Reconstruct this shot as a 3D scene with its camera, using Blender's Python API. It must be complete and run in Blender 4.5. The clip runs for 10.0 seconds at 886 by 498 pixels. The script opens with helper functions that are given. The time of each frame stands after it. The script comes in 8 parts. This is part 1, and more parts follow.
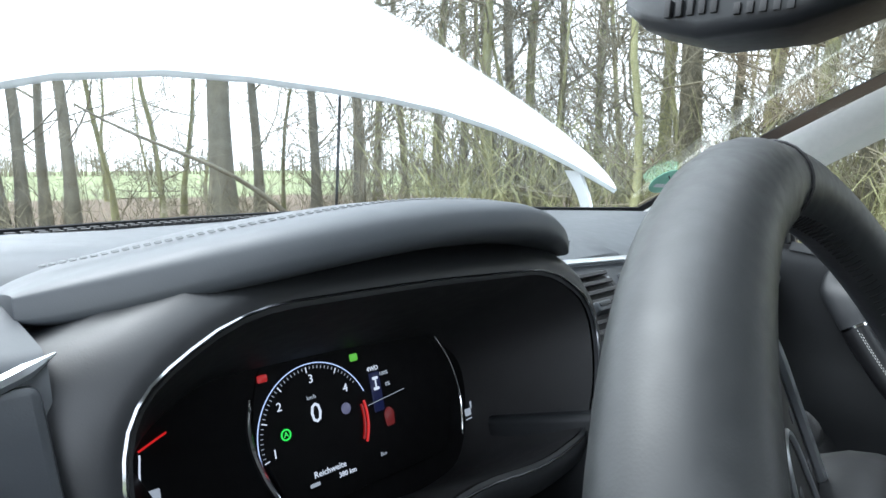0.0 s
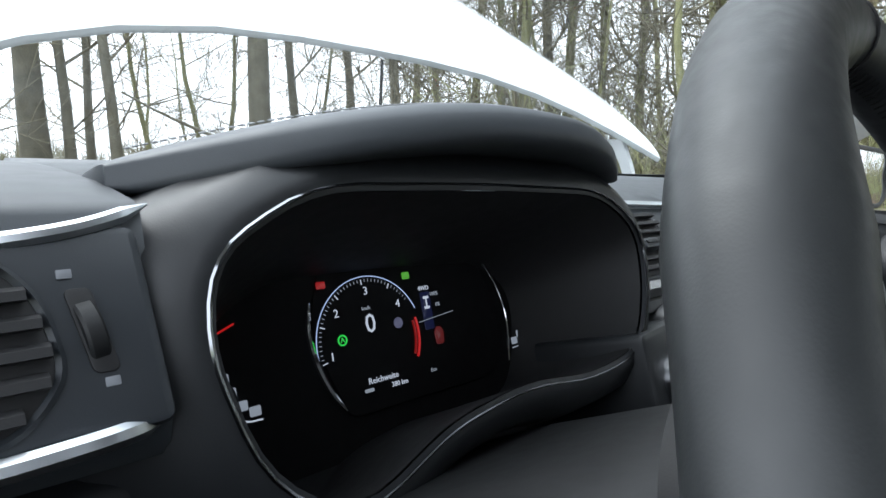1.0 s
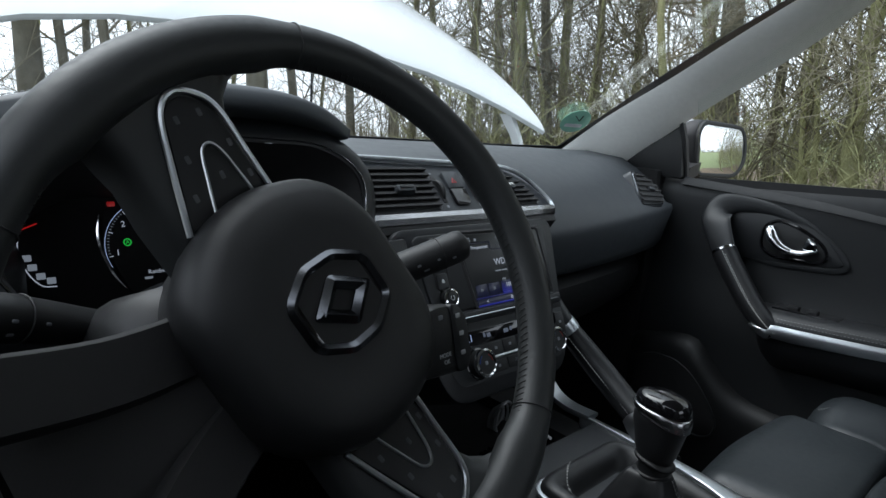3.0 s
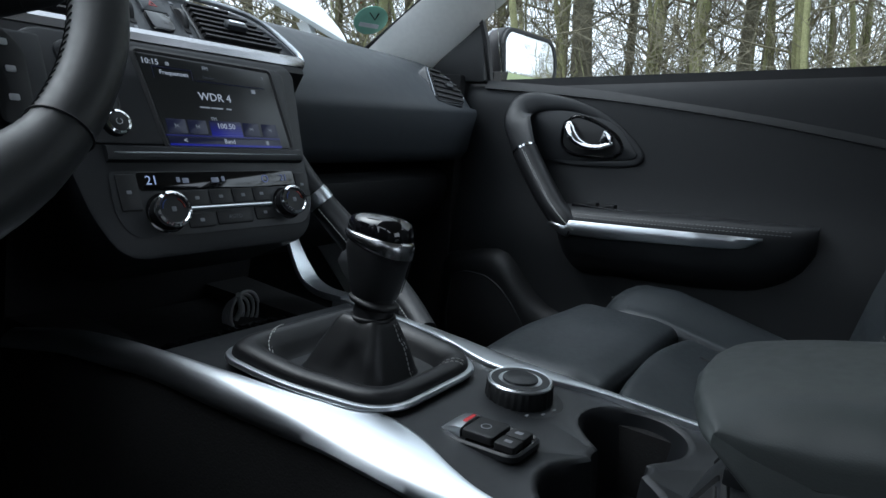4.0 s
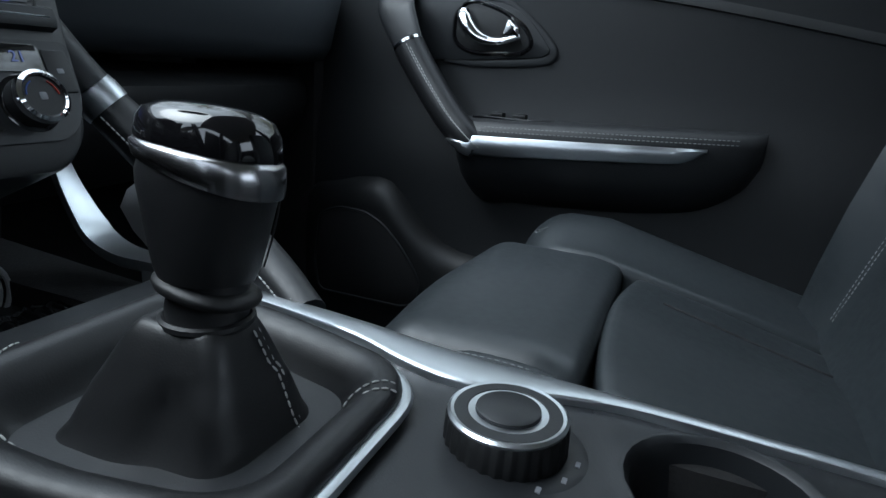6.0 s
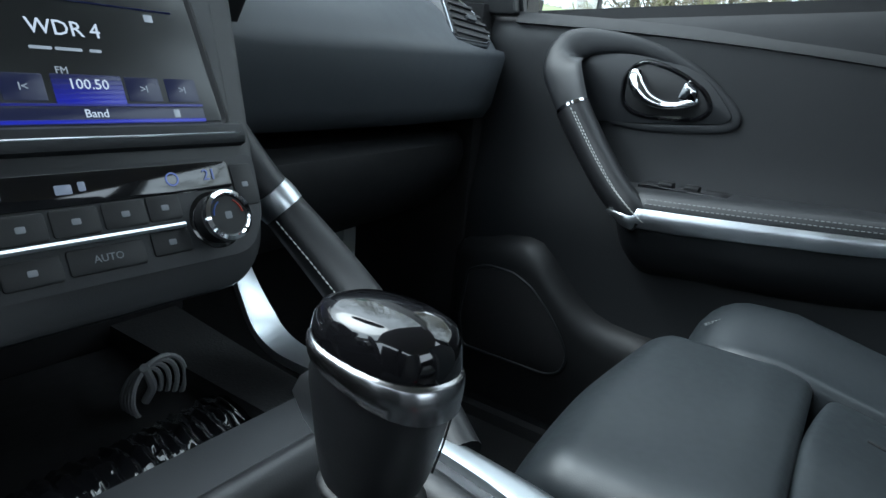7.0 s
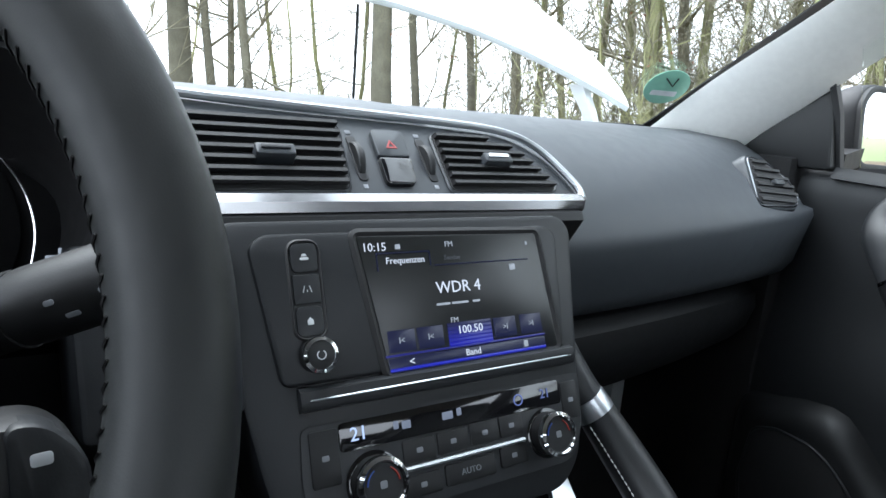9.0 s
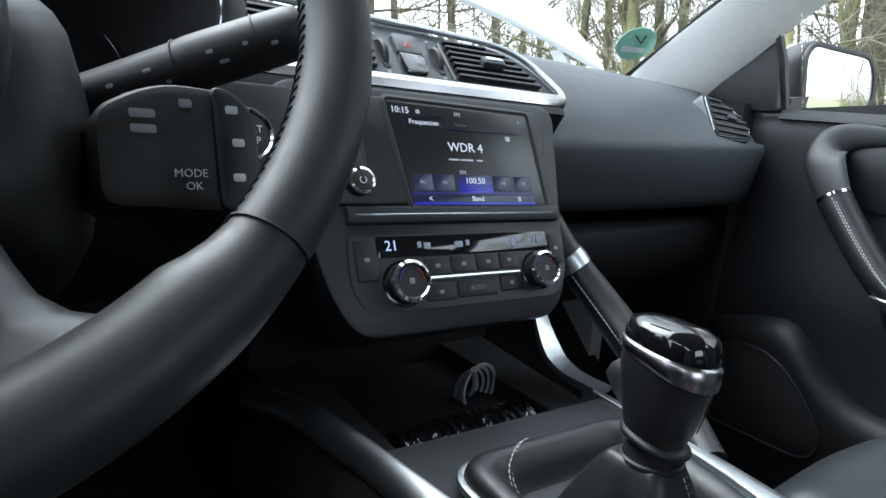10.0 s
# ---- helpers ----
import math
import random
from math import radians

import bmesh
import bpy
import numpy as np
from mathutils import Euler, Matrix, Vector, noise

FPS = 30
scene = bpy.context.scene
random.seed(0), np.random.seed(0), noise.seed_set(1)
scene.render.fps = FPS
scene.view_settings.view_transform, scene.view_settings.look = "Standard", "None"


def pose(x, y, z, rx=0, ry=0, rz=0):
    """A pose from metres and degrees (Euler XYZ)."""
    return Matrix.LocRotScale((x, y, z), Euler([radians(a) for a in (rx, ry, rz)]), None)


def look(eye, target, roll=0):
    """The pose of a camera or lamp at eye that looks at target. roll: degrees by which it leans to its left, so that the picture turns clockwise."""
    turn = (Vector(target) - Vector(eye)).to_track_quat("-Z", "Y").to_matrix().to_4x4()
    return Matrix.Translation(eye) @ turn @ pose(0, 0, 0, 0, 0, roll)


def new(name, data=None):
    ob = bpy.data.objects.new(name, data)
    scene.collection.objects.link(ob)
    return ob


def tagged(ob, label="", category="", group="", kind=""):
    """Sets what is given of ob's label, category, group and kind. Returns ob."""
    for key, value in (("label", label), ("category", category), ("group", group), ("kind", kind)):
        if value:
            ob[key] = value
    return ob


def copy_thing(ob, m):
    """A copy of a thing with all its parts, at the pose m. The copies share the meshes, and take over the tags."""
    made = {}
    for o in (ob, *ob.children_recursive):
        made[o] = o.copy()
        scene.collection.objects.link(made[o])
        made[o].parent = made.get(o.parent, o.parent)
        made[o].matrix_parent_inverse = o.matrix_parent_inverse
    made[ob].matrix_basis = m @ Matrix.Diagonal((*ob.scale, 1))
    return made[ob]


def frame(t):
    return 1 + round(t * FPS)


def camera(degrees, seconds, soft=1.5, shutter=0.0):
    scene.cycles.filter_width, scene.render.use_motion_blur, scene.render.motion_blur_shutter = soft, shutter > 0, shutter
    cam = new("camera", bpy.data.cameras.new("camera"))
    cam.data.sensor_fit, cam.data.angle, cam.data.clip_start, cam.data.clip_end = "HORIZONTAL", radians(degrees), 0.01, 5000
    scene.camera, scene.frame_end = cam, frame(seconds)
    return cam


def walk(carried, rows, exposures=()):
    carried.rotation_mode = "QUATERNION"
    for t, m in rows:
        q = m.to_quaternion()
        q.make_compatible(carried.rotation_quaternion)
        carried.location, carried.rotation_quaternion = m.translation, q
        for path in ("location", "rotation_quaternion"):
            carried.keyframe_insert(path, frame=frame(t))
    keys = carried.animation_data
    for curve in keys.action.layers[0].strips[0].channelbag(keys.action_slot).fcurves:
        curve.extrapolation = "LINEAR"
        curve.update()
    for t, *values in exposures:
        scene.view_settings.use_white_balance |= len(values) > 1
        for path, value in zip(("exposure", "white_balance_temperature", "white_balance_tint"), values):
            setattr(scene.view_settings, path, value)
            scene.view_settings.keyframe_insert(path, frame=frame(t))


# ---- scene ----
cam = camera(72.1, 10.0)

EXPOSURES = [(0.0, 2.3, 5850, 8), (1.0, 1.7, 5950, 9), (2.0, 1.2, 6000, 10), (3.3, 1.0, 5900, 8), (3.5, 1.0, 5900, 8), (4.0, 1.1, 5650, 7), (5.0, 1.2, 5400, 6), (6.5, 1.8, 5600, 4), (7.0, 2.1, 5550, 2), (7.5, 2.5, 5600, 3), (8.0, 2.7, 5750, 6), (8.5, 2.6, 5850, 7), (9.0, 2.35, 5850, 8), (9.5, 2.2, 5850, 7), (10.0, 2.25, 5800, 7)]
PATH = [
    (0, (-0.648, -0.181, 1.171), (0.807, 1.157, 0.87), 3.5),
    (0.5, (-0.66, -0.177, 1.142), (0.747, 1.209, 0.825), 3.6),
    (1, (-0.668, -0.189, 1.119), (0.703, 1.227, 0.781), 3.5),
    (1.5, (-0.677, -0.235, 1.138), (0.67, 1.194, 0.761), 5.6),
    (1.8, (-0.671, -0.288, 1.143), (0.658, 1.155, 0.75), 4.9),
    (2, (-0.658, -0.33, 1.145), (0.655, 1.125, 0.746), 4.7),
    (2.2, (-0.643, -0.365, 1.15), (0.666, 1.092, 0.746), 4.5),
    (3.3, (-0.587, -0.55, 1.085), (0.823, 0.808, 0.675), 4.1),
    (3.5, (-0.547, -0.561, 1.034), (0.919, 0.738, 0.631), 4.0),
    (4, (-0.4, -0.589, 0.925), (1.21, 0.535, 0.545), 4.3),
    (4.5, (-0.369, -0.585, 0.848), (1.402, 0.257, 0.451), 4.0),
    (5, (-0.33, -0.532, 0.819), (1.48, 0.156, 0.317), 4.1),
    (5.2, (-0.29, -0.508, 0.836), (1.517, 0.16, 0.302), 4.4),
    (6.3, (-0.169, -0.411, 0.872), (1.61, 0.285, 0.28), 4.1),
    (6.5, (-0.152, -0.418, 0.877), (1.577, 0.412, 0.308), 4.2),
    (7, (-0.164, -0.374, 0.935), (1.43, 0.699, 0.38), 4.7),
    (7.5, (-0.186, -0.344, 0.998), (1.28, 0.911, 0.474), 5.1),
    (8, (-0.223, -0.325, 1.065), (1.018, 1.174, 0.606), 4.6),
    (8.5, (-0.235, -0.321, 1.102), (0.867, 1.291, 0.671), 4.4),
    (9, (-0.237, -0.355, 1.067), (0.795, 1.306, 0.65), 4.4),
    (9.5, (-0.254, -0.417, 0.99), (0.766, 1.26, 0.607), 4.0),
    (10, (-0.325, -0.465, 0.954), (0.758, 1.175, 0.583), 4.2),
]
walk(cam, [(t, look(e, g, r)) for t, e, g, r in PATH], EXPOSURES)


# ---------------------------------------------------------------- light
UP = Vector((-0.03, 0.062, 1.0)).normalized()

world = bpy.data.worlds.new("overcast_sky")
scene.world = world
world.use_nodes = True
wn, wl = world.node_tree.nodes, world.node_tree.links
wn.clear()
sky = wn.new("ShaderNodeTexSky")
sky.sky_type = "NISHITA"
sky.sun_disc = False
sky.sun_elevation, sky.sun_rotation = radians(59), radians(335)
sky.air_density, sky.dust_density, sky.ozone_density = 1.0, 6.0, 1.0
grey = wn.new("ShaderNodeHueSaturation")
grey.inputs["Saturation"].default_value = 0.30
bg = wn.new("ShaderNodeBackground")
bg.inputs["Strength"].default_value = 0.15
wo = wn.new("ShaderNodeOutputWorld")
# the car stands on a slope: the sky's horizon follows the true vertical
tcw, lean = wn.new("ShaderNodeTexCoord"), wn.new("ShaderNodeMapping")
lean.inputs["Rotation"].default_value = (0.078, 0.030, 0.0)
wl.new(tcw.outputs["Generated"], lean.inputs["Vector"])
wl.new(lean.outputs[0], sky.inputs["Vector"])
wl.new(sky.outputs[0], grey.inputs["Color"])
# an even layer of cloud over the clear sky
cloud = wn.new("ShaderNodeMix")
cloud.data_type = "RGBA"
cloud.inputs[0].default_value = 0.75
cloud.inputs[7].default_value = (7.3, 7.45, 7.6, 1)
wl.new(grey.outputs[0], cloud.inputs[6])
wl.new(cloud.outputs[2], bg.inputs["Color"])
wl.new(bg.outputs[0], wo.inputs["Surface"])

sun_data = bpy.data.lights.new("sun", "SUN")
sun_data.energy, sun_data.angle, sun_data.color = 0.75, radians(45), (1.0, 0.96, 0.9)
sun = new("sun", sun_data)
sun.matrix_basis = look((-3.0, 6.5, 12.0), (0, 0, 0))


# ---------------------------------------------------------------- materials
def mat(name, base, rough=0.5, metal=0.0, grain=0.0, grain_size=0.0015, vary=0.12, vary_size=0.15,
        spec=0.5, coat=0.0, wear=0.0, cells=False, per_object=0.0):
    """Painted, moulded, woven or metal surface: base colour with two scales of variation and a fine relief."""
    m = bpy.data.materials.new(name)
    m.use_nodes = True
    n, l = m.node_tree.nodes, m.node_tree.links
    b = n["Principled BSDF"]
    tc = n.new("ShaderNodeTexCoord")
    big = n.new("ShaderNodeTexNoise")
    big.inputs["Scale"].default_value, big.inputs["Detail"].default_value = 1 / vary_size, 4
    l.new(tc.outputs["Object"], big.inputs["Vector"])
    small = n.new("ShaderNodeTexNoise")
    small.inputs["Scale"].default_value, small.inputs["Detail"].default_value = 14 / vary_size, 3
    l.new(tc.outputs["Object"], small.inputs["Vector"])
    mix = n.new("ShaderNodeMath")
    mix.operation = "ADD"
    l.new(big.outputs["Fac"], mix.inputs[0])
    l.new(small.outputs["Fac"], mix.inputs[1])
    ramp = n.new("ShaderNodeMapRange")
    ramp.inputs["From Min"].default_value, ramp.inputs["From Max"].default_value = 0.6, 1.4
    ramp.inputs["To Min"].default_value, ramp.inputs["To Max"].default_value = 1 - vary, 1 + vary
    l.new(mix.outputs[0], ramp.inputs["Value"])
    col = n.new("ShaderNodeVectorMath")
    col.operation = "SCALE"
    col.inputs[0].default_value = base
    l.new(ramp.outputs[0], col.inputs["Scale"])
    out = col.outputs[0]
    if per_object:
        oi = n.new("ShaderNodeObjectInfo")
        r2 = n.new("ShaderNodeMapRange")
        r2.inputs["To Min"].default_value, r2.inputs["To Max"].default_value = 1 - per_object, 1 + per_object
        l.new(oi.outputs["Random"], r2.inputs["Value"])
        c2 = n.new("ShaderNodeVectorMath")
        c2.operation = "SCALE"
        l.new(out, c2.inputs[0])
        l.new(r2.outputs[0], c2.inputs["Scale"])
        out = c2.outputs[0]
    l.new(out, b.inputs["Base Color"])
    b.inputs["Metallic"].default_value = metal
    b.inputs["Specular IOR Level"].default_value = spec
    b.inputs["Coat Weight"].default_value = coat
    rr = n.new("ShaderNodeMapRange")
    rr.inputs["From Min"].default_value, rr.inputs["From Max"].default_value = 0.3, 0.7
    rr.inputs["To Min"].default_value = max(0.02, rough * (1 - 0.06 - wear * 0.5))
    rr.inputs["To Max"].default_value = min(1.0, rough * (1 + 0.06 + wear * 0.5))
    l.new(small.outputs["Fac"], rr.inputs["Value"])
    l.new(rr.outputs[0], b.inputs["Roughness"])
    if grain:
        g = n.new("ShaderNodeTexVoronoi" if cells else "ShaderNodeTexNoise")
        g.inputs["Scale"].default_value = 1 / grain_size
        l.new(tc.outputs["Object"], g.inputs["Vector"])
        bump = n.new("ShaderNodeBump")
        bump.inputs["Strength"].default_value, bump.inputs["Distance"].default_value = grain, grain_size * 0.4
        l.new(g.outputs["Distance" if cells else "Fac"], bump.inputs["Height"])
        l.new(bump.outputs[0], b.inputs["Normal"])
    return m


def glow(name, color, strength):
    """Something that gives off light: a lit sign on a display."""
    m = bpy.data.materials.new(name)
    m.use_nodes = True
    b = m.node_tree.nodes["Principled BSDF"]
    b.inputs["Base Color"].default_value = (0.01, 0.01, 0.01, 1)
    b.inputs["Emission Color"].default_value = (*color, 1)
    b.inputs["Emission Strength"].default_value = strength
    b.inputs["Roughness"].default_value = 0.3
    return m


def glass(name, tint=(1, 1, 1), gloss=0.55, rough=0.0):
    m = bpy.data.materials.new(name)
    m.use_nodes = True
    n, l = m.node_tree.nodes, m.node_tree.links
    n.remove(n["Principled BSDF"])
    tr, gl = n.new("ShaderNodeBsdfTransparent"), n.new("ShaderNodeBsdfGlossy")
    tr.inputs["Color"].default_value = (*tint, 1)
    gl.inputs["Roughness"].default_value = rough
    fr = n.new("ShaderNodeFresnel")
    fr.inputs["IOR"].default_value = 1.25
    mul = n.new("ShaderNodeMath")
    mul.operation = "MULTIPLY"
    mul.inputs[1].default_value = gloss
    mx = n.new("ShaderNodeMixShader")
    l.new(fr.outputs[0], mul.inputs[0])
    l.new(mul.outputs[0], mx.inputs[0])
    l.new(tr.outputs[0], mx.inputs[1])
    l.new(gl.outputs[0], mx.inputs[2])
    l.new(mx.outputs[0], n["Material Output"].inputs["Surface"])
    return m


M_SOFT = mat("soft_grey_dash_skin", (0.046, 0.052, 0.059), 0.5, grain=0.07, grain_size=0.0008, cells=True, vary=0.04, vary_size=0.25)
M_FACE = mat("grey_satin_plastic", (0.026, 0.030, 0.035), 0.44, grain=0.12, grain_size=0.0009, vary=0.06)
M_DARK = mat("black_grained_plastic", (0.0065, 0.0070, 0.0078), 0.52, grain=0.08, grain_size=0.0009, cells=True, vary=0.05)
M_MATT = mat("matt_black_plastic", (0.012, 0.012, 0.013), 0.6, grain=0.15, vary=0.1)
M_STACK = mat("charcoal_console_plastic", (0.0115, 0.0130, 0.0150), 0.45, grain=0.15, grain_size=0.001, vary=0.07)
M_FLARE = mat("dark_satin_plastic", (0.013, 0.0145, 0.0165), 0.46, grain=0.12, grain_size=0.0009, vary=0.06)
M_PIANO = mat("gloss_black_plastic", (0.006, 0.006, 0.007), 0.08, vary=0.05, spec=0.5, coat=0.4)
M_LEATHER = mat("black_leather", (0.0082, 0.0088, 0.0100), 0.44, grain=0.10, grain_size=0.0010, cells=True, vary=0.05, vary_size=0.10, wear=0.1)
M_WHEEL = mat("grey_wheel_leather", (0.021, 0.0232, 0.0240), 0.47, grain=0.06, grain_size=0.0007, cells=True, vary=0.05, vary_size=0.08, wear=0.1)
M_SEAT = mat("charcoal_seat_leather", (0.0195, 0.0235, 0.0265), 0.42, grain=0.10, grain_size=0.0010, cells=True, vary=0.05, vary_size=0.12, wear=0.1)
# Seat leather lightened for the lid: extra light there is put into its colour.
M_LID = mat("lightened_armrest_leather", (0.038, 0.0445, 0.0445), 0.46, grain=0.10, grain_size=0.0010, cells=True, vary=0.05, vary_size=0.12, wear=0.1)
M_DOOR = mat("black_door_skin", (0.0100, 0.0112, 0.0128), 0.52, grain=0.08, grain_size=0.0009, cells=True, vary=0.04, vary_size=0.2)
M_SILVER = mat("satin_silver_trim", (0.62, 0.65, 0.68), 0.32, metal=1.0, vary=0.02, vary_size=0.3)
M_BAND = mat("smoked_satin_metal", (0.40, 0.40, 0.41), 0.24, metal=1.0, vary=0.03)
M_CHROME = mat("polished_chrome", (0.86, 0.87, 0.89), 0.08, metal=1.0, vary=0.03)
M_DCHROME = mat("dark_chrome", (0.30, 0.31, 0.33), 0.12, metal=1.0, vary=0.03)
M_SMOKE = mat("smoked_black_chrome", (0.11, 0.115, 0.125), 0.2, metal=1.0, vary=0.03)
M_VOID = mat("deep_black_dial_foil", (0.003, 0.003, 0.0035), 0.75, vary=0.05, spec=0.2)
M_PAINT = mat("white_car_paint", (0.80, 0.82, 0.83), 0.25, coat=0.8, vary=0.02, vary_size=0.6)
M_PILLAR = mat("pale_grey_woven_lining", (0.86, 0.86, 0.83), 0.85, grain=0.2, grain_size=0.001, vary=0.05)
# Lining greyed for the unseen ceiling, to cut the light it bounces down.
M_ROOF = mat("darkened_woven_headlining", (0.42, 0.42, 0.41), 0.9, grain=0.2, grain_size=0.001, vary=0.05)
M_FRIT = mat("black_glass_border", (0.008, 0.008, 0.009), 0.35, vary=0.05)
M_CARPET = mat("black_car_carpet", (0.0075, 0.0076, 0.0082), 0.95, grain=0.6, grain_size=0.002, vary=0.25, vary_size=0.05)
M_THREAD = mat("pale_grey_thread", (0.42, 0.43, 0.42), 0.8, vary=0.15, vary_size=0.01)
M_DTHREAD = mat("dark_grey_thread", (0.20, 0.21, 0.215), 0.8, vary=0.15, vary_size=0.01)
M_RED = mat("red_plastic", (0.55, 0.02, 0.025), 0.35, vary=0.06)
M_CABLE = mat("pale_grey_cable_rubber", (0.32, 0.33, 0.34), 0.5, vary=0.1, vary_size=0.02)
M_PRINT = mat("white_print", (0.62, 0.64, 0.66), 0.5, vary=0.1)
M_FAINT = mat("faint_grey_print", (0.06, 0.063, 0.068), 0.5, vary=0.1)
M_DIMPRINT = mat("grey_print", (0.20, 0.21, 0.23), 0.5, vary=0.1)
M_GREEN = mat("green_sticker_film", (0.24, 0.50, 0.38), 0.5, vary=0.1)
M_BARK = mat("grey_brown_bark", (0.135, 0.126, 0.092), 0.9, grain=1.0, grain_size=0.03, vary=0.4, vary_size=0.35, per_object=0.25)
M_MOSS = mat("mossy_olive_bark", (0.215, 0.215, 0.105), 0.9, grain=1.0, grain_size=0.03, vary=0.4, vary_size=0.3, per_object=0.25)
M_TWIG = mat("brown_twigs", (0.160, 0.145, 0.098), 0.9, vary=0.35, vary_size=0.5, per_object=0.3)
M_LEAF = mat("dry_russet_leaves", (0.20, 0.085, 0.045), 0.8, vary=0.4, vary_size=0.2)
M_GLASS = glass("clear_window_glass", (0.97, 0.985, 0.98), 0.24)
M_MIRROR = mat("mirror_silver", (0.92, 0.93, 0.93), 0.015, metal=1.0, vary=0.0)
M_SCREEN = mat("unlit_black_display", (0.012, 0.0135, 0.0135), 0.30, vary=0.04, spec=0.6)
G_WHITE = glow("lit_white", (0.85, 0.9, 1.0), 0.17)
G_BLUE = glow("lit_blue", (0.02, 0.03, 0.9), 0.09)
G_DBLUE = glow("lit_deep_blue", (0.006, 0.010, 0.065), 0.12)
G_GREEN = glow("lit_green", (0.05, 0.8, 0.08), 0.22)
G_RED = glow("lit_red", (0.9, 0.02, 0.02), 0.14)
G_DIM = glow("lit_dim_grey", (0.35, 0.38, 0.42), 0.20)
G_ICE = glow("lit_ice_blue", (0.55, 0.68, 1.0), 0.22)


# ---------------------------------------------------------------- makers
def V(*a):
    return Vector(a)


HOME = {}


def thing(name, label, category, base=(0, 0, 0), group="", kind=""):
    """An Empty at the thing's base, which parents its parts."""
    e = new(name)
    e.location = base
    HOME[e] = Vector(base)
    return tagged(e, label, category, group, kind)


def part(name, bm, material, parent=None, label="", sharp=38, kind=""):
    """Links a bmesh as one mesh object under a thing or a part."""
    me = bpy.data.meshes.new(name)
    bmesh.ops.recalc_face_normals(bm, faces=bm.faces[:])
    bm.to_mesh(me)
    bm.free()
    for p in me.polygons:
        p.use_smooth = True
    me.set_sharp_from_angle(angle=radians(sharp))
    me.materials.append(material)
    ob = new(name, me)
    if parent is not None:
        ob.parent = parent
        if parent in HOME:
            ob.matrix_parent_inverse = Matrix.Translation(-HOME[parent])
    return tagged(ob, label, "", "", kind)


def solo(name, bm, material, label, category, kind="", sharp=38, group=""):
    ob = part(name, bm, material, None, "", sharp)
    return tagged(ob, label, category, group, kind)


def loft(rings, cap=True, round_=True, bm=None, loop=False):
    """Skin over rings of equally many points."""
    bm = bm or bmesh.new()
    vs = [[bm.verts.new(p) for p in r] for r in rings]
    n = len(vs[0])
    pairs = list(zip(vs, vs[1:])) + ([(vs[-1], vs[0])] if loop else [])
    for a, b in pairs:
        for i in range(n if round_ else n - 1):
            j = (i + 1) % n
            bm.faces.new((a[i], a[j], b[j], b[i]))
    if cap and not loop:
        bm.faces.new(vs[0][::-1])
        bm.faces.new(vs[-1])
    return bm


def tube(pts, r, n=8, bm=None, closed=False, flat=1.0):
    """A round or flattened tube along points."""
    pts = [Vector(p) for p in pts]
    k = len(pts)
    rs = r if isinstance(r, (list, tuple)) else [r] * k
    rings, up = [], None
    for i, p in enumerate(pts):
        a = pts[(i - 1) % k] if closed or i else pts[0]
        b = pts[(i + 1) % k] if closed or i < k - 1 else pts[-1]
        d = (b - a).normalized()
        if up is None:
            up = d.orthogonal().normalized() if abs(d.z) > 0.9 else (V(0, 0, 1) - d * d.z).normalized()
        up = (up - d * up.dot(d)).normalized()
        side = d.cross(up)
        rings.append([p + (up * math.cos(t) * flat + side * math.sin(t)) * rs[i]
                      for t in [2 * math.pi * j / n for j in range(n)]])
    return loft(rings, not closed, True, bm, closed)


def spline(pts, n=8, closed=False):
    """Points along a smooth curve through pts."""
    pts = [Vector(p) for p in pts]
    k, out = len(pts), []
    for i in range(k if closed else k - 1):
        p0 = pts[(i - 1) % k] if closed or i else pts[0] * 2 - pts[1]
        p1, p2 = pts[i], pts[(i + 1) % k]
        p3 = pts[(i + 2) % k] if closed or i < k - 2 else pts[-1] * 2 - pts[-2]
        for j in range(n):
            t = j / n
            out.append(0.5 * (2 * p1 + (p2 - p0) * t + (2 * p0 - 5 * p1 + 4 * p2 - p3) * t * t
                              + (3 * p1 - p0 - 3 * p2 + p3) * t ** 3))
    if not closed:
        out.append(pts[-1])
    return out


def rrect(w, h, r, n=5, cx=0.0, cy=0.0):
    """Outline of a rounded rectangle, anticlockwise."""
    out = []
    for sx, sy, a0 in ((1, -1, -90), (1, 1, 0), (-1, 1, 90), (-1, -1, 180)):
        for i in range(n + 1):
            a = radians(a0 + 90 * i / n)
            out.append((cx + sx * (w / 2 - r) + r * math.cos(a), cy + sy * (h / 2 - r) + r * math.sin(a)))
    return out


def rounded(poly, r, n=5):
    """A polygon's outline with its corners rounded."""
    out, k = [], len(poly)
    for i in range(k):
        p = Vector(poly[i])
        a, b = Vector(poly[i - 1]) - p, Vector(poly[(i + 1) % k]) - p
        rr = min(r[i] if isinstance(r, (list, tuple)) else r, a.length * 0.48, b.length * 0.48)
        s, e = p + a.normalized() * rr, p + b.normalized() * rr
        for j in range(n + 1):
            t = j / n
            q = s * (1 - t) ** 2 + p * 2 * t * (1 - t) + e * t * t
            out.append((q.x, q.y))
    return out


def inset(poly, d):
    """The outline moved inwards by d (anticlockwise outlines)."""
    k, out = len(poly), []
    for i in range(k):
        a, p, b = Vector(poly[i - 1]), Vector(poly[i]), Vector(poly[(i + 1) % k])
        t = b - a
        if t.length < 1e-9:
            t = V(1, 0)
        t.normalize()
        out.append((p.x - t.y * d, p.y + t.x * d))
    return out


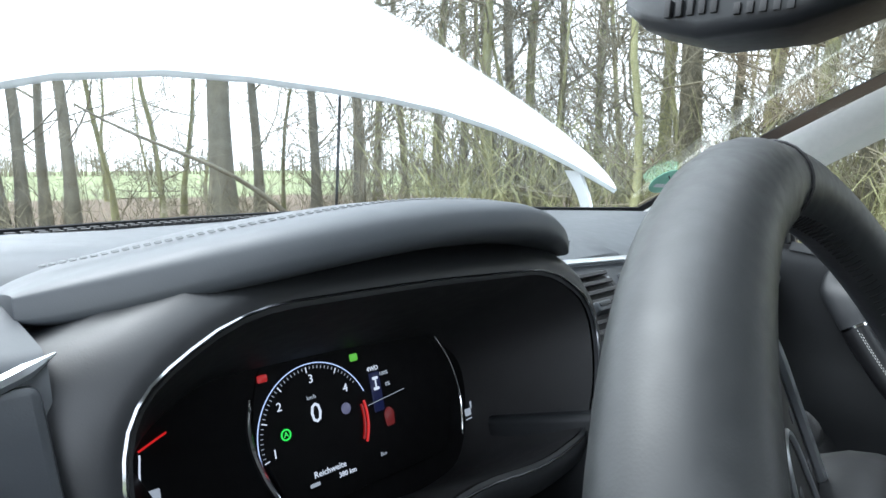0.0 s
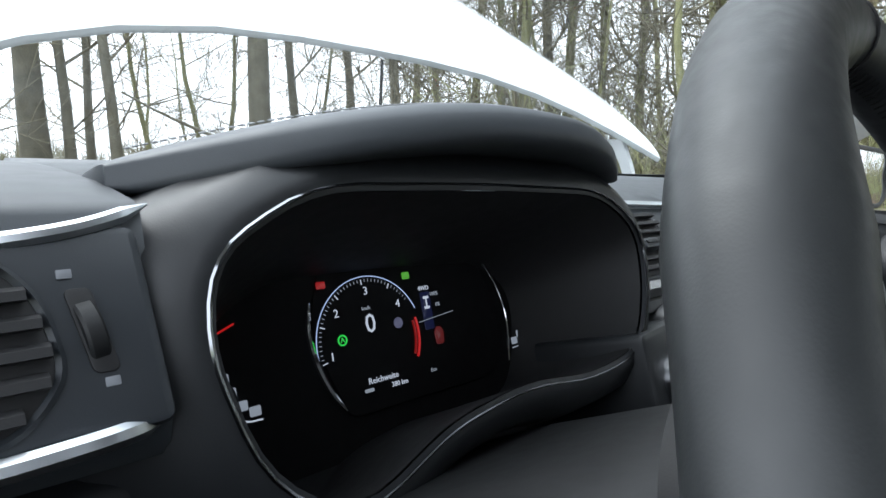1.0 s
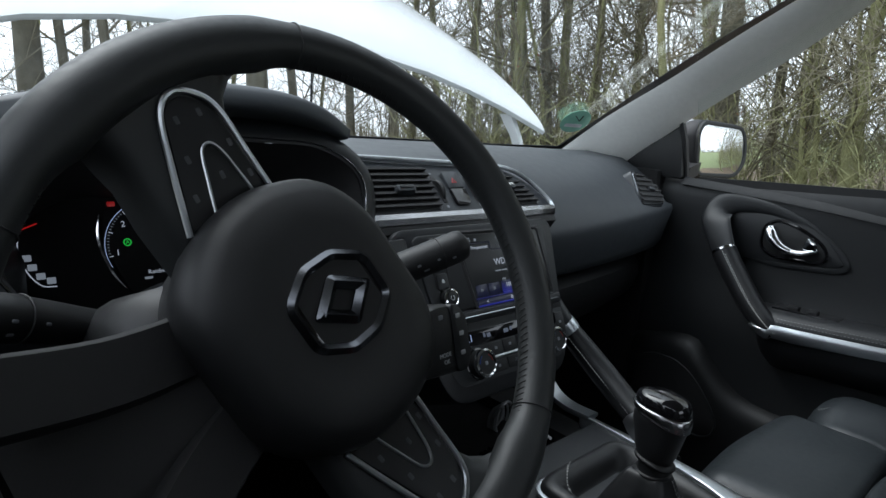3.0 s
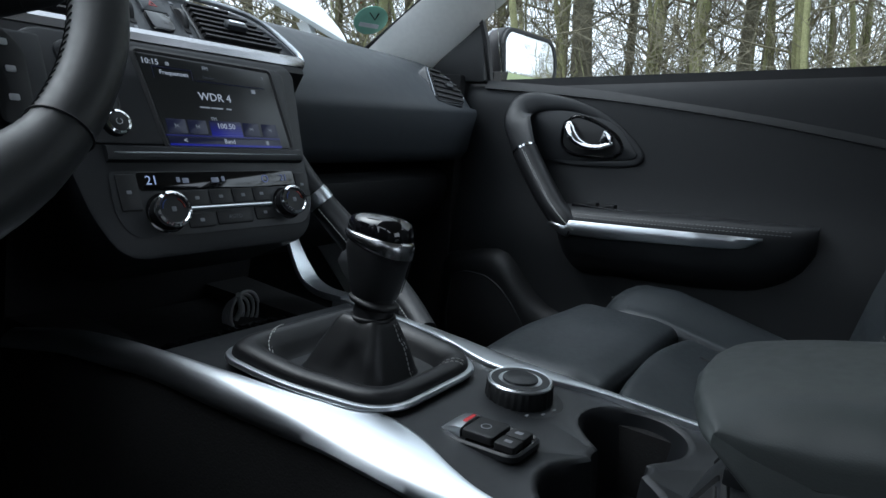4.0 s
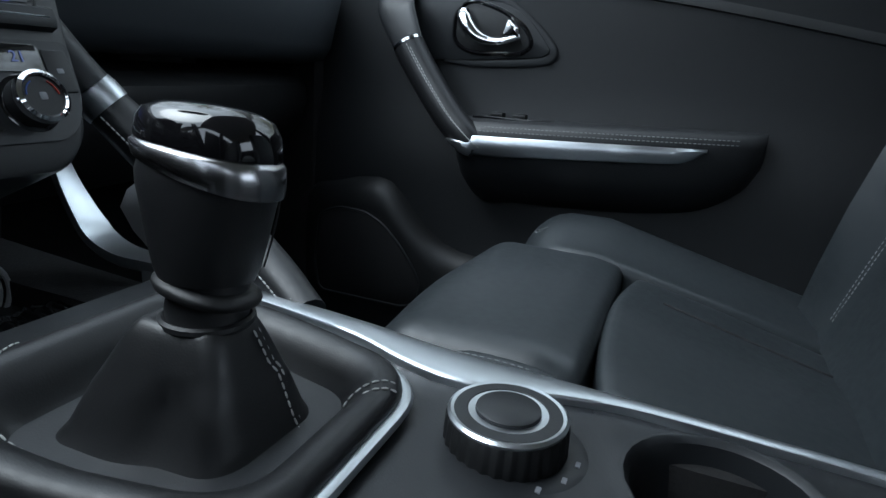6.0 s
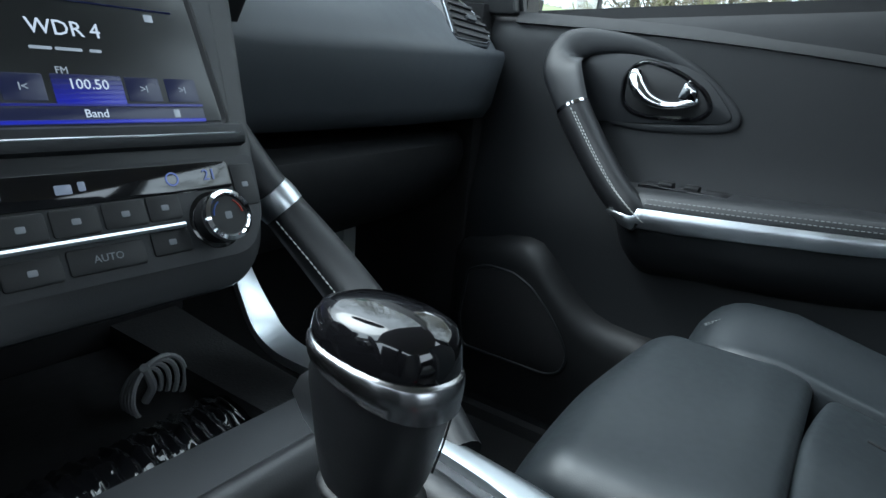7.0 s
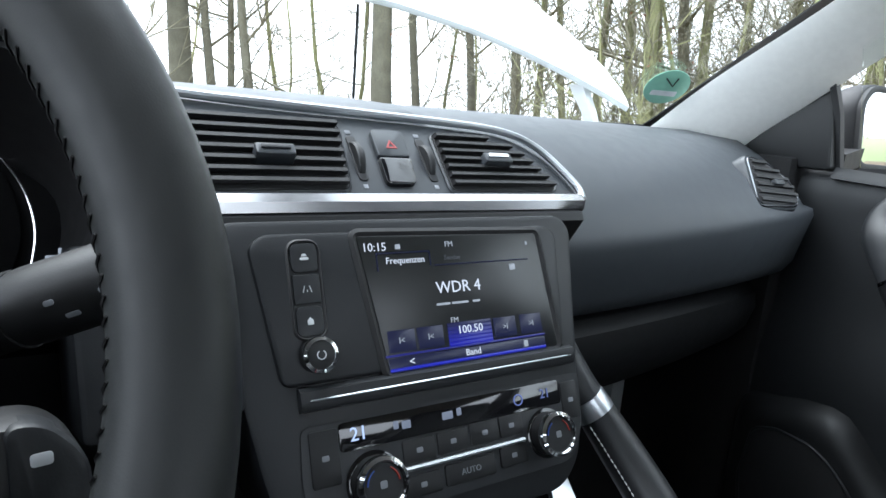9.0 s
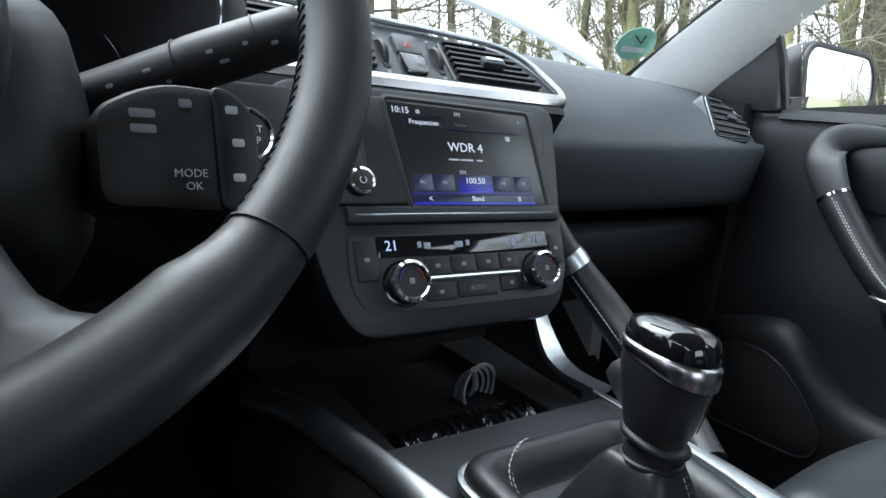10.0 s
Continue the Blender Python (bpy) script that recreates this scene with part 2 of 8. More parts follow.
def plate(poly, m, depth, bevel=0.001, bm=None, lift=0.0):
    """A solid slab of an outline: its face at local z = lift, bevelled, its back depth behind."""
    bm = bm or bmesh.new()
    ins = inset(poly, bevel)
    mid = inset(poly, bevel * 0.3)
    rings = [[m @ V(x, y, lift - depth) for x, y in poly], [m @ V(x, y, lift - bevel) for x, y in poly],
             [m @ V(x, y, lift - bevel * 0.3) for x, y in mid], [m @ V(x, y, lift) for x, y in ins]]
    return loft(rings, True, True, bm)


def rim(outer, inner, m, depth, proud=0.0, bm=None, rise=0.0015):
    """A ring between two outlines of equally many points, rounded in front."""
    mid = [((a[0] + b[0]) / 2, (a[1] + b[1]) / 2) for a, b in zip(outer, inner)]
    rings = [[m @ V(x, y, proud - depth) for x, y in outer], [m @ V(x, y, proud) for x, y in outer],
             [m @ V(x, y, proud + rise) for x, y in mid], [m @ V(x, y, proud) for x, y in inner],
             [m @ V(x, y, proud - depth) for x, y in inner]]
    return loft(rings, False, True, bm, True)


def circle(r, n=28, cx=0.0, cy=0.0, a0=0.0):
    return [(cx + r * math.cos(a0 + 2 * math.pi * i / n), cy + r * math.sin(a0 + 2 * math.pi * i / n)) for i in range(n)]


def turned(profile, m, n=32, bm=None, cap=True):
    """A turned solid: (radius, height) pairs about the local z axis."""
    return loft([[m @ V(r * math.cos(2 * math.pi * i / n), r * math.sin(2 * math.pi * i / n), z) for i in range(n)]
                 for r, z in profile], cap, True, bm)


def block(a, b, bevel=0.003, bm=None, seg=2):
    """A bevelled box between two corners."""
    t = bmesh.new()
    bmesh.ops.create_cube(t, size=1.0)
    a, b = Vector(a), Vector(b)
    c, s = (a + b) / 2, b - a
    for v in t.verts:
        v.co = Vector((c.x + v.co.x * s.x, c.y + v.co.y * s.y, c.z + v.co.z * s.z))
    if bevel:
        bmesh.ops.bevel(t, geom=t.edges[:], offset=bevel, segments=seg, profile=0.6, affect="EDGES")
    if bm is None:
        return t
    me = bpy.data.meshes.new("tmp")
    t.to_mesh(me)
    t.free()
    bm.from_mesh(me)
    bpy.data.meshes.remove(me)
    return bm


def dashes(pts, step=0.006, length=0.0038, r=0.0006, lift=None, bm=None):
    """A row of stitches along a line."""
    bm = bm or bmesh.new()
    pts = [Vector(p) for p in pts]
    seg, d = [0.0], 0.0
    for a, b in zip(pts, pts[1:]):
        d += (b - a).length
        seg.append(d)

    def at(s):
        for i in range(len(pts) - 1):
            if s <= seg[i + 1]:
                f = (s - seg[i]) / max(1e-9, seg[i + 1] - seg[i])
                return pts[i].lerp(pts[i + 1], f)
        return pts[-1]
    s = 0.0
    while s + length < d:
        tube([at(s), at(s + length * 0.5) + (lift or V(0, 0, 0)), at(s + length)], [r * 0.6, r, r * 0.6], 5, bm)
        s += step
    return bm


def letters(name, text, size, m, material, parent, label="", align="CENTER", depth=0.0002):
    """Writing as a thin mesh, at the pose m."""
    cu = bpy.data.curves.new(name, "FONT")
    cu.body, cu.size, cu.align_x, cu.align_y, cu.extrude = text, size, align, "CENTER", depth
    cu.resolution_u = 2
    tmp = new("tmp_text", cu)
    dg = bpy.context.evaluated_depsgraph_get()
    me = bpy.data.meshes.new_from_object(tmp.evaluated_get(dg))
    bpy.data.objects.remove(tmp)
    bpy.data.curves.remove(cu)
    me.transform(m)
    me.name = name
    me.materials.clear()
    me.materials.append(material)
    ob = new(name, me)
    ob.parent = parent
    if parent in HOME:
        ob.matrix_parent_inverse = Matrix.Translation(-HOME[parent])
    return tagged(ob, label)


def plane_frame(o, right, up):
    """A pose with its x along right and y along up."""
    r = Vector(right).normalized()
    u = (Vector(up) - r * Vector(up).dot(r)).normalized()
    n = r.cross(u)
    m = Matrix((r, u, n)).transposed().to_4x4()
    m.translation = Vector(o)
    return m


F_STACK = plane_frame((0, 0, 0.88), (1, 0, 0), (0, 0.44, 1))
F_VENT = plane_frame((0, 0.075, 1.005), (1, 0, 0), (0, 1.1, 1))
F_WHEEL = plane_frame((-0.405, -0.2014, 1.0095), (1, 0.018, 0), (0, math.sin(radians(29.2)), math.cos(radians(29.2))))
F_CLUSTER = plane_frame((-0.404, 0.155, 0.986), (1, 0, 0), (0, 0.35, 1))
F_BEZEL = plane_frame((0, 0.04, 1.0), (1, 0, 0), (0, 0.3, 1))


def door_frame(x):
    return plane_frame((x, 0, 0), (0, -1, 0), (0, 0, 1))


def at(m, x, y, z=0.0):
    return m @ Matrix.Translation((x, y, z))


# ---------------------------------------------------------------- body shell of the car
solo("floor", loft([[V(-0.72, -1.9, 0.30), V(0.72, -1.9, 0.30), V(0.72, -1.9, 0.34), V(-0.72, -1.9, 0.34)],
                                [V(-0.72, 0.30, 0.30), V(0.72, 0.30, 0.30), V(0.72, 0.30, 0.34), V(-0.72, 0.30, 0.34)],
                                [V(-0.72, 0.60, 0.56), V(0.72, 0.60, 0.56), V(0.72, 0.60, 0.62), V(-0.72, 0.60, 0.62)]]),
                 M_CARPET, "black carpeted car floor rising to the bulkhead", "floor", "structure")

bulk = bmesh.new()
block((-0.74, 0.60, 0.30), (0.74, 0.66, 1.045), 0.004, bulk)
solo("wall_bulkhead", bulk, M_MATT, "black bulkhead behind the dashboard", "wall", "structure")

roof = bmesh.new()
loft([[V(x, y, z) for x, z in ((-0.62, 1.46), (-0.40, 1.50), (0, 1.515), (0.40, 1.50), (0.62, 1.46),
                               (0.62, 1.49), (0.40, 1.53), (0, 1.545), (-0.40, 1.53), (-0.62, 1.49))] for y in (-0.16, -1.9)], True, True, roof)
solo("ceiling", roof, M_ROOF, "woven car headlining, unseen and darkened to bounce less light", "ceiling", "structure")

back = bmesh.new()
block((-0.74, -1.96, 0.30), (0.74, -1.90, 1.10), 0.004, back)
solo("wall_rear", back, M_MATT, "black rear end of the cabin", "wall", "structure")
tail = bmesh.new()
loft([[V(x, y, z) for y, z in ((-1.965, 0.12), (-2.06, 0.16), (-2.08, 0.45), (-2.04, 0.80), (-1.99, 1.08), (-1.965, 1.10))] for x in (-0.86, -0.70, 0.70, 0.86)], True, True, tail)
solo("wall_tailgate", tail, M_PAINT, "white painted tail of the car", "wall", "structure", 40)
for s_, zt in ((1, 1.000), (-1, 0.995)):
    outer = bmesh.new()
    loft([[V(s_ * x, y, z) for x, z in ((0.802, 0.16), (0.845, 0.18), (0.868, 0.45), (0.862, 0.72), (0.825, zt), (0.802, zt))] for y in (-1.19, -0.4, 0.44)], True, True, outer)
    loft([[V(s_ * x, y, z) for x, z in ((0.802, 0.58), (0.860, 0.60), (0.868, 0.66), (0.862, 0.72), (0.825, zt), (0.802, zt))] for y in (-1.95, -1.60, -1.192)], True, True, outer)
    solo("wall_body_side", outer, M_PAINT, "white painted flank of the car", "wall", "structure", 40)
left = bmesh.new()
block((-0.80, -0.32, 0.26), (-0.74, 0.60, 1.02), 0.01, left)
# Unseen rear part, raised past a door's height to block side light.
block((-0.80, -1.9, 0.26), (-0.74, -0.322, 1.40), 0.01, left)
solo("wall_driver_light_block", left, M_DOOR, "black driver's door panel, raised behind as an unseen light block", "wall", "structure")
sidef = bmesh.new()
block((0.755, -1.9, 0.30), (0.80, -0.80, 1.06), 0.01, sidef)
sill = bmesh.new()
block((0.695, -1.9, 0.24), (0.80, 0.64, 0.362), 0.01, sill)
solo("wall_door_sill", sill, M_CARPET, "black carpeted door sill on the passenger's side", "wall", "structure")
kick = bmesh.new()
block((0.735, 0.19, 0.30), (0.80, 0.66, 1.05), 0.01, kick)
solo("wall_kick_panel", kick, M_CARPET, "black footwell side panel before the door", "wall", "structure")
solo("wall_rear_side", sidef, M_DOOR, "black moulded rear door panel", "wall", "structure")


def pillar(side):
    """An A-pillar's pale lining, from the dashboard's end up and back to the roof."""
    s = side
    pts = [(V(0.655, 0.425, 1.070), V(0.760, 0.310, 1.040)), (V(0.660, 0.30, 1.162), V(0.752, 0.200, 1.125)),
           (V(0.655, 0.15, 1.250), V(0.735, 0.055, 1.222)), (V(0.630, 0.00, 1.335), V(0.705, -0.085, 1.306)),
           (V(0.60, -0.17, 1.425), V(0.665, -0.22, 1.40)), (V(0.575, -0.26, 1.47), V(0.635, -0.29, 1.455))]
    rings = []
    for a, b in spline_pairs(pts):
        d = b - a
        nrm = V(-0.55, -0.62, 0.42)
        ring = []
        for f, h in ((0.0, 0.0), (0.10, 0.010), (0.35, 0.021), (0.65, 0.022), (0.90, 0.012), (1.0, 0.0), (0.85, -0.03), (0.15, -0.03)):
            q = a + d * f + nrm * h
            ring.append(V(q.x * s, q.y, q.z))
        rings.append(ring)
    return loft(rings)


def spline_pairs(pairs, n=4):
    a = spline([p[0] for p in pairs], n)
    b = spline([p[1] for p in pairs], n)
    return list(zip(a, b))


solo("pillar_passenger", pillar(1), M_PILLAR, "pale grey woven windscreen pillar lining", "pillar", "structure")
solo("pillar_driver", pillar(-1), M_PILLAR, "pale grey woven windscreen pillar lining", "pillar", "structure")


def b_pillar(s):
    bm = bmesh.new()
    loft([[V(s * 0.70, -0.72, 0.34), V(s * 0.76, -0.72, 0.34), V(s * 0.76, -0.90, 0.34), V(s * 0.70, -0.90, 0.34)],
          [V(s * 0.70, -0.70, 1.05), V(s * 0.76, -0.70, 1.05), V(s * 0.76, -0.86, 1.05), V(s * 0.70, -0.86, 1.05)],
          [V(s * 0.60, -0.70, 1.47), V(s * 0.65, -0.70, 1.47), V(s * 0.65, -0.80, 1.47), V(s * 0.60, -0.80, 1.47)]], True, True, bm)
    return bm


solo("pillar_middle", b_pillar(1), M_MATT, "black lining of the pillar behind the door", "pillar", "structure")
solo("pillar_middle", b_pillar(-1), M_MATT, "black lining of the pillar behind the door", "pillar", "structure")
hdr = bmesh.new()
for s in (1, -1):
    tube([V(s * 0.63, -0.20, 1.46), V(s * 0.645, -0.8, 1.478), V(s * 0.63, -1.5, 1.46), V(s * 0.66, -1.88, 1.10)], 0.03, 8, hdr)
solo("trim_roof_rail", hdr, M_PILLAR, "pale grey roof rail lining over the side windows", "trim", "structure")


def ws_base(x):
    return 0.575 - 0.31 * x * x


# windscreen: a bowed pane with a black border along its foot
def ws_point(x, v):
    a = V(x, ws_base(x) + 0.02, 1.070)
    b = V(x * 0.83, -0.16 + 0.05 * (1 - x * x / 0.5), 1.475 + 0.03 * (1 - x * x / 0.5))
    return a.lerp(b, v) + V(0, 0.020, 0.024) * math.sin(math.pi * v)


def sheet(fn, us, vs, thick):
    """A pane over a grid of points, with a thickness."""
    bm = bmesh.new()
    top = [[bm.verts.new(fn(u, v)) for v in vs] for u in us]
    low = [[bm.verts.new(fn(u, v) - Vector(thick)) for v in vs] for u in us]
    nu, nv = len(us), len(vs)
    for g, flip in ((top, False), (low, True)):
        for i in range(nu - 1):
            for j in range(nv - 1):
                q = (g[i][j], g[i + 1][j], g[i + 1][j + 1], g[i][j + 1])
                bm.faces.new(q[::-1] if flip else q)
    edge = [(i, 0) for i in range(nu)] + [(nu - 1, j) for j in range(1, nv)] + [(i, nv - 1) for i in range(nu - 2, -1, -1)] + [(0, j) for j in range(nv - 2, 0, -1)]
    for (a, b), (c, d) in zip(edge, edge[1:] + edge[:1]):
        bm.faces.new((top[a][b], top[c][d], low[c][d], low[a][b]))
    return bm


def steps(a, b, n):
    return [a + (b - a) * i / n for i in range(n + 1)]


windscreen = thing("window_1", "clear raked windscreen with a black border and a green badge", "window", (0, 0.575, 1.07), kind="structure")
pane = part("pane", sheet(ws_point, steps(-0.815, 0.815, 20), steps(0, 1, 10), (0, 0.003, 0.004)), M_GLASS, windscreen, "clear laminated glass")
pane.visible_shadow = False
foot = part("border", sheet(lambda x, v: ws_point(x, 0.002 + (0.028 + 0.06 * max(0, abs(x) - 0.52)) * v) - V(0, 0.006, 0.004), steps(-0.70, 0.70, 20), (0, 1), (0, 0.001, 0.001)), M_FRIT, windscreen, "black printed glass border")
for s in (1, -1):
    bm = sheet(lambda v, w, s=s: ws_point(s * (0.654 + 0.254 * v - 0.115 * v * v + 0.060 * w), v) - V(0, 0.006, 0.004), steps(0, 1, 14), (0, 1), (0, 0.001, 0.001))
    part("border", bm, M_FRIT, windscreen, "black printed glass border")
# green low-emission badge, pale bar and mark on it
bc = V(0.620, 0.357, 1.146)
F_BADGE = plane_frame(bc, (1, -0.40, 0.0), (0.0, -0.62, 0.52))
badge = part("badge", plate(circle(0.038, 32), F_BADGE, 0.001, 0.0003), M_GREEN, windscreen, "round green sticker with a pale bar")
part("bar", plate(rrect(0.046, 0.011, 0.002, 3, 0, -0.013), F_BADGE, 0.0006, 0.0001, lift=0.0008), M_PRINT, badge, "pale lettered bar, unreadable")
bm = tube([F_BADGE @ V(-0.010, 0.020, 0.0008), F_BADGE @ V(0.008, 0.004, 0.0008), F_BADGE @ V(0.010, 0.022, 0.0008)], 0.0014, 5)
part("mark", bm, M_MATT, badge, "dark pen mark")

# ---------------------------------------------------------------- dashboard
dashboard = thing("dashboard", "grey soft-skinned dashboard with air vents and silver trim", "dashboard", (0, 0.3, 0.6))


def dash_section(x, kind):
    """The dashboard's cross-section (y, z) from the windscreen's foot down to the knees."""
    w = ws_base(x) + 0.015
    if kind == "right":
        d = 0.055 * (max(0, x - 0.10) / 0.56) ** 2
        r = 0.012 * (max(0, x - 0.15) / 0.55)
        p = [(w, 1.055), (w - 0.06, 1.078), (0.33 + d * 0.4, 1.080), (0.235 + d * 0.8, 1.074 - r * 0.4), (0.175 + d, 1.060 - r), (0.121 + d, 1.027 - r),
             (0.091 + d, 0.991 - r), (0.075 + d, 0.962 + r), (0.0715 + d, 0.944 + r * 1.6), (0.083 + d, 0.918), (0.090 + d, 0.888), (0.104 + d, 0.868), (0.145 + d, 0.859), (0.30, 0.856), (0.45, 0.87)]
    elif kind == "mid":
        p = [(w, 1.055), (w - 0.06, 1.078), (0.36, 1.084), (0.25, 1.079), (0.19, 1.073), (0.165, 1.067),
             (0.16, 1.05), (0.155, 1.00), (0.15, 0.95), (0.15, 0.908), (0.16, 0.897), (0.30, 0.890), (0.45, 0.90)]
    elif kind == "dial":
        p = [(w, 1.055), (w - 0.06, 1.078), (0.40, 1.088), (0.34, 1.090), (0.30, 1.090), (0.24, 1.086),
             (0.22, 1.06), (0.215, 1.00), (0.21, 0.95), (0.21, 0.908), (0.22, 0.897), (0.30, 0.890), (0.45, 0.90)]
    else:
        p = [(w, 1.055), (w - 0.06, 1.078), (0.36, 1.088), (0.24, 1.092), (0.14, 1.092), (0.086, 1.088),
             (0.078, 1.084), (0.066, 1.050), (0.044, 1.008), (0.048, 0.990), (0.085, 0.975), (0.30, 0.95), (0.45, 0.92)]
    while len(p) < 15:
        p.append((p[-1][0] + 0.01, p[-1][1] + 0.002))
    return [V(x, y, z) for y, z in p]


secs = [(-0.74, "left"), (-0.67, "left"), (-0.60, "left"), (-0.585, "left"), (-0.584, "dial"), (-0.39, "dial"), (-0.212, "dial"), (-0.211, "mid"),
        (-0.10, "mid"), (0.0, "mid"), (0.045, "mid"), (0.085, "right"), (0.12, "right"), (0.16, "right"), (0.20, "right")] + [(x, "right") for x in steps(0.26, 0.74, 8)]
bm = loft([dash_section(x, k) for x, k in secs], True, True)
part("top_pad", bm, M_SOFT, dashboard, "grey grained soft skin", 60)

# glovebox and lower dash on the passenger's side
def glove_section(x):
    d = 0.055 * (max(0, x - 0.10) / 0.56) ** 2
    p = [(0.40, 0.845), (0.175 + d, 0.846), (0.150 + d, 0.841), (0.134 + d, 0.826), (0.130 + d, 0.802), (0.141 + d, 0.765), (0.165 + d, 0.735), (0.20 + d, 0.705), (0.30, 0.69), (0.45, 0.70)]
    return [V(x, y, z) for y, z in p]


part("glovebox_lid", loft([glove_section(x) for x in steps(0.175, 0.725, 9)]), M_DARK, dashboard, "black grained glovebox lid", 30)
low = bmesh.new()
loft([[V(x, y, z) for y, z in ((0.50, 0.70), (0.16, 0.78), (0.11, 0.84), (0.10, 0.895), (0.20, 0.905), (0.5, 0.90))] for x in (-0.60, -0.50, -0.22, -0.14)], True, True, low)
part("knee_panel", low, M_DARK, dashboard, "black knee panel under the steering column")
KNEE = rounded([(0.50, 0.70), (0.16, 0.77), (0.075, 0.86), (0.050, 0.925), (0.0555, 0.9765), (0.11, 0.985), (0.5, 0.95)], [0.01, 0.04, 0.03, 0.02, 0.006, 0.01, 0.01], 4)
part("side_knee_panel", loft([[V(x, y + d, z) for y, z in KNEE] for x, d in ((-0.74, 0.0), (-0.70, 0.0), (-0.64, 0.0), (-0.585, 0.0), (-0.555, 0.010), (-0.535, 0.030), (-0.525, 0.06))]), M_FLARE, dashboard, "dark grained panel beside the column", 50)
HATCH = rounded([(-0.700, 0.962), (-0.609, 0.957), (-0.622, 0.934), (-0.640, 0.920), (-0.700, 0.912)], [0.008, 0.006, 0.010, 0.010, 0.008], 5)
F_KNEE = plane_frame((0.0, 0.0508, 0.0), (1, 0, 0), (0, 0.02, 1))
part("hatch_edge", rim(inset(HATCH, -0.002), inset(HATCH, 0.0045), F_KNEE, 0.006, 0.001, rise=0.002), M_STACK, dashboard, "raised edge of a small hatch")
part("hatch", plate(inset(HATCH, 0.006), F_KNEE, 0.004, 0.001, lift=0.0008), M_MATT, dashboard, "black hatch cover")
mid = bmesh.new()
loft([[V(x, y, z) for y, z in ((0.55, 0.52), (0.20, 0.52), (0.16, 0.72), (0.12, 0.90), (0.13, 1.0), (0.5, 1.0))] for x in (-0.15, 0.17)], True, True, mid)
part("core", mid, M_MATT, dashboard, "black core behind the centre stack")
# dotted demister grille at the windscreen's foot
bm = bmesh.new()
for i in range(46):
    x = -0.68 + 0.0125 * i
    for j in range(2):
        y = ws_base(x) - 0.035 - 0.011 * j
        block((x - 0.004, y - 0.003, 1.0790), (x + 0.004, y + 0.003, 1.0815), 0, bm)
part("demister_grille", bm, M_MATT, dashboard, "dark slots of the demister grille", kind="stuff")


# vents -----------------------------------------------------------
def slats(parent, m, outline, count, depth, tilt=0.35):
    """Black slats across an outline; each as long as the outline is wide there."""
    ys = [p[1] for p in outline]
    lo, hi = min(ys), max(ys)
    for i in range(count):
        y = lo + (hi - lo) * (i + 0.5) / count
        xs = []
        k = len(outline)
        for a, b in zip(outline, outline[1:] + outline[:1]):
            if (a[1] - y) * (b[1] - y) < 0:
                xs.append(a[0] + (b[0] - a[0]) * (y - a[1]) / (b[1] - a[1]))
        if len(xs) < 2:
            continue
        x0, x1 = min(xs) + 0.001, max(xs) - 0.001
        t = (hi - lo) / count * 0.30
        rings = []
        for x in (x0, x1):
            rings.append([m @ V(x, y + a * t + (-z - 0.002) * tilt, z) for a, z in ((0.55, -0.0035), (0.9, -0.006), (0.5, -depth), (-0.5, -depth), (-0.9, -0.006), (-0.55, -0.0035))])
        part("slat", loft(rings), M_MATT, parent)


vent_panel = thing("centre_vent_panel", "grey panel with two black air vents and hazard switch", "air vent", (0, 0.10, 0.99))
OUT = rounded([(-0.215, -0.014), (0.166, -0.014), (0.184, 0.006), (0.170, 0.046), (0.130, 0.080), (0.02, 0.089), (-0.10, 0.094), (-0.215, 0.104)], [0.006, 0.02, 0.015, 0.03, 0.03, 0.02, 0.02, 0.006])
part("panel", plate(OUT, F_VENT, 0.05, 0.003, lift=-0.004), M_FACE, vent_panel, "grey satin panel")
VL = rounded([(-0.176, 0.006), (-0.054, 0.008), (-0.047, 0.077), (-0.165, 0.080), (-0.192, 0.050)], [0.010, 0.006, 0.006, 0.034, 0.03], 8)
VR = rounded([(0.040, 0.007), (0.150, 0.007), (0.156, 0.012), (0.134, 0.052), (0.112, 0.066), (0.042, 0.072)], [0.006, 0.004, 0.006, 0.02, 0.012, 0.006])
for ol, tab in ((VL, (-0.108, 0.036)), (VR, (0.094, 0.036))):
    vent = part("vent", plate(inset(ol, -0.0005), F_VENT, 0.02, 0.0005, lift=-0.0015), M_MATT, vent_panel, "black louvred air vent")
    part("surround", rim(inset(ol, -0.003), ol, F_VENT, 0.010, -0.003, rise=0.0012), M_FACE, vent)
    slats(vent, at(F_VENT, 0, 0, 0.008), ol, 7, 0.018)
    part("tab", plate(rrect(0.030, 0.011, 0.002, 4, *tab), F_VENT, 0.012, 0.002, lift=0.011), M_FACE, vent, "grey slider tab")
    part("tab_insert", plate(rrect(0.022, 0.004, 0.001, 3, tab[0], tab[1] + 0.001), F_VENT, 0.002, 0.0005, lift=0.0125), M_CHROME if tab[0] > 0 else M_STACK, vent)
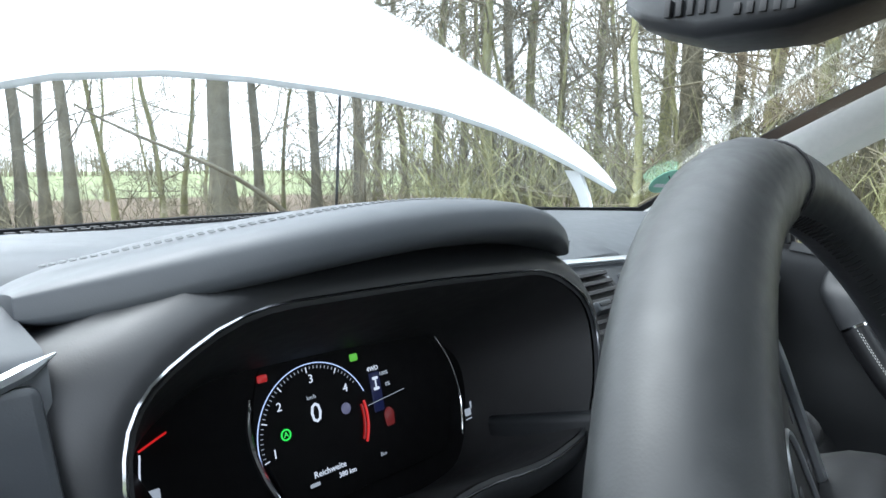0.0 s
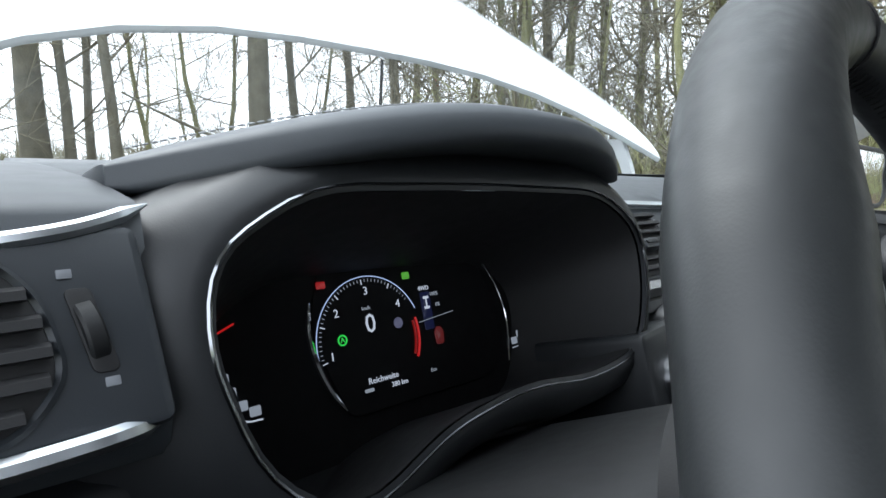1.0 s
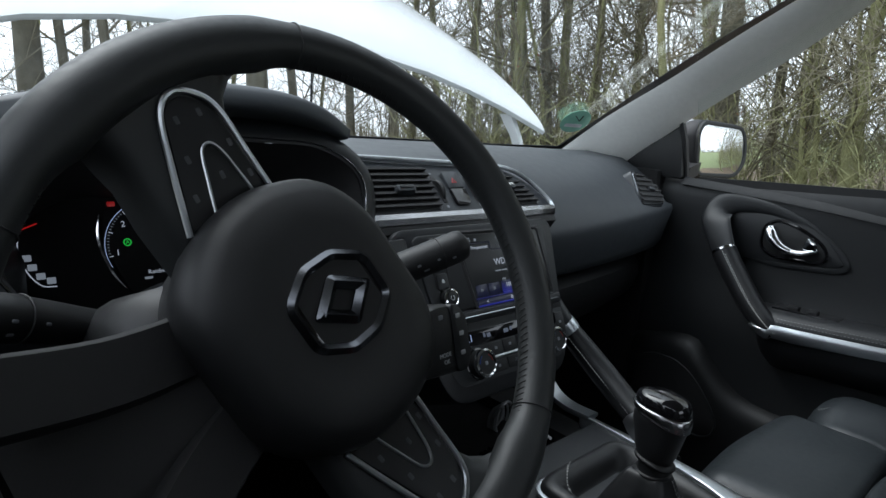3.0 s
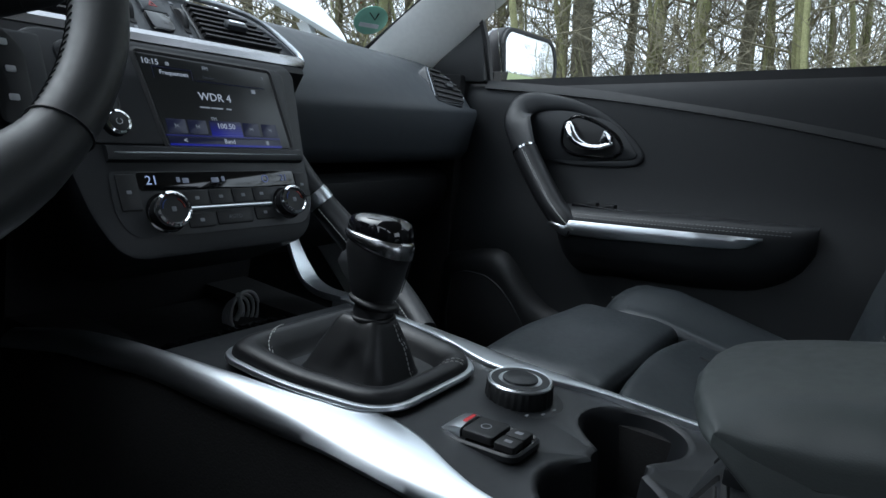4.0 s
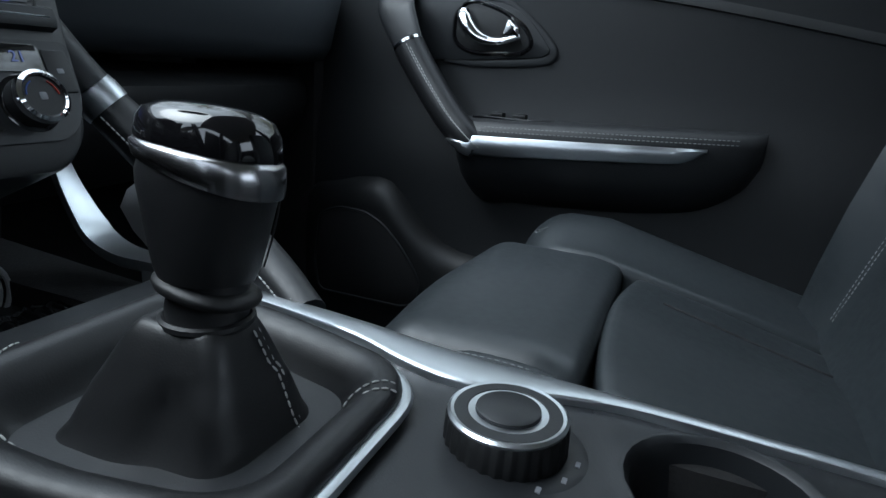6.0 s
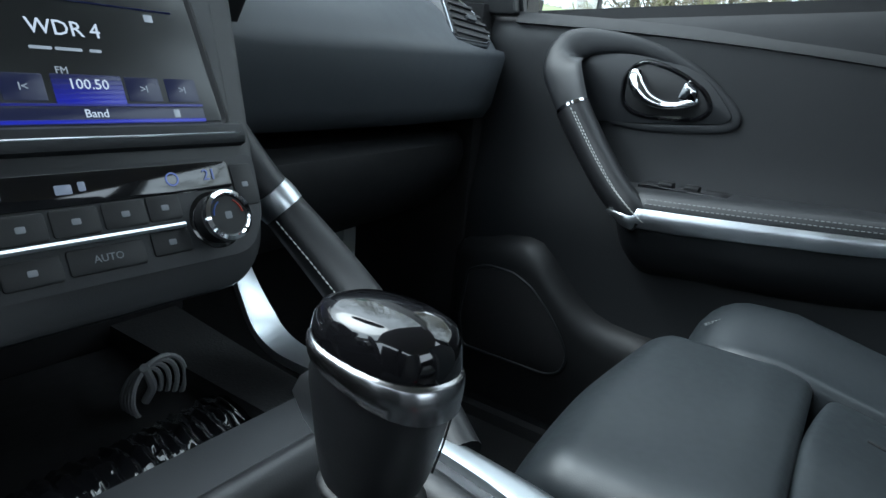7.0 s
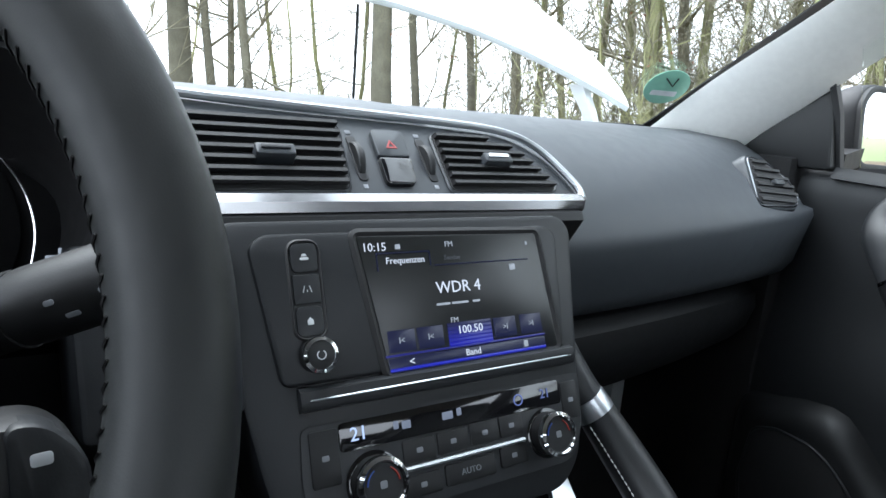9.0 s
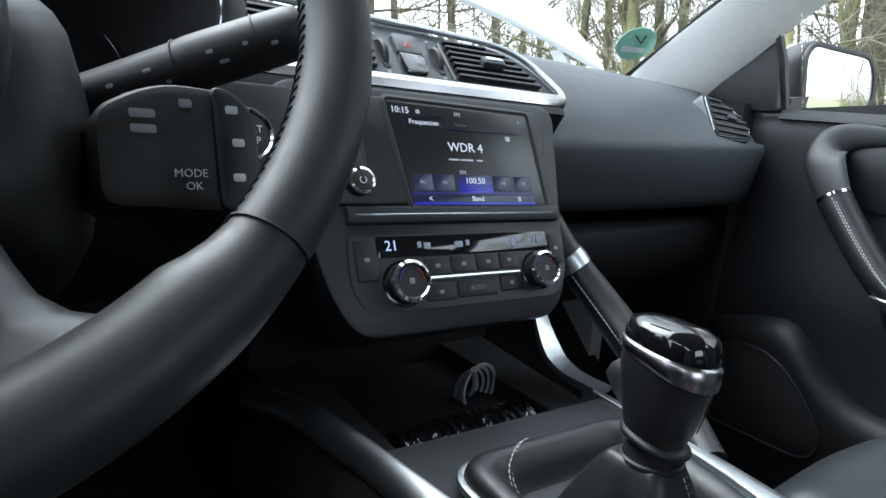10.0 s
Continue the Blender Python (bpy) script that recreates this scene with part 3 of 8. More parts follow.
for x in (-0.0385, 0.0265):
    well = part("thumbwheel_slot", plate(rounded([(x - 0.0035, 0.018), (x + 0.0045, 0.018), (x + 0.0045, 0.066), (x - 0.0035, 0.066)], 0.003), F_VENT, 0.004, 0.0004, lift=-0.0028), M_MATT, vent_panel)
    wm = at(F_VENT, x + 0.0005, 0.042, -0.014) @ Matrix.Rotation(radians(90), 4, "Y")
    part("thumbwheel", turned([(0.0195, -0.003), (0.0205, -0.002), (0.0205, 0.002), (0.0195, 0.003)], wm, 40), M_DARK, well, "black ribbed thumbwheel")
    for y, w in ((0.071, 0.005), (0.012, 0.004)):
        part("print_mark", plate(rrect(w, 0.004, 0.0005, 2, x, y), F_VENT, 0.001, 0.0001, lift=-0.0034), M_DIMPRINT, vent_panel, "small white printed mark")
hz = part("hazard_switch", plate(rounded([(-0.020, 0.042), (0.010, 0.042), (0.0115, 0.073), (-0.0195, 0.073)], [0.002, 0.002, 0.006, 0.006]), F_VENT, 0.008, 0.0015, lift=0.0005), M_FACE, vent_panel, "grey hazard switch with a red triangle")
bm = bmesh.new()
tri = [(-0.0105, 0.0505), (0.0005, 0.0505), (-0.005, 0.0605)]
rim(rounded(tri, 0.001, 2), inset(rounded(tri, 0.001, 2), 0.0017), F_VENT, 0.0008, 0.0009, bm, 0.0002)
part("triangle", bm, mat("faded_red_print", (0.30, 0.03, 0.03), 0.5), hz, "red warning triangle")
part("blank_switch", plate(rounded([(-0.021, 0.012), (0.0065, 0.012), (0.010, 0.040), (-0.020, 0.040)], [0.006, 0.006, 0.002, 0.002]), F_VENT, 0.008, 0.0012, lift=0.001), M_PIANO, vent_panel, "gloss black blank switch")
# silver trim round the panel: a thin upper line and a broad lower bar
def onv(x, y, z=0.0):
    return F_VENT @ V(x, y, z)


top_line = [(-0.222, 0.106), (-0.16, 0.0985), (-0.10, 0.0955), (0.0, 0.0905), (0.06, 0.0875), (0.11, 0.083), (0.140, 0.074), (0.160, 0.058), (0.174, 0.034), (0.183, 0.010), (0.181, -0.004)]
part("upper_trim", tube([onv(x, y, 0.000) for x, y in [(p.x, p.y) for p in spline([V(a, b, 0) for a, b in top_line], 5)]], 0.0036, 8), M_SILVER, vent_panel, "thin satin silver trim line")
bm = bmesh.new()
loft([[onv(x, -0.006 + a, b) for a, b in ((-0.011, -0.02), (-0.010, 0.000), (-0.004, 0.005), (0.004, 0.0045), (0.007, 0.000), (0.007, -0.02))] for x in steps(-0.205, 0.176, 10)] +
     [[onv(0.183, -0.004 + a * 0.6, b) for a, b in ((-0.011, -0.02), (-0.010, -0.002), (-0.004, 0.002), (0.004, 0.002), (0.007, 0.000), (0.007, -0.02))]], True, True, bm)
part("lower_trim", bm, M_BAND, vent_panel, "satin silver bar")
part("under_lip", loft([[onv(x, -0.020 + a, b) for a, b in ((-0.012, -0.03), (-0.008, -0.002), (0.0, 0.001), (0.004, -0.002), (0.004, -0.03))] for x in (-0.21, 0.170)]), M_DARK, vent_panel, "black lip under the silver bar")

# passenger side vent at the dashboard's end
F_SIDE = plane_frame((0.6250, 0.150, 1.010), (0.105, -0.006, -0.006), (-0.02, 0.56, 0.83))
side_vent = thing("side_air_vent", "black louvred air vent in a grey surround at the dash end", "air vent", (0.63, 0.16, 0.99))
SV = rounded([(-0.046, -0.034), (0.036, -0.030), (0.047, -0.018), (0.040, 0.006), (0.010, 0.030), (-0.036, 0.040)], [0.008, 0.010, 0.008, 0.016, 0.022, 0.008])
part("surround", plate(inset(SV, -0.009), F_SIDE, 0.050, 0.007, lift=0.001), M_FACE, side_vent, "grey satin surround")
part("edge_trim", rim(inset(SV, -0.0042), inset(SV, -0.0022), F_SIDE, 0.008, 0.001, rise=0.0008), M_DCHROME, side_vent, "thin dark chrome edge")
part("recess", plate(SV, F_SIDE, 0.02, 0.0005, lift=0.0024), M_MATT, side_vent)
slats(side_vent, at(F_SIDE, 0, 0, 0.0095), SV, 6, 0.012)
part("tab", plate(rrect(0.022, 0.008, 0.002, 4, 0.004, 0.000), F_SIDE, 0.008, 0.0015, lift=0.0105), M_FACE, side_vent, "grey slider tab")

# driver's outer vent: louvres, thumbwheel, silver lines
F_LEFT = plane_frame((-0.62, 0.050, 1.045), (1, 0.02, 0), (0.06, 0.50, 1))
left_vent = thing("driver_air_vent", "black louvred vent with thumbwheel in a grey panel", "air vent", (-0.63, 0.06, 1.0))
part("panel", plate(rounded([(-0.10, -0.039), (0.034, -0.039), (0.031, 0.040), (-0.10, 0.040)], 0.006), F_LEFT, 0.03, 0.004, lift=0.0), M_FACE, left_vent, "grey satin panel")
LV = rounded([(-0.095, -0.032), (-0.018, -0.032), (-0.003, -0.014), (-0.007, 0.012), (-0.020, 0.029), (-0.095, 0.029)], [0.004, 0.012, 0.008, 0.010, 0.010, 0.004])
part("recess", plate(LV, F_LEFT, 0.02, 0.0004, lift=0.0012), M_MATT, left_vent)
part("surround", rim(inset(LV, -0.0035), LV, F_LEFT, 0.008, 0.001), M_FACE, left_vent)
slats(left_vent, at(F_LEFT, 0, 0, 0.010), LV, 6, 0.014)
part("thumbwheel_slot", plate(rounded([(0.0075, -0.016), (0.0165, -0.016), (0.0105, 0.016), (0.0015, 0.016)], 0.003), F_LEFT, 0.004, 0.0004, lift=0.0012), M_MATT, left_vent)
wm = at(F_LEFT, 0.009, 0.0, -0.010) @ Matrix.Rotation(radians(10), 4, "Z") @ Matrix.Rotation(radians(90), 4, "Y")
part("thumbwheel", turned([(0.0145, -0.0035), (0.0155, -0.0025), (0.0155, 0.0025), (0.0145, 0.0035)], wm, 36), M_DARK, left_vent, "black ribbed thumbwheel")
for y in (0.0205, -0.0185):
    part("print_mark", plate(rrect(0.005, 0.0035, 0.0004, 2, 0.013 - 0.010 * (y > 0), y * 1.06), F_LEFT, 0.001, 0.0001, lift=0.0006), M_DIMPRINT, left_vent, "small white printed mark")
for ln, w in (([(-0.72, 0.080, 1.068), (-0.67, 0.070, 1.072), (-0.634, 0.067, 1.0765), (-0.612, 0.068, 1.0795), (-0.596, 0.072, 1.083), (-0.582, 0.079, 1.087)], 0.0034), ([(-0.72, 0.036, 1.006), (-0.66, 0.031, 1.0085), (-0.625, 0.030, 1.010), (-0.602, 0.036, 1.009), (-0.584, 0.050, 1.006)], 0.0044)):
    part("silver_line", tube(spline([V(*q) for q in ln], 6), [w * min(1.0, 0.15 + 0.17 * (6 * (len(ln) - 1) - i)) for i in range(6 * (len(ln) - 1) + 1)], 8), M_SILVER, left_vent, "satin silver line")


# ---------------------------------------------------------------- instrument binnacle
binnacle = thing("instrument_cluster", "black hooded instrument cluster with a lit round digital dial", "instrument cluster", (-0.39, 0.10, 0.95))
# outline of the opening, in the bezel's plane (x, up)
BZ = rounded([(-0.505, -0.060), (-0.44, -0.034), (-0.37, -0.026), (-0.30, -0.037), (-0.235, -0.030), (-0.212, 0.010), (-0.207, 0.062), (-0.255, 0.092), (-0.39, 0.097), (-0.510, 0.097), (-0.560, 0.068), (-0.566, 0.030), (-0.548, -0.030)],
             [0.03, 0.02, 0.03, 0.03, 0.03, 0.03, 0.03, 0.03, 0.03, 0.03, 0.03, 0.03, 0.03], 4)
cen = V(-0.39, 0.03, 0)


back_o = [(cen.x + (x - cen.x) * 0.80, cen.y - 0.034 + (y - cen.y) * 0.95) for x, y in BZ]
bm = bmesh.new()
# outside the edge: a flare that runs into the vent panel on the door's side
rings = []
for out, z, more in ((0.034, -0.12, 0.050), (0.036, -0.06, 0.046), (0.033, -0.030, 0.024), (0.024, -0.009, 0.006), (0.012, -0.001, 0.0), (0.005, 0.0005, 0.0), (0.0, -0.001, 0.0)):
    ring = []
    for (x, y), (x0, y0) in zip(inset(BZ, -out), BZ):
        side_ = max(0.0, min(1.0, (-0.50 - x0) / 0.05)) * max(0.0, min(1.0, (0.085 - y0) / 0.03))
        ring.append(F_BEZEL @ V(x - more * side_, y, z))
    rings.append(ring)
part("flare", loft(rings, False), M_FLARE, binnacle, "dark satin flared surround", 60)
rings = []
for f, z in ((0.0, -0.003), (0.25, -0.03), (0.6, -0.07), (1.0, -0.118)):
    rings.append([F_BEZEL @ V(a[0] + (b[0] - a[0]) * f, a[1] + (b[1] - a[1]) * f, z) for a, b in zip(BZ, back_o)])
loft(rings, False, True, bm)
part("hood_tunnel", bm, M_MATT, binnacle, "matt black tunnel round the dials", 50)
bm = loft([[F_BEZEL @ V(x, y, -0.1175) for x, y in inset(back_o, -0.002)], [F_BEZEL @ V(x, y, -0.125) for x, y in inset(back_o, -0.002)]])
part("dial_floor", bm, M_VOID, binnacle, "matt black dial background")
k = len(BZ)
edge = [F_BEZEL @ V(x, y, 0.0005) for x, y in inset(BZ, -0.0035)]
part("edge_trim", tube(edge, 0.0009, 6, closed=True), M_SMOKE, binnacle, "thin smoked edge line")
shine = [p + V(0, -0.0004, 0.0) for p in edge]
first = next(i for i in range(k) if BZ[i][0] > -0.490 and BZ[i][1] > 0.05 and BZ[(i + 1) % k][0] <= -0.490)
for run in ([shine[(first + i) % k] for i in range(k) if BZ[(first + i) % k][0] < -0.488], [p for p, (x, y) in zip(shine, BZ) if x > -0.238 and y > -0.03]):
    part("chrome_line", tube(run, [0.0013 * min(1.0, 0.3 + 0.35 * min(i, len(run) - 1 - i)) for i in range(len(run))], 6), M_DCHROME, binnacle, "thin chrome line on the edge")

# dial lens: round display between two chrome arcs
def onk(x, y, z=0.0):
    return F_CLUSTER @ V(x, y, z)


def arc(r, a0, a1, n=20, cx=0.0, cy=0.0, z=0.0):
    return [onk(cx + r * math.cos(radians(a0 + (a1 - a0) * i / n)), cy + r * math.sin(radians(a0 + (a1 - a0) * i / n)), z) for i in range(n + 1)]


DISP = rounded([(-0.046, 0.020), (-0.048, -0.005), (-0.028, -0.062), (0.120, -0.062), (0.136, -0.030), (0.134, 0.005), (0.118, 0.045), (-0.036, 0.045)], [0.02, 0.02, 0.01, 0.01, 0.02, 0.02, 0.01, 0.01])
disp = part("display", plate(DISP, F_CLUSTER, 0.003, 0.0008, lift=-0.001), M_VOID, binnacle, "black digital display")
GC = (0.000, -0.012)
chl = spline([onk(-0.050, 0.022, 0.003), onk(-0.0535, 0.002, 0.003), onk(-0.051, -0.018, 0.003), onk(-0.043, -0.040, 0.003), onk(-0.033, -0.055, 0.003)], 5)
part("chrome_arc", tube(chl, [0.0006 + 0.0016 * math.sin(math.pi * i / (len(chl) - 1)) ** 0.5 for i in range(len(chl))], 7), M_CHROME, binnacle, "bright chrome arc beside the dial")
chr_ = spline([onk(0.124, 0.036, 0.003), onk(0.138, 0.010, 0.003), onk(0.1435, -0.020, 0.003), onk(0.138, -0.054, 0.003)], 5)
part("chrome_arc", tube(chr_, 0.0010, 7), M_CHROME, binnacle, "thin chrome arc beside the dial")
part("dial_ring", tube(arc(0.0475, 205, 22, 40, *GC), 0.0004, 5), G_ICE, disp, "thin pale ring")
for i in range(41):
    a = 192 - i * 4.1
    big = i % 8 == 0
    r0, r1 = (0.0415 if big else 0.0435), 0.0455
    if a < 36:
        continue
    p0, p1 = arc(r0, a, a, 1, *GC)[0], arc(r1, a, a, 1, *GC)[0]
    part("tick", tube([p0, p1], 0.00042 if big else 0.00028, 4), G_WHITE if big else G_DIM, disp)
part("red_zone", tube(arc(0.0440, 14, -26, 14, *GC), 0.0010, 5), G_RED, disp, "red zone of the rev scale")
part("red_zone_inner", tube(arc(0.0410, 12, -24, 14, *GC, z=-0.0004), 0.0011, 5), glow("lit_dark_red", (0.25, 0.0, 0.0), 0.21), disp)
for txt, a in (("1", 189), ("2", 140), ("3", 90), ("4", 40)):
    q = arc(0.0365, a, a, 1, *GC)[0]
    m = F_CLUSTER.copy()
    m.translation = q
    letters("numeral", txt, 0.0085, m, G_WHITE, disp)
letters("speed_numeral", "0", 0.020, at(F_CLUSTER, 0, 0.0), G_WHITE, disp, "white zero on the speed display")
letters("unit_text", "km/h", 0.0038, at(F_CLUSTER, -0.002, 0.0120), G_DIM, disp)
letters("range_text", "Reichweite", 0.0062, at(F_CLUSTER, 0.004, -0.0405), G_WHITE, disp)
letters("range_value", "380 km", 0.0052, at(F_CLUSTER, 0.018, -0.0470), G_WHITE, disp)
part("range_icon", plate(rrect(0.008, 0.0025, 0.0008, 3, -0.010, -0.0465), F_CLUSTER, 0.0005, 0.0001, lift=0.0002), G_DIM, disp)
letters("drive_text", "4WD", 0.0050, at(F_CLUSTER, 0.056, 0.020), G_WHITE, disp)
letters("drive_share", "100%", 0.0042, at(F_CLUSTER, 0.066, 0.0145), G_DIM, disp)
letters("drive_share", "0%", 0.0042, at(F_CLUSTER, 0.0685, 0.0055), G_DIM, disp)
part("drive_field", plate(rrect(0.010, 0.030, 0.001, 2, 0.057, 0.002), F_CLUSTER, 0.0005, 0.0001, lift=-0.0007), G_DBLUE, disp)
for y in (0.0125, 0.0045):
    part("drive_icon", plate(rrect(0.0055, 0.0022, 0.0006, 2, 0.057, y), F_CLUSTER, 0.0005, 0.0001, lift=0.0002), G_WHITE, disp)
part("drive_icon", plate(rrect(0.0012, 0.008, 0.0004, 2, 0.057, 0.0085), F_CLUSTER, 0.0005, 0.0001, lift=0.0002), G_WHITE, disp)
letters("eco_text", "Eco", 0.0040, at(F_CLUSTER, 0.053, -0.0445), G_DIM, disp)
part("car_icon", plate(rounded([(0.061, -0.026), (0.069, -0.026), (0.070, -0.016), (0.067, -0.012), (0.063, -0.012), (0.060, -0.016)], 0.002, 3), F_CLUSTER, 0.0005, 0.0001, lift=0.0), glow("lit_faint_red", (0.12, 0.01, 0.01), 0.21), disp)
part("divider", tube([onk(0.046, -0.006), onk(0.084, -0.002)], 0.0003, 4), G_DIM, disp)
part("green_lamp", rim(circle(0.0040, 16, -0.026, -0.0075), circle(0.0029, 16, -0.026, -0.0075), F_CLUSTER, 0.0004, 0.0001, rise=0.0001), G_GREEN, disp, "green ring lamp")
letters("green_lamp_text", "A", 0.0052, at(F_CLUSTER, -0.026, -0.0075), G_GREEN, disp)
part("green_lamp", plate(rrect(0.0072, 0.0055, 0.0010, 2, 0.040, 0.032), F_CLUSTER, 0.0005, 0.0001, lift=0.0002), glow("lit_olive_green", (0.12, 0.45, 0.04), 0.21), disp, "green square lamp")
part("red_lamp", plate(rrect(0.0075, 0.0050, 0.0010, 2, -0.037, 0.033), F_CLUSTER, 0.0005, 0.0001, lift=0.0002), glow("lit_deep_red", (0.35, 0.01, 0.01), 0.21), disp, "red square lamp")
part("speed_lamp", plate(circle(0.0042, 16, 0.026, -0.003), F_CLUSTER, 0.0005, 0.0001, lift=-0.0003), glow("lit_grey_blue", (0.10, 0.10, 0.16), 0.25), disp, "dim round lamp")
# left gauge: temperature scale with blocks; right gauge: fuel
for sgn, cx in ((1, -0.113), (-1, 0.168)):
    g = [(cx - sgn * 0.006, 0.008), (cx - sgn * 0.0075, -0.010), (cx - sgn * 0.002, -0.030), (cx + sgn * 0.008, -0.043), (cx + sgn * 0.020, -0.045)]
    part("gauge_line", tube(spline([onk(a, b, 0.001) for a, b in g], 5), 0.00055, 5), G_WHITE if sgn > 0 else G_DIM, binnacle, "white gauge line")
    part("gauge_tip", tube([onk(cx - sgn * 0.0065, 0.010, 0.001), onk(cx + sgn * 0.010, 0.0165, 0.001)], 0.0007, 5), G_RED, binnacle, "red end of the gauge")
    for a, b in ((-0.0035, -0.018), (0.0, -0.027), (0.006, -0.036), (0.014, -0.041)):
        part("gauge_block", plate(rrect(0.0075, 0.0062, 0.0008, 2, cx + sgn * (a + 0.002), b + 0.002), F_CLUSTER, 0.0005, 0.0001, lift=0.001), G_DIM, binnacle)

# padded brow over the dials
def brow_line(x):
    """Crest height, lip height, front edge and fullness of the brow at x."""
    q = x + 0.375
    d = min(1.0, abs(q) / (0.213 if q < 0 else 0.166))
    crest = 1.1455 - (0.046 * d * d if q < 0 else 0.038 * d ** 3)
    g = math.sqrt(max(0.0, 1 - d ** 3.2))
    front = 0.046 + (0.078 * d ** 2.6 if q < 0 else 0.035 * d ** 3)
    return crest, crest - 0.0235 * g ** 0.45, front, g


rings = []
for i in range(45):
    x = -0.3965 - 0.1895 * math.cos(math.pi * i / 44)
    c, l, yf, g = brow_line(x)
    g2 = max(g, 0.05)
    rings.append([V(x, yf + a * g2, z) for a, z in (
        (0.012, l - 0.003 * g), (0.003, l + 0.0005), (0.0, l + 0.005 * g), (0.0010, l + 0.010 * g), (0.0035, c - 0.0065 * g), (0.009, c - 0.0022 * g), (0.018, c - 0.0006 * g), (0.034, c - 0.0012 * g),
        (0.070, c - 0.0055 * g), (0.120, c - 0.0150 * g), (0.190, c - 0.0320 * g), (0.255, c - 0.052 * g), (0.260, c - 0.064 * g), (0.15, l - 0.020 * g), (0.06, l - 0.012 * g), (0.028, l - 0.007 * g))])
visor = solo("instrument_brow", loft(rings), M_SOFT, "grey padded visor brow over the instrument cluster", "visor", sharp=60)
st = bmesh.new()
for f in (0.034, 0.038):
    pts = []
    for i in range(60):
        x = -0.3965 - 0.172 * math.cos(math.pi * i / 59)
        c, l, yf, g = brow_line(x)
        pts.append(V(x, yf + f * g + (0.06 * (1 - g) if i < 30 else 0.0), c - 0.0010 * g))
    dashes(pts, 0.005, 0.0034, 0.0006, None, st)
part("stitching", st, M_DTHREAD, visor, "grey stitched double seam")

# start button on the dash beside the column
starter = thing("start_button", "round black start button in a chrome ring", "button", (-0.196, 0.02, 0.94))
F_START = plane_frame((-0.196, 0.012, 0.943), (1, 0.1, 0), (0, 0.35, 1))
part("plinth", plate(rounded([(-0.045, -0.065), (0.045, -0.065), (0.045, 0.045), (-0.045, 0.045)], 0.006), F_START, 0.10, 0.004, lift=-0.004), M_STACK, starter, "charcoal panel")
part("chrome_ring", turned([(0.021, -0.006), (0.021, 0.002), (0.0195, 0.0035), (0.018, 0.002), (0.018, -0.004)], F_START, 40), M_CHROME, starter, "chrome ring")
part("button_face", turned([(0.0178, -0.006), (0.0178, 0.001), (0.0165, 0.002), (0.0, 0.0024)], F_START, 40, cap=False), M_DARK, starter, "black push button")
letters("start_text", "START", 0.0080, at(F_START, 0, 0.0035, 0.0028), M_PRINT, starter)
letters("stop_text", "STOP", 0.0080, at(F_START, 0, -0.0055, 0.0028), M_PRINT, starter)

# ---------------------------------------------------------------- steering wheel
wheel = thing("steering_wheel", "grey leather steering wheel turned to one side", "steering wheel", (-0.408, -0.10, 0.94))
F_TURN = F_WHEEL @ Matrix.Rotation(radians(-66), 4, "Z")


def onw(x, y, z=0.0):
    return F_TURN @ V(x, y, z)


def rim_r(a):
    """The rim's radius: a little taller than wide."""
    return 0.1853 * (1 - 0.0265 * math.cos(2 * a)) + 0.020 * max(0.0, -math.sin(a)) ** 6


rings = []
for i in range(120):
    a = 2 * math.pi * i / 120
    # thumb swellings beside the side spokes
    deg = math.degrees(a)
    off = [abs((deg - c + 180) % 360 - 180) for c in (-6, 186)]
    sw = sum((1 if o < 24 else max(0.0, 1 - (o - 24) / 9) ** 1.5) for o in off)
    rr = 0.0150 + 0.0022 * sw
    ring = []
    for j in range(18):
        b = 2 * math.pi * j / 18
        rad = rim_r(a) - 0.001 * sw + rr * 1.04 * math.cos(b) - (0.002 * sw * max(0.0, -math.cos(b)) ** 1.5)
        ring.append(onw(rad * math.cos(a), rad * math.sin(a), rr * math.sin(b)))
    rings.append(ring)
part("rim", loft(rings, False, True, None, True), M_WHEEL, wheel, "grey leather-wrapped rim", 60)
for deg in (28, 152, 228, 312):
    a = radians(deg)
    ring = [onw((rim_r(a) + 0.0161 * math.cos(b)) * math.cos(a), (rim_r(a) + 0.0161 * math.cos(b)) * math.sin(a), 0.0154 * math.sin(b)) for b in [2 * math.pi * j / 24 for j in range(24)]]
    part("seam", tube(ring, 0.0006, 5, closed=True), M_MATT, wheel, "pressed seam across the rim")
st = bmesh.new()
for i in range(170):
    a = radians(-52 + i * 1.68)
    if (math.degrees(a) % 360) > 228 and (math.degrees(a) % 360) < 312:
        continue
    q = [onw((rim_r(a) - 0.0155 + d * 0.6) * math.cos(a + e), (rim_r(a) - 0.0155 + d * 0.6) * math.sin(a + e), z) for d, e, z in ((0.0004, -0.007, -0.004), (-0.0006, 0.0, 0.0), (0.0004, 0.007, 0.004))]
    tube(q, 0.00042, 4, st)
part("inner_stitching", st, M_MATT, wheel, "dark cross stitching inside the rim")

# hub pad
F_HUB = F_TURN


def onh(x, y, z=0.0):
    return F_HUB @ V(x, y, z)


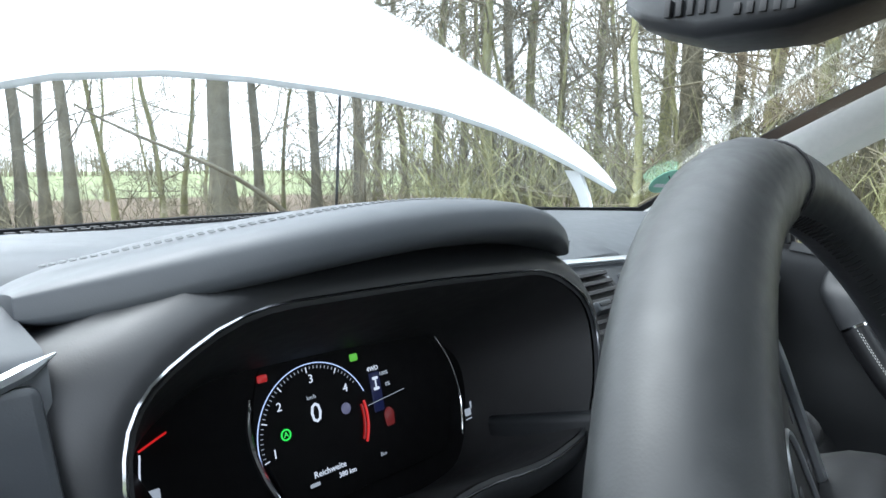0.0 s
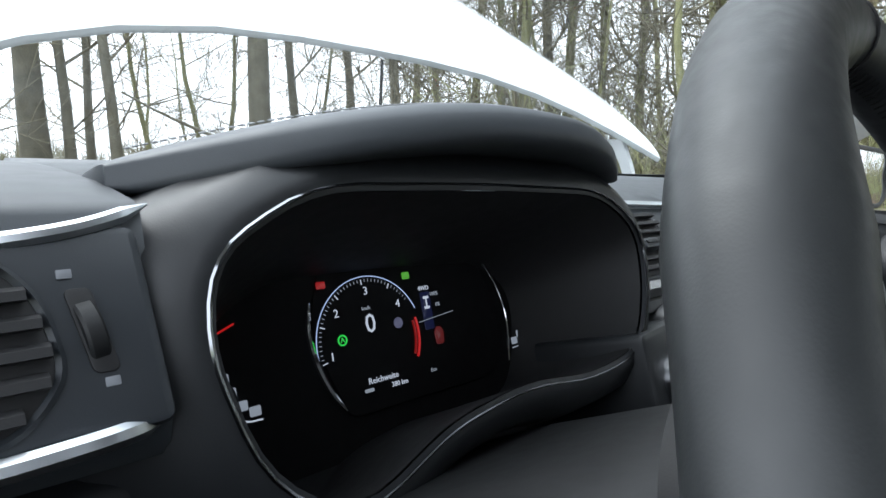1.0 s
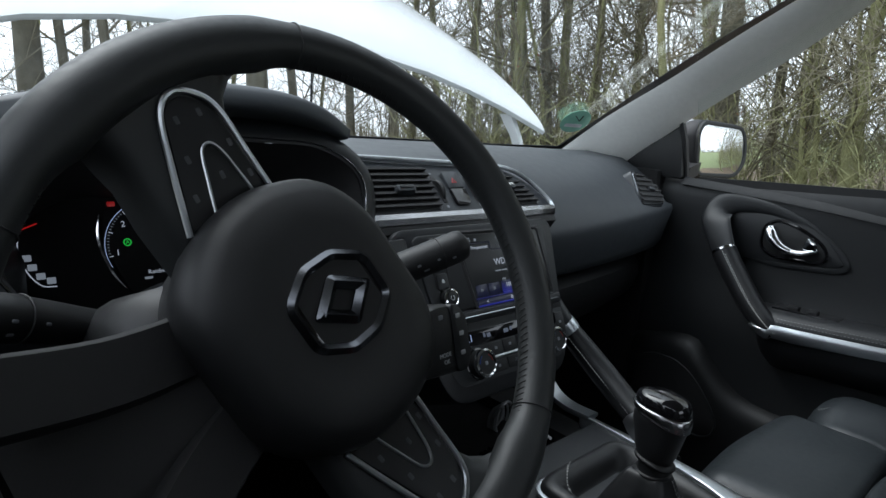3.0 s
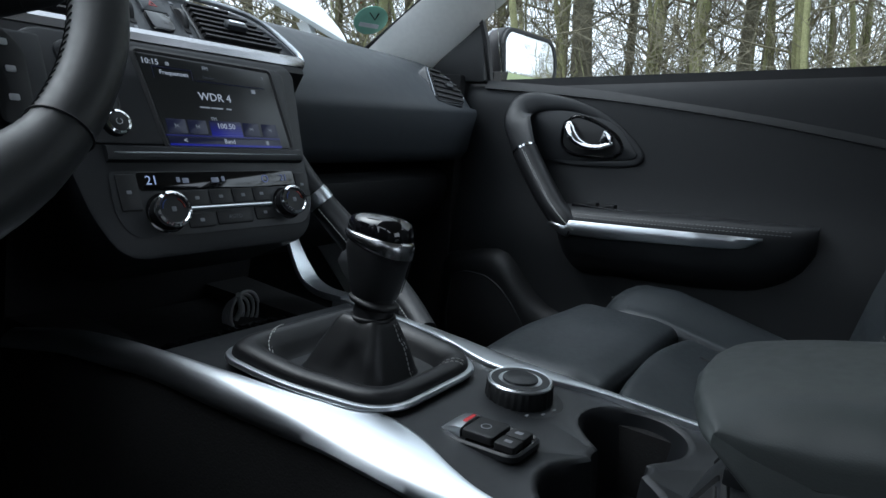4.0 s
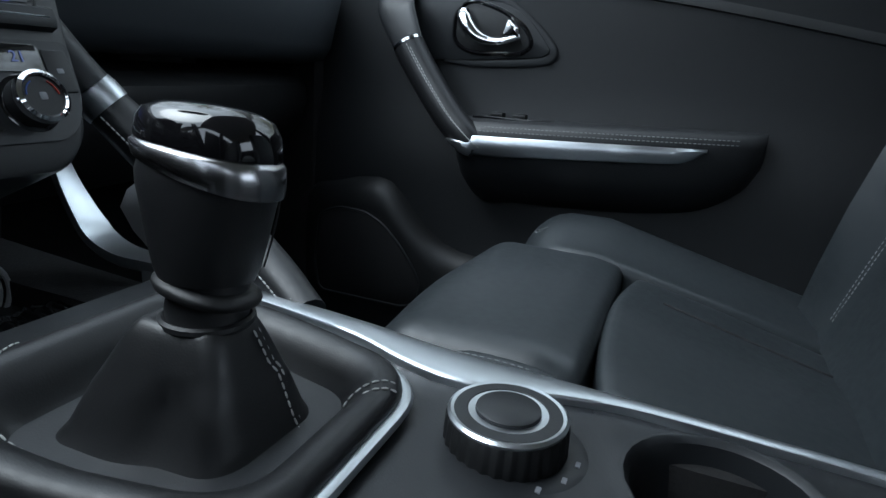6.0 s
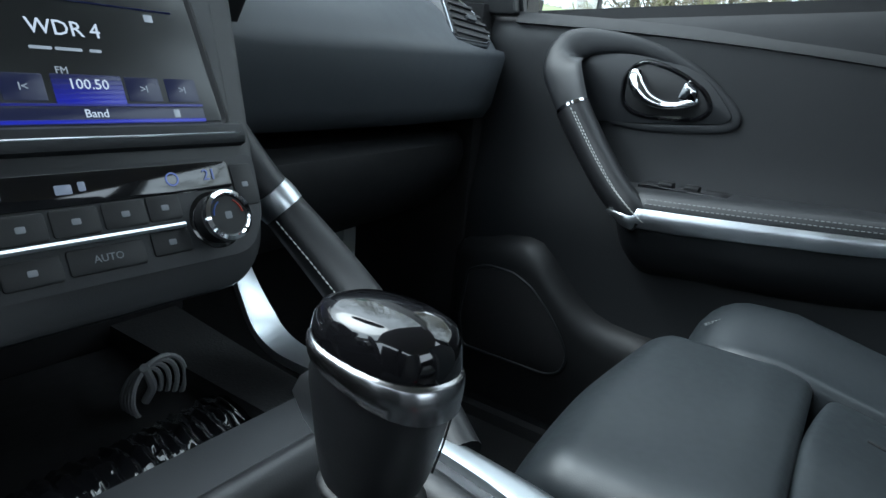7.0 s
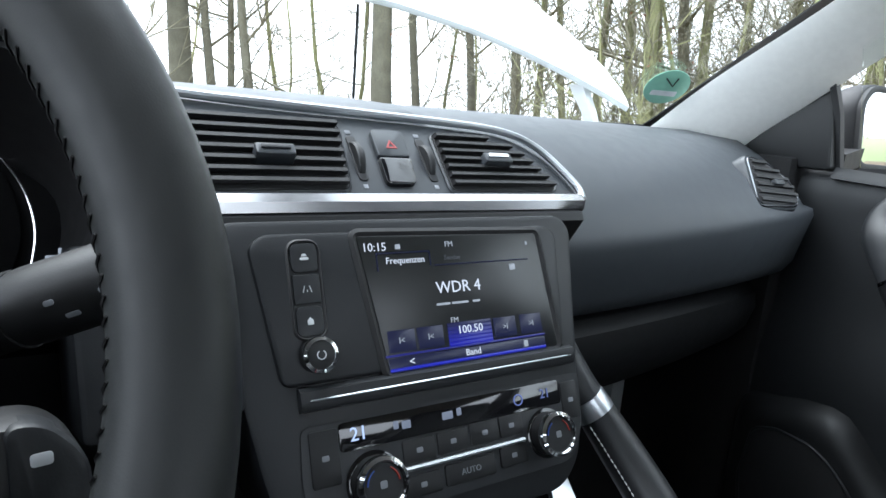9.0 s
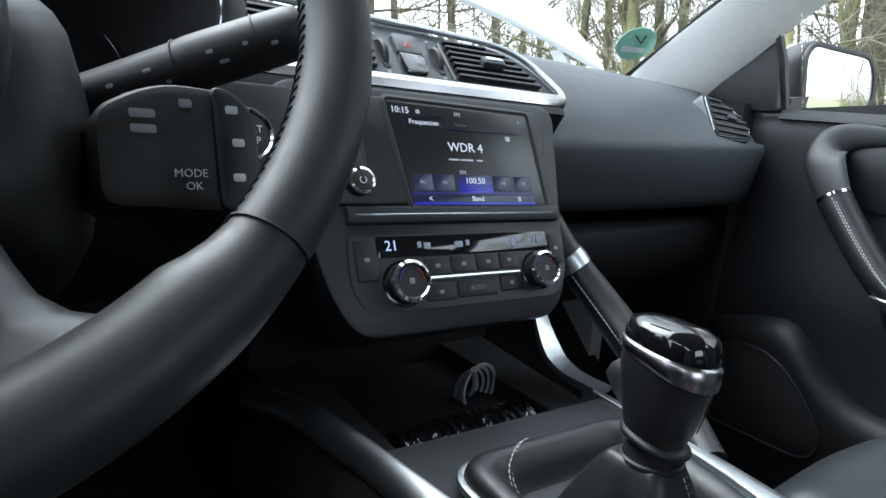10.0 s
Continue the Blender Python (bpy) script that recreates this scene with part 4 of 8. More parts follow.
hub = bmesh.new()
HP = rounded([(-0.050, -0.088), (0.050, -0.088), (0.082, -0.052), (0.091, -0.006), (0.078, 0.040), (0.043, 0.061), (-0.043, 0.061), (-0.078, 0.040), (-0.091, -0.006), (-0.082, -0.052)], [0.03, 0.03, 0.04, 0.03, 0.03, 0.03, 0.03, 0.03, 0.03, 0.04], 5)
rings = []
for d, z in ((0.008, -0.085), (0.004, -0.045), (0.0, -0.028), (0.0, -0.010)):
    rings.append([onh(x, y, z) for x, y in inset(HP, d)])
for f, z in ((0.975, -0.002), (0.93, 0.005), (0.82, 0.0105), (0.60, 0.0130), (0.25, 0.0136)):
    rings.append([onh(x * f, y * f - 0.006 * (1 - f), z) for x, y in HP])
loft(rings, True, True, hub)
part("hub_pad", hub, M_DARK, wheel, "black moulded airbag pad", 60)
# spokes: two at the sides with switch pads, a forked one below
def spoke(parent, pts, widths, thick, material, name="spoke", label=""):
    pts = spline([V(*p) for p in pts], 5)
    ws = [widths[0] + (widths[1] - widths[0]) * i / (len(pts) - 1) for i in range(len(pts))]
    rings = []
    for i, p in enumerate(pts):
        a, b = pts[max(0, i - 1)], pts[min(len(pts) - 1, i + 1)]
        d = (b - a).normalized()
        s = V(-d.y, d.x, 0).normalized()
        w = ws[i]
        ring = [(w, -thick), (w, -0.002), (w * 0.85, 0.004), (0, 0.006), (-w * 0.85, 0.004), (-w, -0.002), (-w, -thick)]
        rings.append([onw(*(p + s * u + V(0, 0, z))) for u, z in ring])
    return part(name, loft(rings), material, parent, label, 50)


for s in (1, -1):
    def onp(x, y, z=0.0):
        return F_TURN @ V(x, y, z)
    F_PAD = F_TURN @ Matrix.Translation((s * 0.158, 0, -0.0050)) @ Matrix.Rotation(radians(-12 * s), 4, "Y") @ Matrix.Translation((-s * 0.158, 0, 0))
    # flared leather spoke end that runs into the rim
    rings = []
    for x, w0, w1, z0 in ((0.066, -0.062, 0.022, -0.027), (0.100, -0.066, 0.020, -0.019), (0.125, -0.066, 0.020, -0.0135), (0.140, -0.070, 0.021, -0.010), (0.150, -0.076, 0.025, -0.007), (0.158, -0.086, 0.034, -0.004), (0.165, -0.098, 0.050, -0.002), (0.171, -0.110, 0.070, 0.0)):
        ring = []
        for f, z in ((0.0, -0.018), (0.02, -0.007), (0.07, 0.001), (0.18, 0.0050), (0.5, 0.0058), (0.82, 0.0050), (0.93, 0.001), (0.98, -0.007), (1.0, -0.018)):
            yy = w0 + (w1 - w0) * f
            lim = min(1.0, (rim_r(math.atan2(yy, x)) - 0.002) / math.hypot(x, yy))
            ring.append(onp(s * x * lim, yy * lim, z0 + (z if x < 0.145 else max(z, -0.010))))
        rings.append(ring)
    part("spoke", loft(rings), M_WHEEL, wheel, "grey leather-covered side spoke", 60)
    P = rounded([(s * 0.080, -0.049), (s * 0.153, -0.0265), (s * 0.157, -0.010), (s * 0.141, 0.004), (s * 0.080, 0.012)][::s], [0.004, 0.016, 0.014, 0.014, 0.004], 6)
    pad = part("switch_pad", plate(P, F_PAD, 0.012, 0.0015, lift=0.0068), M_DARK, wheel, "black switch pad")
    Q = [V(s * 0.080, -0.0515), V(s * 0.118, -0.0405), V(s * 0.149, -0.0300), V(s * 0.1590, -0.017), V(s * 0.153, -0.002), V(s * 0.140, 0.0065), V(s * 0.110, 0.0105), V(s * 0.080, 0.0145)]
    part("pad_trim", tube([F_PAD @ V(p.x, p.y, 0.0070) for p in spline([V(q.x, q.y, 0) for q in Q], 6)], 0.0021, 8), M_SILVER, pad, "satin silver trim loop")
    Q = [V(s * 0.084, -0.0300), V(s * 0.104, -0.0240), V(s * 0.121, -0.0180), V(s * 0.1245, -0.011), V(s * 0.117, -0.0055), V(s * 0.100, -0.0015), V(s * 0.084, 0.0015)]
    part("pad_inner_trim", tube([F_PAD @ V(p.x, p.y, 0.0071) for p in spline([V(q.x, q.y, 0) for q in Q], 6)], 0.0011, 7), M_SILVER, pad, "thin silver inner loop")
    for x, y in ((0.098, -0.036), (0.120, -0.0285), (0.143, -0.0225), (0.143, -0.0065), (0.120, 0.0025), (0.098, 0.0055), (0.104, -0.013)):
        part("switch_mark", plate(rrect(0.0050, 0.0032, 0.0008, 2, s * x, y), F_PAD, 0.001, 0.0001, lift=0.0070), M_FAINT, pad)
for s in (1, -1):
    spoke(wheel, [(s * 0.026, -0.070, -0.040), (s * 0.040, -0.125, -0.028), (s * 0.062, -0.180, -0.006)], (0.020, 0.020), 0.020, M_MATT, label="black lower spoke")
part("lower_bridge", plate(rounded([(-0.03, -0.080), (0.03, -0.080), (0.05, -0.178), (0.0, -0.186), (-0.05, -0.178)], 0.01), F_TURN, 0.012, 0.003, lift=-0.036), M_MATT, wheel, "black lower spoke bridge")
# emblem: dark octagonal recess with a chrome edge and a chrome lozenge
F_EMB = at(F_WHEEL, 0.0, 0.0, 0.0132) @ Matrix.Rotation(radians(-66), 4, "Z")
OCT = rounded([(0.013, -0.039), (0.0250, -0.020), (0.0250, 0.002), (0.013, 0.022), (-0.013, 0.022), (-0.0250, 0.002), (-0.0250, -0.020), (-0.013, -0.039)], 0.004, 3)
emb = part("emblem", plate(OCT, F_EMB, 0.006, 0.001, lift=0.0002), M_PIANO, wheel, "gloss black octagonal emblem plate")
part("emblem_edge", rim(inset(OCT, -0.0060), inset(OCT, 0.0010), F_EMB, 0.008, 0.0005, rise=0.0026), M_SMOKE, emb, "dark chrome edge")
LOZ = rounded([(0.0, -0.034), (0.0185, -0.0085), (0.0, 0.0175), (-0.0185, -0.0085)], 0.004, 3)
part("lozenge", rim(LOZ, inset(LOZ, 0.0085), F_EMB, 0.004, 0.0022, rise=0.0032), M_SMOKE, emb, "plain chrome lozenge")

# column shroud and stalks
column = thing("steering_column", "black steering column shroud with two control stalks", "steering column", (-0.408, 0.05, 0.90))
cx, cy, cz = -0.414, -0.204, 0.995
ax = V(0, math.cos(radians(25)), -math.sin(radians(25)))
rings = []
for d, w, h in ((0.055, 0.078, 0.046), (0.072, 0.101, 0.060), (0.14, 0.110, 0.066), (0.24, 0.106, 0.060), (0.32, 0.100, 0.050)):
    c = V(cx, cy, cz) + ax * d
    up = V(0, math.sin(radians(25)), math.cos(radians(25)))
    rings.append([c + V(1, 0, 0) * x + up * (y - 0.012) for x, y in rrect(2 * w, 2 * h, 0.035, 5)])
part("shroud", loft(rings), M_DARK, column, "black two-part shroud", 50)


def stalk(pts, radii, label, marks, rings_):
    """A control stalk: radii as (part of its length, radius); marks as (part of its length, height, width) on the side to the driver."""
    line = spline([V(*p) for p in pts], 10)
    n = len(line) - 1

    def radius(f):
        for (f0, r0), (f1, r1) in zip(radii, radii[1:]):
            if f <= f1:
                return r0 + (r1 - r0) * (f - f0) / (f1 - f0)
        return radii[-1][1]
    s = part("stalk", tube(line, [radius(i / n) for i in range(n + 1)], 20), M_DARK, column, label, 60)
    for f, dy, w in marks:
        i = min(n - 1, int(f * n))
        d = (line[i + 1] - line[i]).normalized()
        F = plane_frame(line[i].lerp(line[i + 1], f * n - i), d * (1 if d.x > 0 else -1), (0, -0.25, 0.97))
        lean = Matrix.Rotation(-math.asin(max(-0.9, min(0.9, dy / radius(f)))), 4, "X")
        part("stalk_mark", plate(rrect(w * 0.8, 0.0022, 0.0008, 2), F @ lean, 0.0012, 0.0001, lift=radius(f) + 0.0002), M_DIMPRINT, s)
    for f in rings_:
        i = min(n - 1, int(f * n))
        F = plane_frame(line[i], (line[i + 1] - line[i]).orthogonal(), (line[i + 1] - line[i]).cross((line[i + 1] - line[i]).orthogonal()))
        part("stalk_ring", tube([F @ V((radius(f) + 0.0001) * math.cos(b), (radius(f) + 0.0001) * math.sin(b), 0) for b in [2 * math.pi * j / 24 for j in range(24)]], 0.0007, 5, closed=True), M_MATT, s)
    return s, line


stalk([(-0.350, -0.028, 0.938), (-0.300, -0.048, 0.960), (-0.245, -0.080, 0.986), (-0.190, -0.104, 1.010)], ((0, 0.0140), (0.3, 0.0150), (0.6, 0.0152), (0.62, 0.0160), (0.93, 0.0158), (0.97, 0.0140), (0.99, 0.0100), (1.0, 0.003)), "black wiper stalk with white marks",
      ((0.42, 0.004, 0.005), (0.45, -0.003, 0.006), (0.53, 0.005, 0.006), (0.57, -0.004, 0.004), (0.70, 0.005, 0.005), (0.73, -0.002, 0.007), (0.80, 0.004, 0.004), (0.88, 0.000, 0.005)), (0.61, 0.84))
ls, line = stalk([(-0.462, -0.028, 0.940), (-0.515, -0.052, 0.964), (-0.570, -0.080, 0.989), (-0.626, -0.098, 1.001)], ((0, 0.0130), (0.4, 0.0140), (0.62, 0.0150), (0.64, 0.0160), (0.90, 0.0150), (0.96, 0.0130), (1.0, 0.0105)), "black light stalk with white marks and a silver tip",
           ((0.80, 0.006, 0.006), (0.86, 0.006, 0.007), (0.82, -0.001, 0.010), (0.66, 0.005, 0.005), (0.71, 0.001, 0.003), (0.66, -0.004, 0.006), (0.55, 0.004, 0.005)), (0.63, 0.74))
CAPD = (line[-1] - line[-2]).normalized()
part("stalk_cap", tube([line[-1] + CAPD * d for d in (-0.002, 0.001, 0.0045, 0.0070, 0.0078)], [0.0108, 0.0106, 0.0090, 0.0050, 0.001], 22), M_CHROME, ls, "silver end cap", 60)
# audio pod behind the wheel
pod = thing("audio_control_pod", "black audio control pod with white symbols behind the wheel", "control pod", (-0.27, -0.15, 0.92))
F_POD = plane_frame((-0.268, -0.160, 0.938), (1, 0.12, 0.0), (0, 0.28, 1))
part("body", plate(rounded([(-0.040, -0.026), (0.026, -0.031), (0.033, -0.02), (0.033, 0.018), (0.022, 0.031), (-0.012, 0.033), (-0.040, 0.018)], [0.01, 0.01, 0.012, 0.02, 0.016, 0.02, 0.01]), F_POD, 0.040, 0.006), M_DARK, pod, "black grained body")
part("end_key", plate(rounded([(0.011, -0.0295), (0.026, -0.030), (0.033, -0.02), (0.033, 0.018), (0.022, 0.0305), (0.011, 0.032)], 0.008), F_POD, 0.02, 0.003, lift=0.002), M_STACK, pod, "charcoal rocker key")
letters("mode_text", "MODE", 0.0054, at(F_POD, -0.001, -0.011, 0.0006), M_PRINT, pod)
letters("ok_text", "OK", 0.0054, at(F_POD, 0.000, -0.017, 0.0006), M_PRINT, pod)
for x, y, w in ((0.020, 0.020, 0.006), (0.022, 0.004, 0.006), (0.021, -0.013, 0.006), (-0.020, 0.016, 0.011), (-0.020, 0.009, 0.011), (-0.001, 0.022, 0.006)):
    part("key_mark", plate(rrect(w, 0.0040, 0.001, 2, x, y), F_POD, 0.001, 0.0001, lift=0.0024 if x > 0 else 0.0006), M_DIMPRINT if x < 0 else M_PRINT, pod)

# ---------------------------------------------------------------- centre stack
stack = thing("centre_stack", "charcoal centre stack with a lit radio screen and climate dials", "centre stack", (0, 0.05, 0.78))


def ons(x, y, z=0.0):
    return F_STACK @ V(x, y, z)


SO = rounded([(-0.120, -0.104), (0.090, -0.104), (0.114, -0.080), (0.124, -0.020), (0.143, 0.110), (0.132, 0.122), (-0.156, 0.122), (-0.172, 0.110), (-0.142, -0.060)], [0.03, 0.03, 0.02, 0.04, 0.012, 0.010, 0.010, 0.012, 0.03])
part("fascia", plate(SO, F_STACK, 0.10, 0.004), M_STACK, stack, "charcoal moulded fascia")
UP_O = rounded([(-0.128, 0.010), (0.112, 0.010), (0.122, 0.105), (0.112, 0.112), (-0.132, 0.112), (-0.142, 0.104)], [0.008, 0.008, 0.010, 0.012, 0.012, 0.010])
part("screen_panel", plate(UP_O, F_STACK, 0.006, 0.003, lift=0.0035), M_STACK, stack, "charcoal panel round the screen")
SC = rounded([(-0.052, 0.0095), (0.103, 0.0095), (0.0975, 0.105), (-0.066, 0.108)], 0.003)
part("screen_bezel", rim(inset(SC, -0.006), SC, F_STACK, 0.006, 0.0040, rise=0.0015), M_MATT, stack, "black bevelled screen bezel")
scr = part("screen", plate(SC, F_STACK, 0.004, 0.0005, lift=0.0046), M_SCREEN, stack, "glossy dark touch screen showing a radio station")


def on_screen(name, w, h, x, y, material, lift=0.0050):
    return part(name, plate(rrect(w, h, 0.0006, 2, x, y), F_STACK, 0.0004, 0.0001, lift=lift), material, scr)


def stext(t, size, x, y, material, align="CENTER"):
    return letters("screen_text", t, size, at(F_STACK, x, y, 0.0052), material, scr, "", align)


stext("10:15", 0.0088, -0.053, 0.099, G_WHITE)
stext("FM", 0.0062, 0.010, 0.099, G_DIM)
on_screen("screen_icon", 0.0042, 0.0038, -0.034, 0.099, G_DIM)
on_screen("tab_field", 0.044, 0.0005, -0.030, 0.0945, G_DBLUE)
on_screen("tab_field", 0.0006, 0.013, -0.052, 0.088, G_DBLUE)
on_screen("tab_field", 0.0006, 0.011, -0.008, 0.089, G_DBLUE)
on_screen("tab_field", 0.090, 0.0005, 0.040, 0.0835, G_DBLUE)
stext("Frequenzen", 0.0069, -0.029, 0.0885, G_WHITE)
stext("Sender", 0.0055, 0.012, 0.0885, glow("lit_faint_grey", (0.10, 0.11, 0.13), 0.13))
on_screen("screen_icon", 0.0058, 0.0048, 0.068, 0.078, G_DIM)
on_screen("screen_icon", 0.002, 0.003, 0.086, 0.097, G_DIM)
stext("WDR 4", 0.0128, 0.014, 0.0655, G_WHITE)
for x_, w_ in ((-0.0015, 0.012), (0.0135, 0.015), (0.0285, 0.007)):
    on_screen("station_line", w_, 0.0018, x_, 0.0535, G_DIM)
stext("FM", 0.0058, 0.006, 0.0405, G_DIM)
stext("100.50", 0.0086, 0.019, 0.0325, G_WHITE)
for i in range(6):
    on_screen("blue_field", 0.040, 0.0032, 0.019, 0.0225 + i * 0.0029, glow("lit_blue_step", (0.015, 0.02, 0.75 * (1 - i * 0.16)), 0.09), 0.0049)
on_screen("blue_line", 0.145, 0.0016, 0.018, 0.0205, glow("lit_mid_blue", (0.015, 0.02, 0.40), 0.09), 0.0049)
for x in (-0.040, -0.016, 0.052, 0.078):
    on_screen("key_field", 0.022, 0.0155, x, 0.0305, G_DBLUE, 0.0048)
    stext("I<" if x < 0 else ">I", 0.0062, x, 0.0305, G_DIM)
on_screen("foot_field", 0.142, 0.0100, 0.0190, 0.0138, G_DBLUE, 0.0048)
on_screen("blue_line", 0.142, 0.0022, 0.019, 0.0105, G_BLUE, 0.0050)
stext("Band", 0.0070, 0.019, 0.0150, G_WHITE)
stext("<", 0.0080, -0.034, 0.0148, G_WHITE)
on_screen("screen_icon", 0.0042, 0.0052, 0.070, 0.0150, G_DIM)
# key column and power knob
part("key_column_edge", rim(rrect(0.0245, 0.069, 0.009, 5, -0.1055, 0.073), rrect(0.0200, 0.064, 0.007, 5, -0.1055, 0.073), F_STACK, 0.004, 0.0042, rise=0.0012), M_MATT, stack, "raised edge round three keys")
for y, t in ((0.0945, 0), (0.073, 1), (0.0515, 2)):
    key = part("key", plate(rrect(0.0188, 0.0200, 0.004 if t != 1 else 0.001, 3, -0.1055, y), F_STACK, 0.006, 0.001, lift=0.0052), M_STACK, stack, "charcoal key with a white symbol")
    shapes = ([rrect(0.0060, 0.0020, 0.0008, 2, -0.1055, y - 0.0008), rounded([(-0.1075, y + 0.0008), (-0.1035, y + 0.0008), (-0.1043, y + 0.0026), (-0.1067, y + 0.0026)], 0.0004, 2)],
              [[(-0.1088, y - 0.0022), (-0.1081, y - 0.0022), (-0.1069, y + 0.0022), (-0.1074, y + 0.0022)], rrect(0.0005, 0.0016, 0.0001, 1, -0.1055, y - 0.0012), [(-0.1029, y - 0.0022), (-0.1022, y - 0.0022), (-0.1036, y + 0.0022), (-0.1041, y + 0.0022)]],
              [rounded([(-0.1076, y - 0.0025), (-0.1034, y - 0.0025), (-0.1034, y + 0.0004), (-0.1055, y + 0.0027), (-0.1076, y + 0.0004)], 0.0004, 2)])[t]
    for sh in shapes:
        part("key_symbol", plate(sh, F_STACK, 0.0008, 0.0001, lift=0.0056), M_PRINT, key)
F_PWR = at(F_STACK, -0.1035, 0.0285, 0.004) @ Matrix.Scale(0.76, 4)
kn = part("power_knob", turned([(0.0155, 0.0), (0.0150, 0.011), (0.0125, 0.013), (0.0, 0.0133)], F_PWR, 40, cap=False), M_DARK, stack, "black power knob with a chrome ring")
part("chrome_ring", turned([(0.0152, 0.007), (0.0162, 0.009), (0.0155, 0.0125), (0.0125, 0.0138), (0.0118, 0.0128)], F_PWR, 40, cap=False), M_CHROME, kn, "chrome ring")
part("power_mark", tube([F_PWR @ V(0.0038 * math.cos(a), 0.0038 * math.sin(a), 0.0137) for a in [radians(120 + 300 * i / 16) for i in range(17)]], 0.0004, 4), M_PRINT, kn)
# chrome strip under the screen
bm = loft([[ons(x, 0.0 + a * f, b) for a, b in ((-0.0028, 0.0), (-0.0028, 0.006), (0.0, 0.0085), (0.0028, 0.006), (0.0028, 0.0))] for x, f in ((-0.112, 0.3), (-0.108, 1), (0.0, 1.1), (0.108, 1), (0.112, 0.3))])
part("chrome_strip", bm, M_SILVER, stack, "chrome strip under the screen")
part("shelf", loft([[ons(x, a, b) for a, b in ((-0.0075, 0.0), (-0.0065, 0.006), (-0.002, 0.008), (0.006, 0.0075), (0.0085, 0.004), (0.0085, 0.0))] for x in (-0.118, 0.116)]), M_STACK, stack, "charcoal shelf edge")
# climate panel
CL = rounded([(-0.118, -0.018), (0.120, -0.016), (0.116, -0.060), (0.100, -0.082), (-0.108, -0.082), (-0.120, -0.060)], [0.006, 0.006, 0.02, 0.02, 0.02, 0.02])
clim = part("climate_panel", plate(CL, F_STACK, 0.004, 0.0012, lift=0.0018), M_STACK, stack, "charcoal climate panel")
cd = part("climate_display", plate(rrect(0.192, 0.019, 0.003, 3, 0.002, -0.0275), F_STACK, 0.004, 0.0004, lift=0.0026), M_PIANO, clim, "gloss black climate display")
letters("temperature", "21", 0.0130, at(F_STACK, -0.080, -0.0270, 0.0030), G_ICE, cd, "pale blue 21 reading")
letters("temperature", "21", 0.0105, at(F_STACK, 0.082, -0.0270, 0.0030), glow("lit_dim_blue", (0.10, 0.13, 0.30), 0.21), cd)
part("climate_icon", rim(circle(0.0045, 16, 0.055, -0.0275), circle(0.0036, 16, 0.055, -0.0275), F_STACK, 0.0004, 0.0030, rise=0.0001), glow("lit_soft_blue", (0.12, 0.16, 0.4), 0.21), cd)
for x, w in ((-0.052, 0.004), (-0.044, 0.007), (-0.010, 0.009), (0.0, 0.004)):
    part("climate_icon", plate(rrect(w, 0.0055, 0.0008, 2, x, -0.0275 + (0.001 if w < 0.005 else 0)), F_STACK, 0.0004, 0.0001, lift=0.0030), glow("lit_soft_grey", (0.22, 0.25, 0.32), 0.16), cd)
for i, (x, y, w, h) in enumerate(((-0.036, -0.0465, 0.026, 0.016), (-0.008, -0.0460, 0.026, 0.016), (0.020, -0.0455, 0.026, 0.016), (0.045, -0.045, 0.022, 0.016),
                                   (-0.036, -0.0700, 0.030, 0.015), (0.004, -0.0690, 0.044, 0.015), (0.044, -0.0670, 0.026, 0.015), (-0.1045, -0.038, 0.020, 0.036), (0.108, -0.036, 0.018, 0.030))):
    kb = part("climate_key", plate(rrect(w, h, 0.002, 3, x, y), F_STACK, 0.003, 0.0008, lift=0.0030), M_DARK, clim, "black climate key")
    if i == 5:
        letters("auto_text", "AUTO", 0.0062, at(F_STACK, x, y, 0.0032), M_DIMPRINT, kb)
    else:
        part("key_symbol", plate(rrect(0.0050, 0.0036, 0.0008, 2, x, y), F_STACK, 0.0006, 0.0001, lift=0.0033), M_DIMPRINT, kb)
part("silver_bar", loft([[ons(x, -0.0575 + a + 0.00002 * i, b) for a, b in ((-0.0016, 0.001), (-0.0016, 0.0045), (0.0, 0.0055), (0.0016, 0.0045), (0.0016, 0.001))] for i, x in enumerate((-0.055, 0.055))]), M_SILVER, clim, "thin silver bar")
for x, y, r in ((-0.072, -0.0600, 0.0180), (0.0790, -0.0575, 0.0170)):
    fm = at(F_STACK, x, y, 0.0)
    part("dial_well", turned([(r * 1.14, 0.0005), (r * 1.14, 0.0022), (r * 1.02, 0.0030)], fm, 40), M_PIANO, clim, "gloss black collar")
    d = part("climate_dial", turned([(r * 0.98, 0.002), (r * 0.95, 0.016), (r * 0.80, 0.0175), (r * 0.76, 0.0165), (0.0, 0.0165)], fm, 44, cap=False), M_DARK, clim, "black temperature dial with a chrome ring")
    part("chrome_ring", turned([(r * 0.965, 0.011), (r * 1.02, 0.0125), (r * 1.00, 0.0175), (r * 0.86, 0.0190), (r * 0.80, 0.0178)], fm, 44, cap=False), M_CHROME, d, "chrome ring")
    for a0, a1, m_ in ((60, 5, mat("red_scale_print", (0.35, 0.03, 0.02), 0.5)), (175, 120, mat("blue_scale_print", (0.03, 0.08, 0.35), 0.5))):
        part("scale_mark", tube([fm @ V(r * 0.64 * math.cos(radians(a0 + (a1 - a0) * i / 10)), r * 0.64 * math.sin(radians(a0 + (a1 - a0) * i / 10)), 0.0167) for i in range(11)], 0.0006, 4), m_, d)
    part("dial_symbol", plate(rrect(0.005, 0.005, 0.001, 2), at(fm, 0, 0, 0.0168), 0.0006, 0.0001), M_DIMPRINT, d)


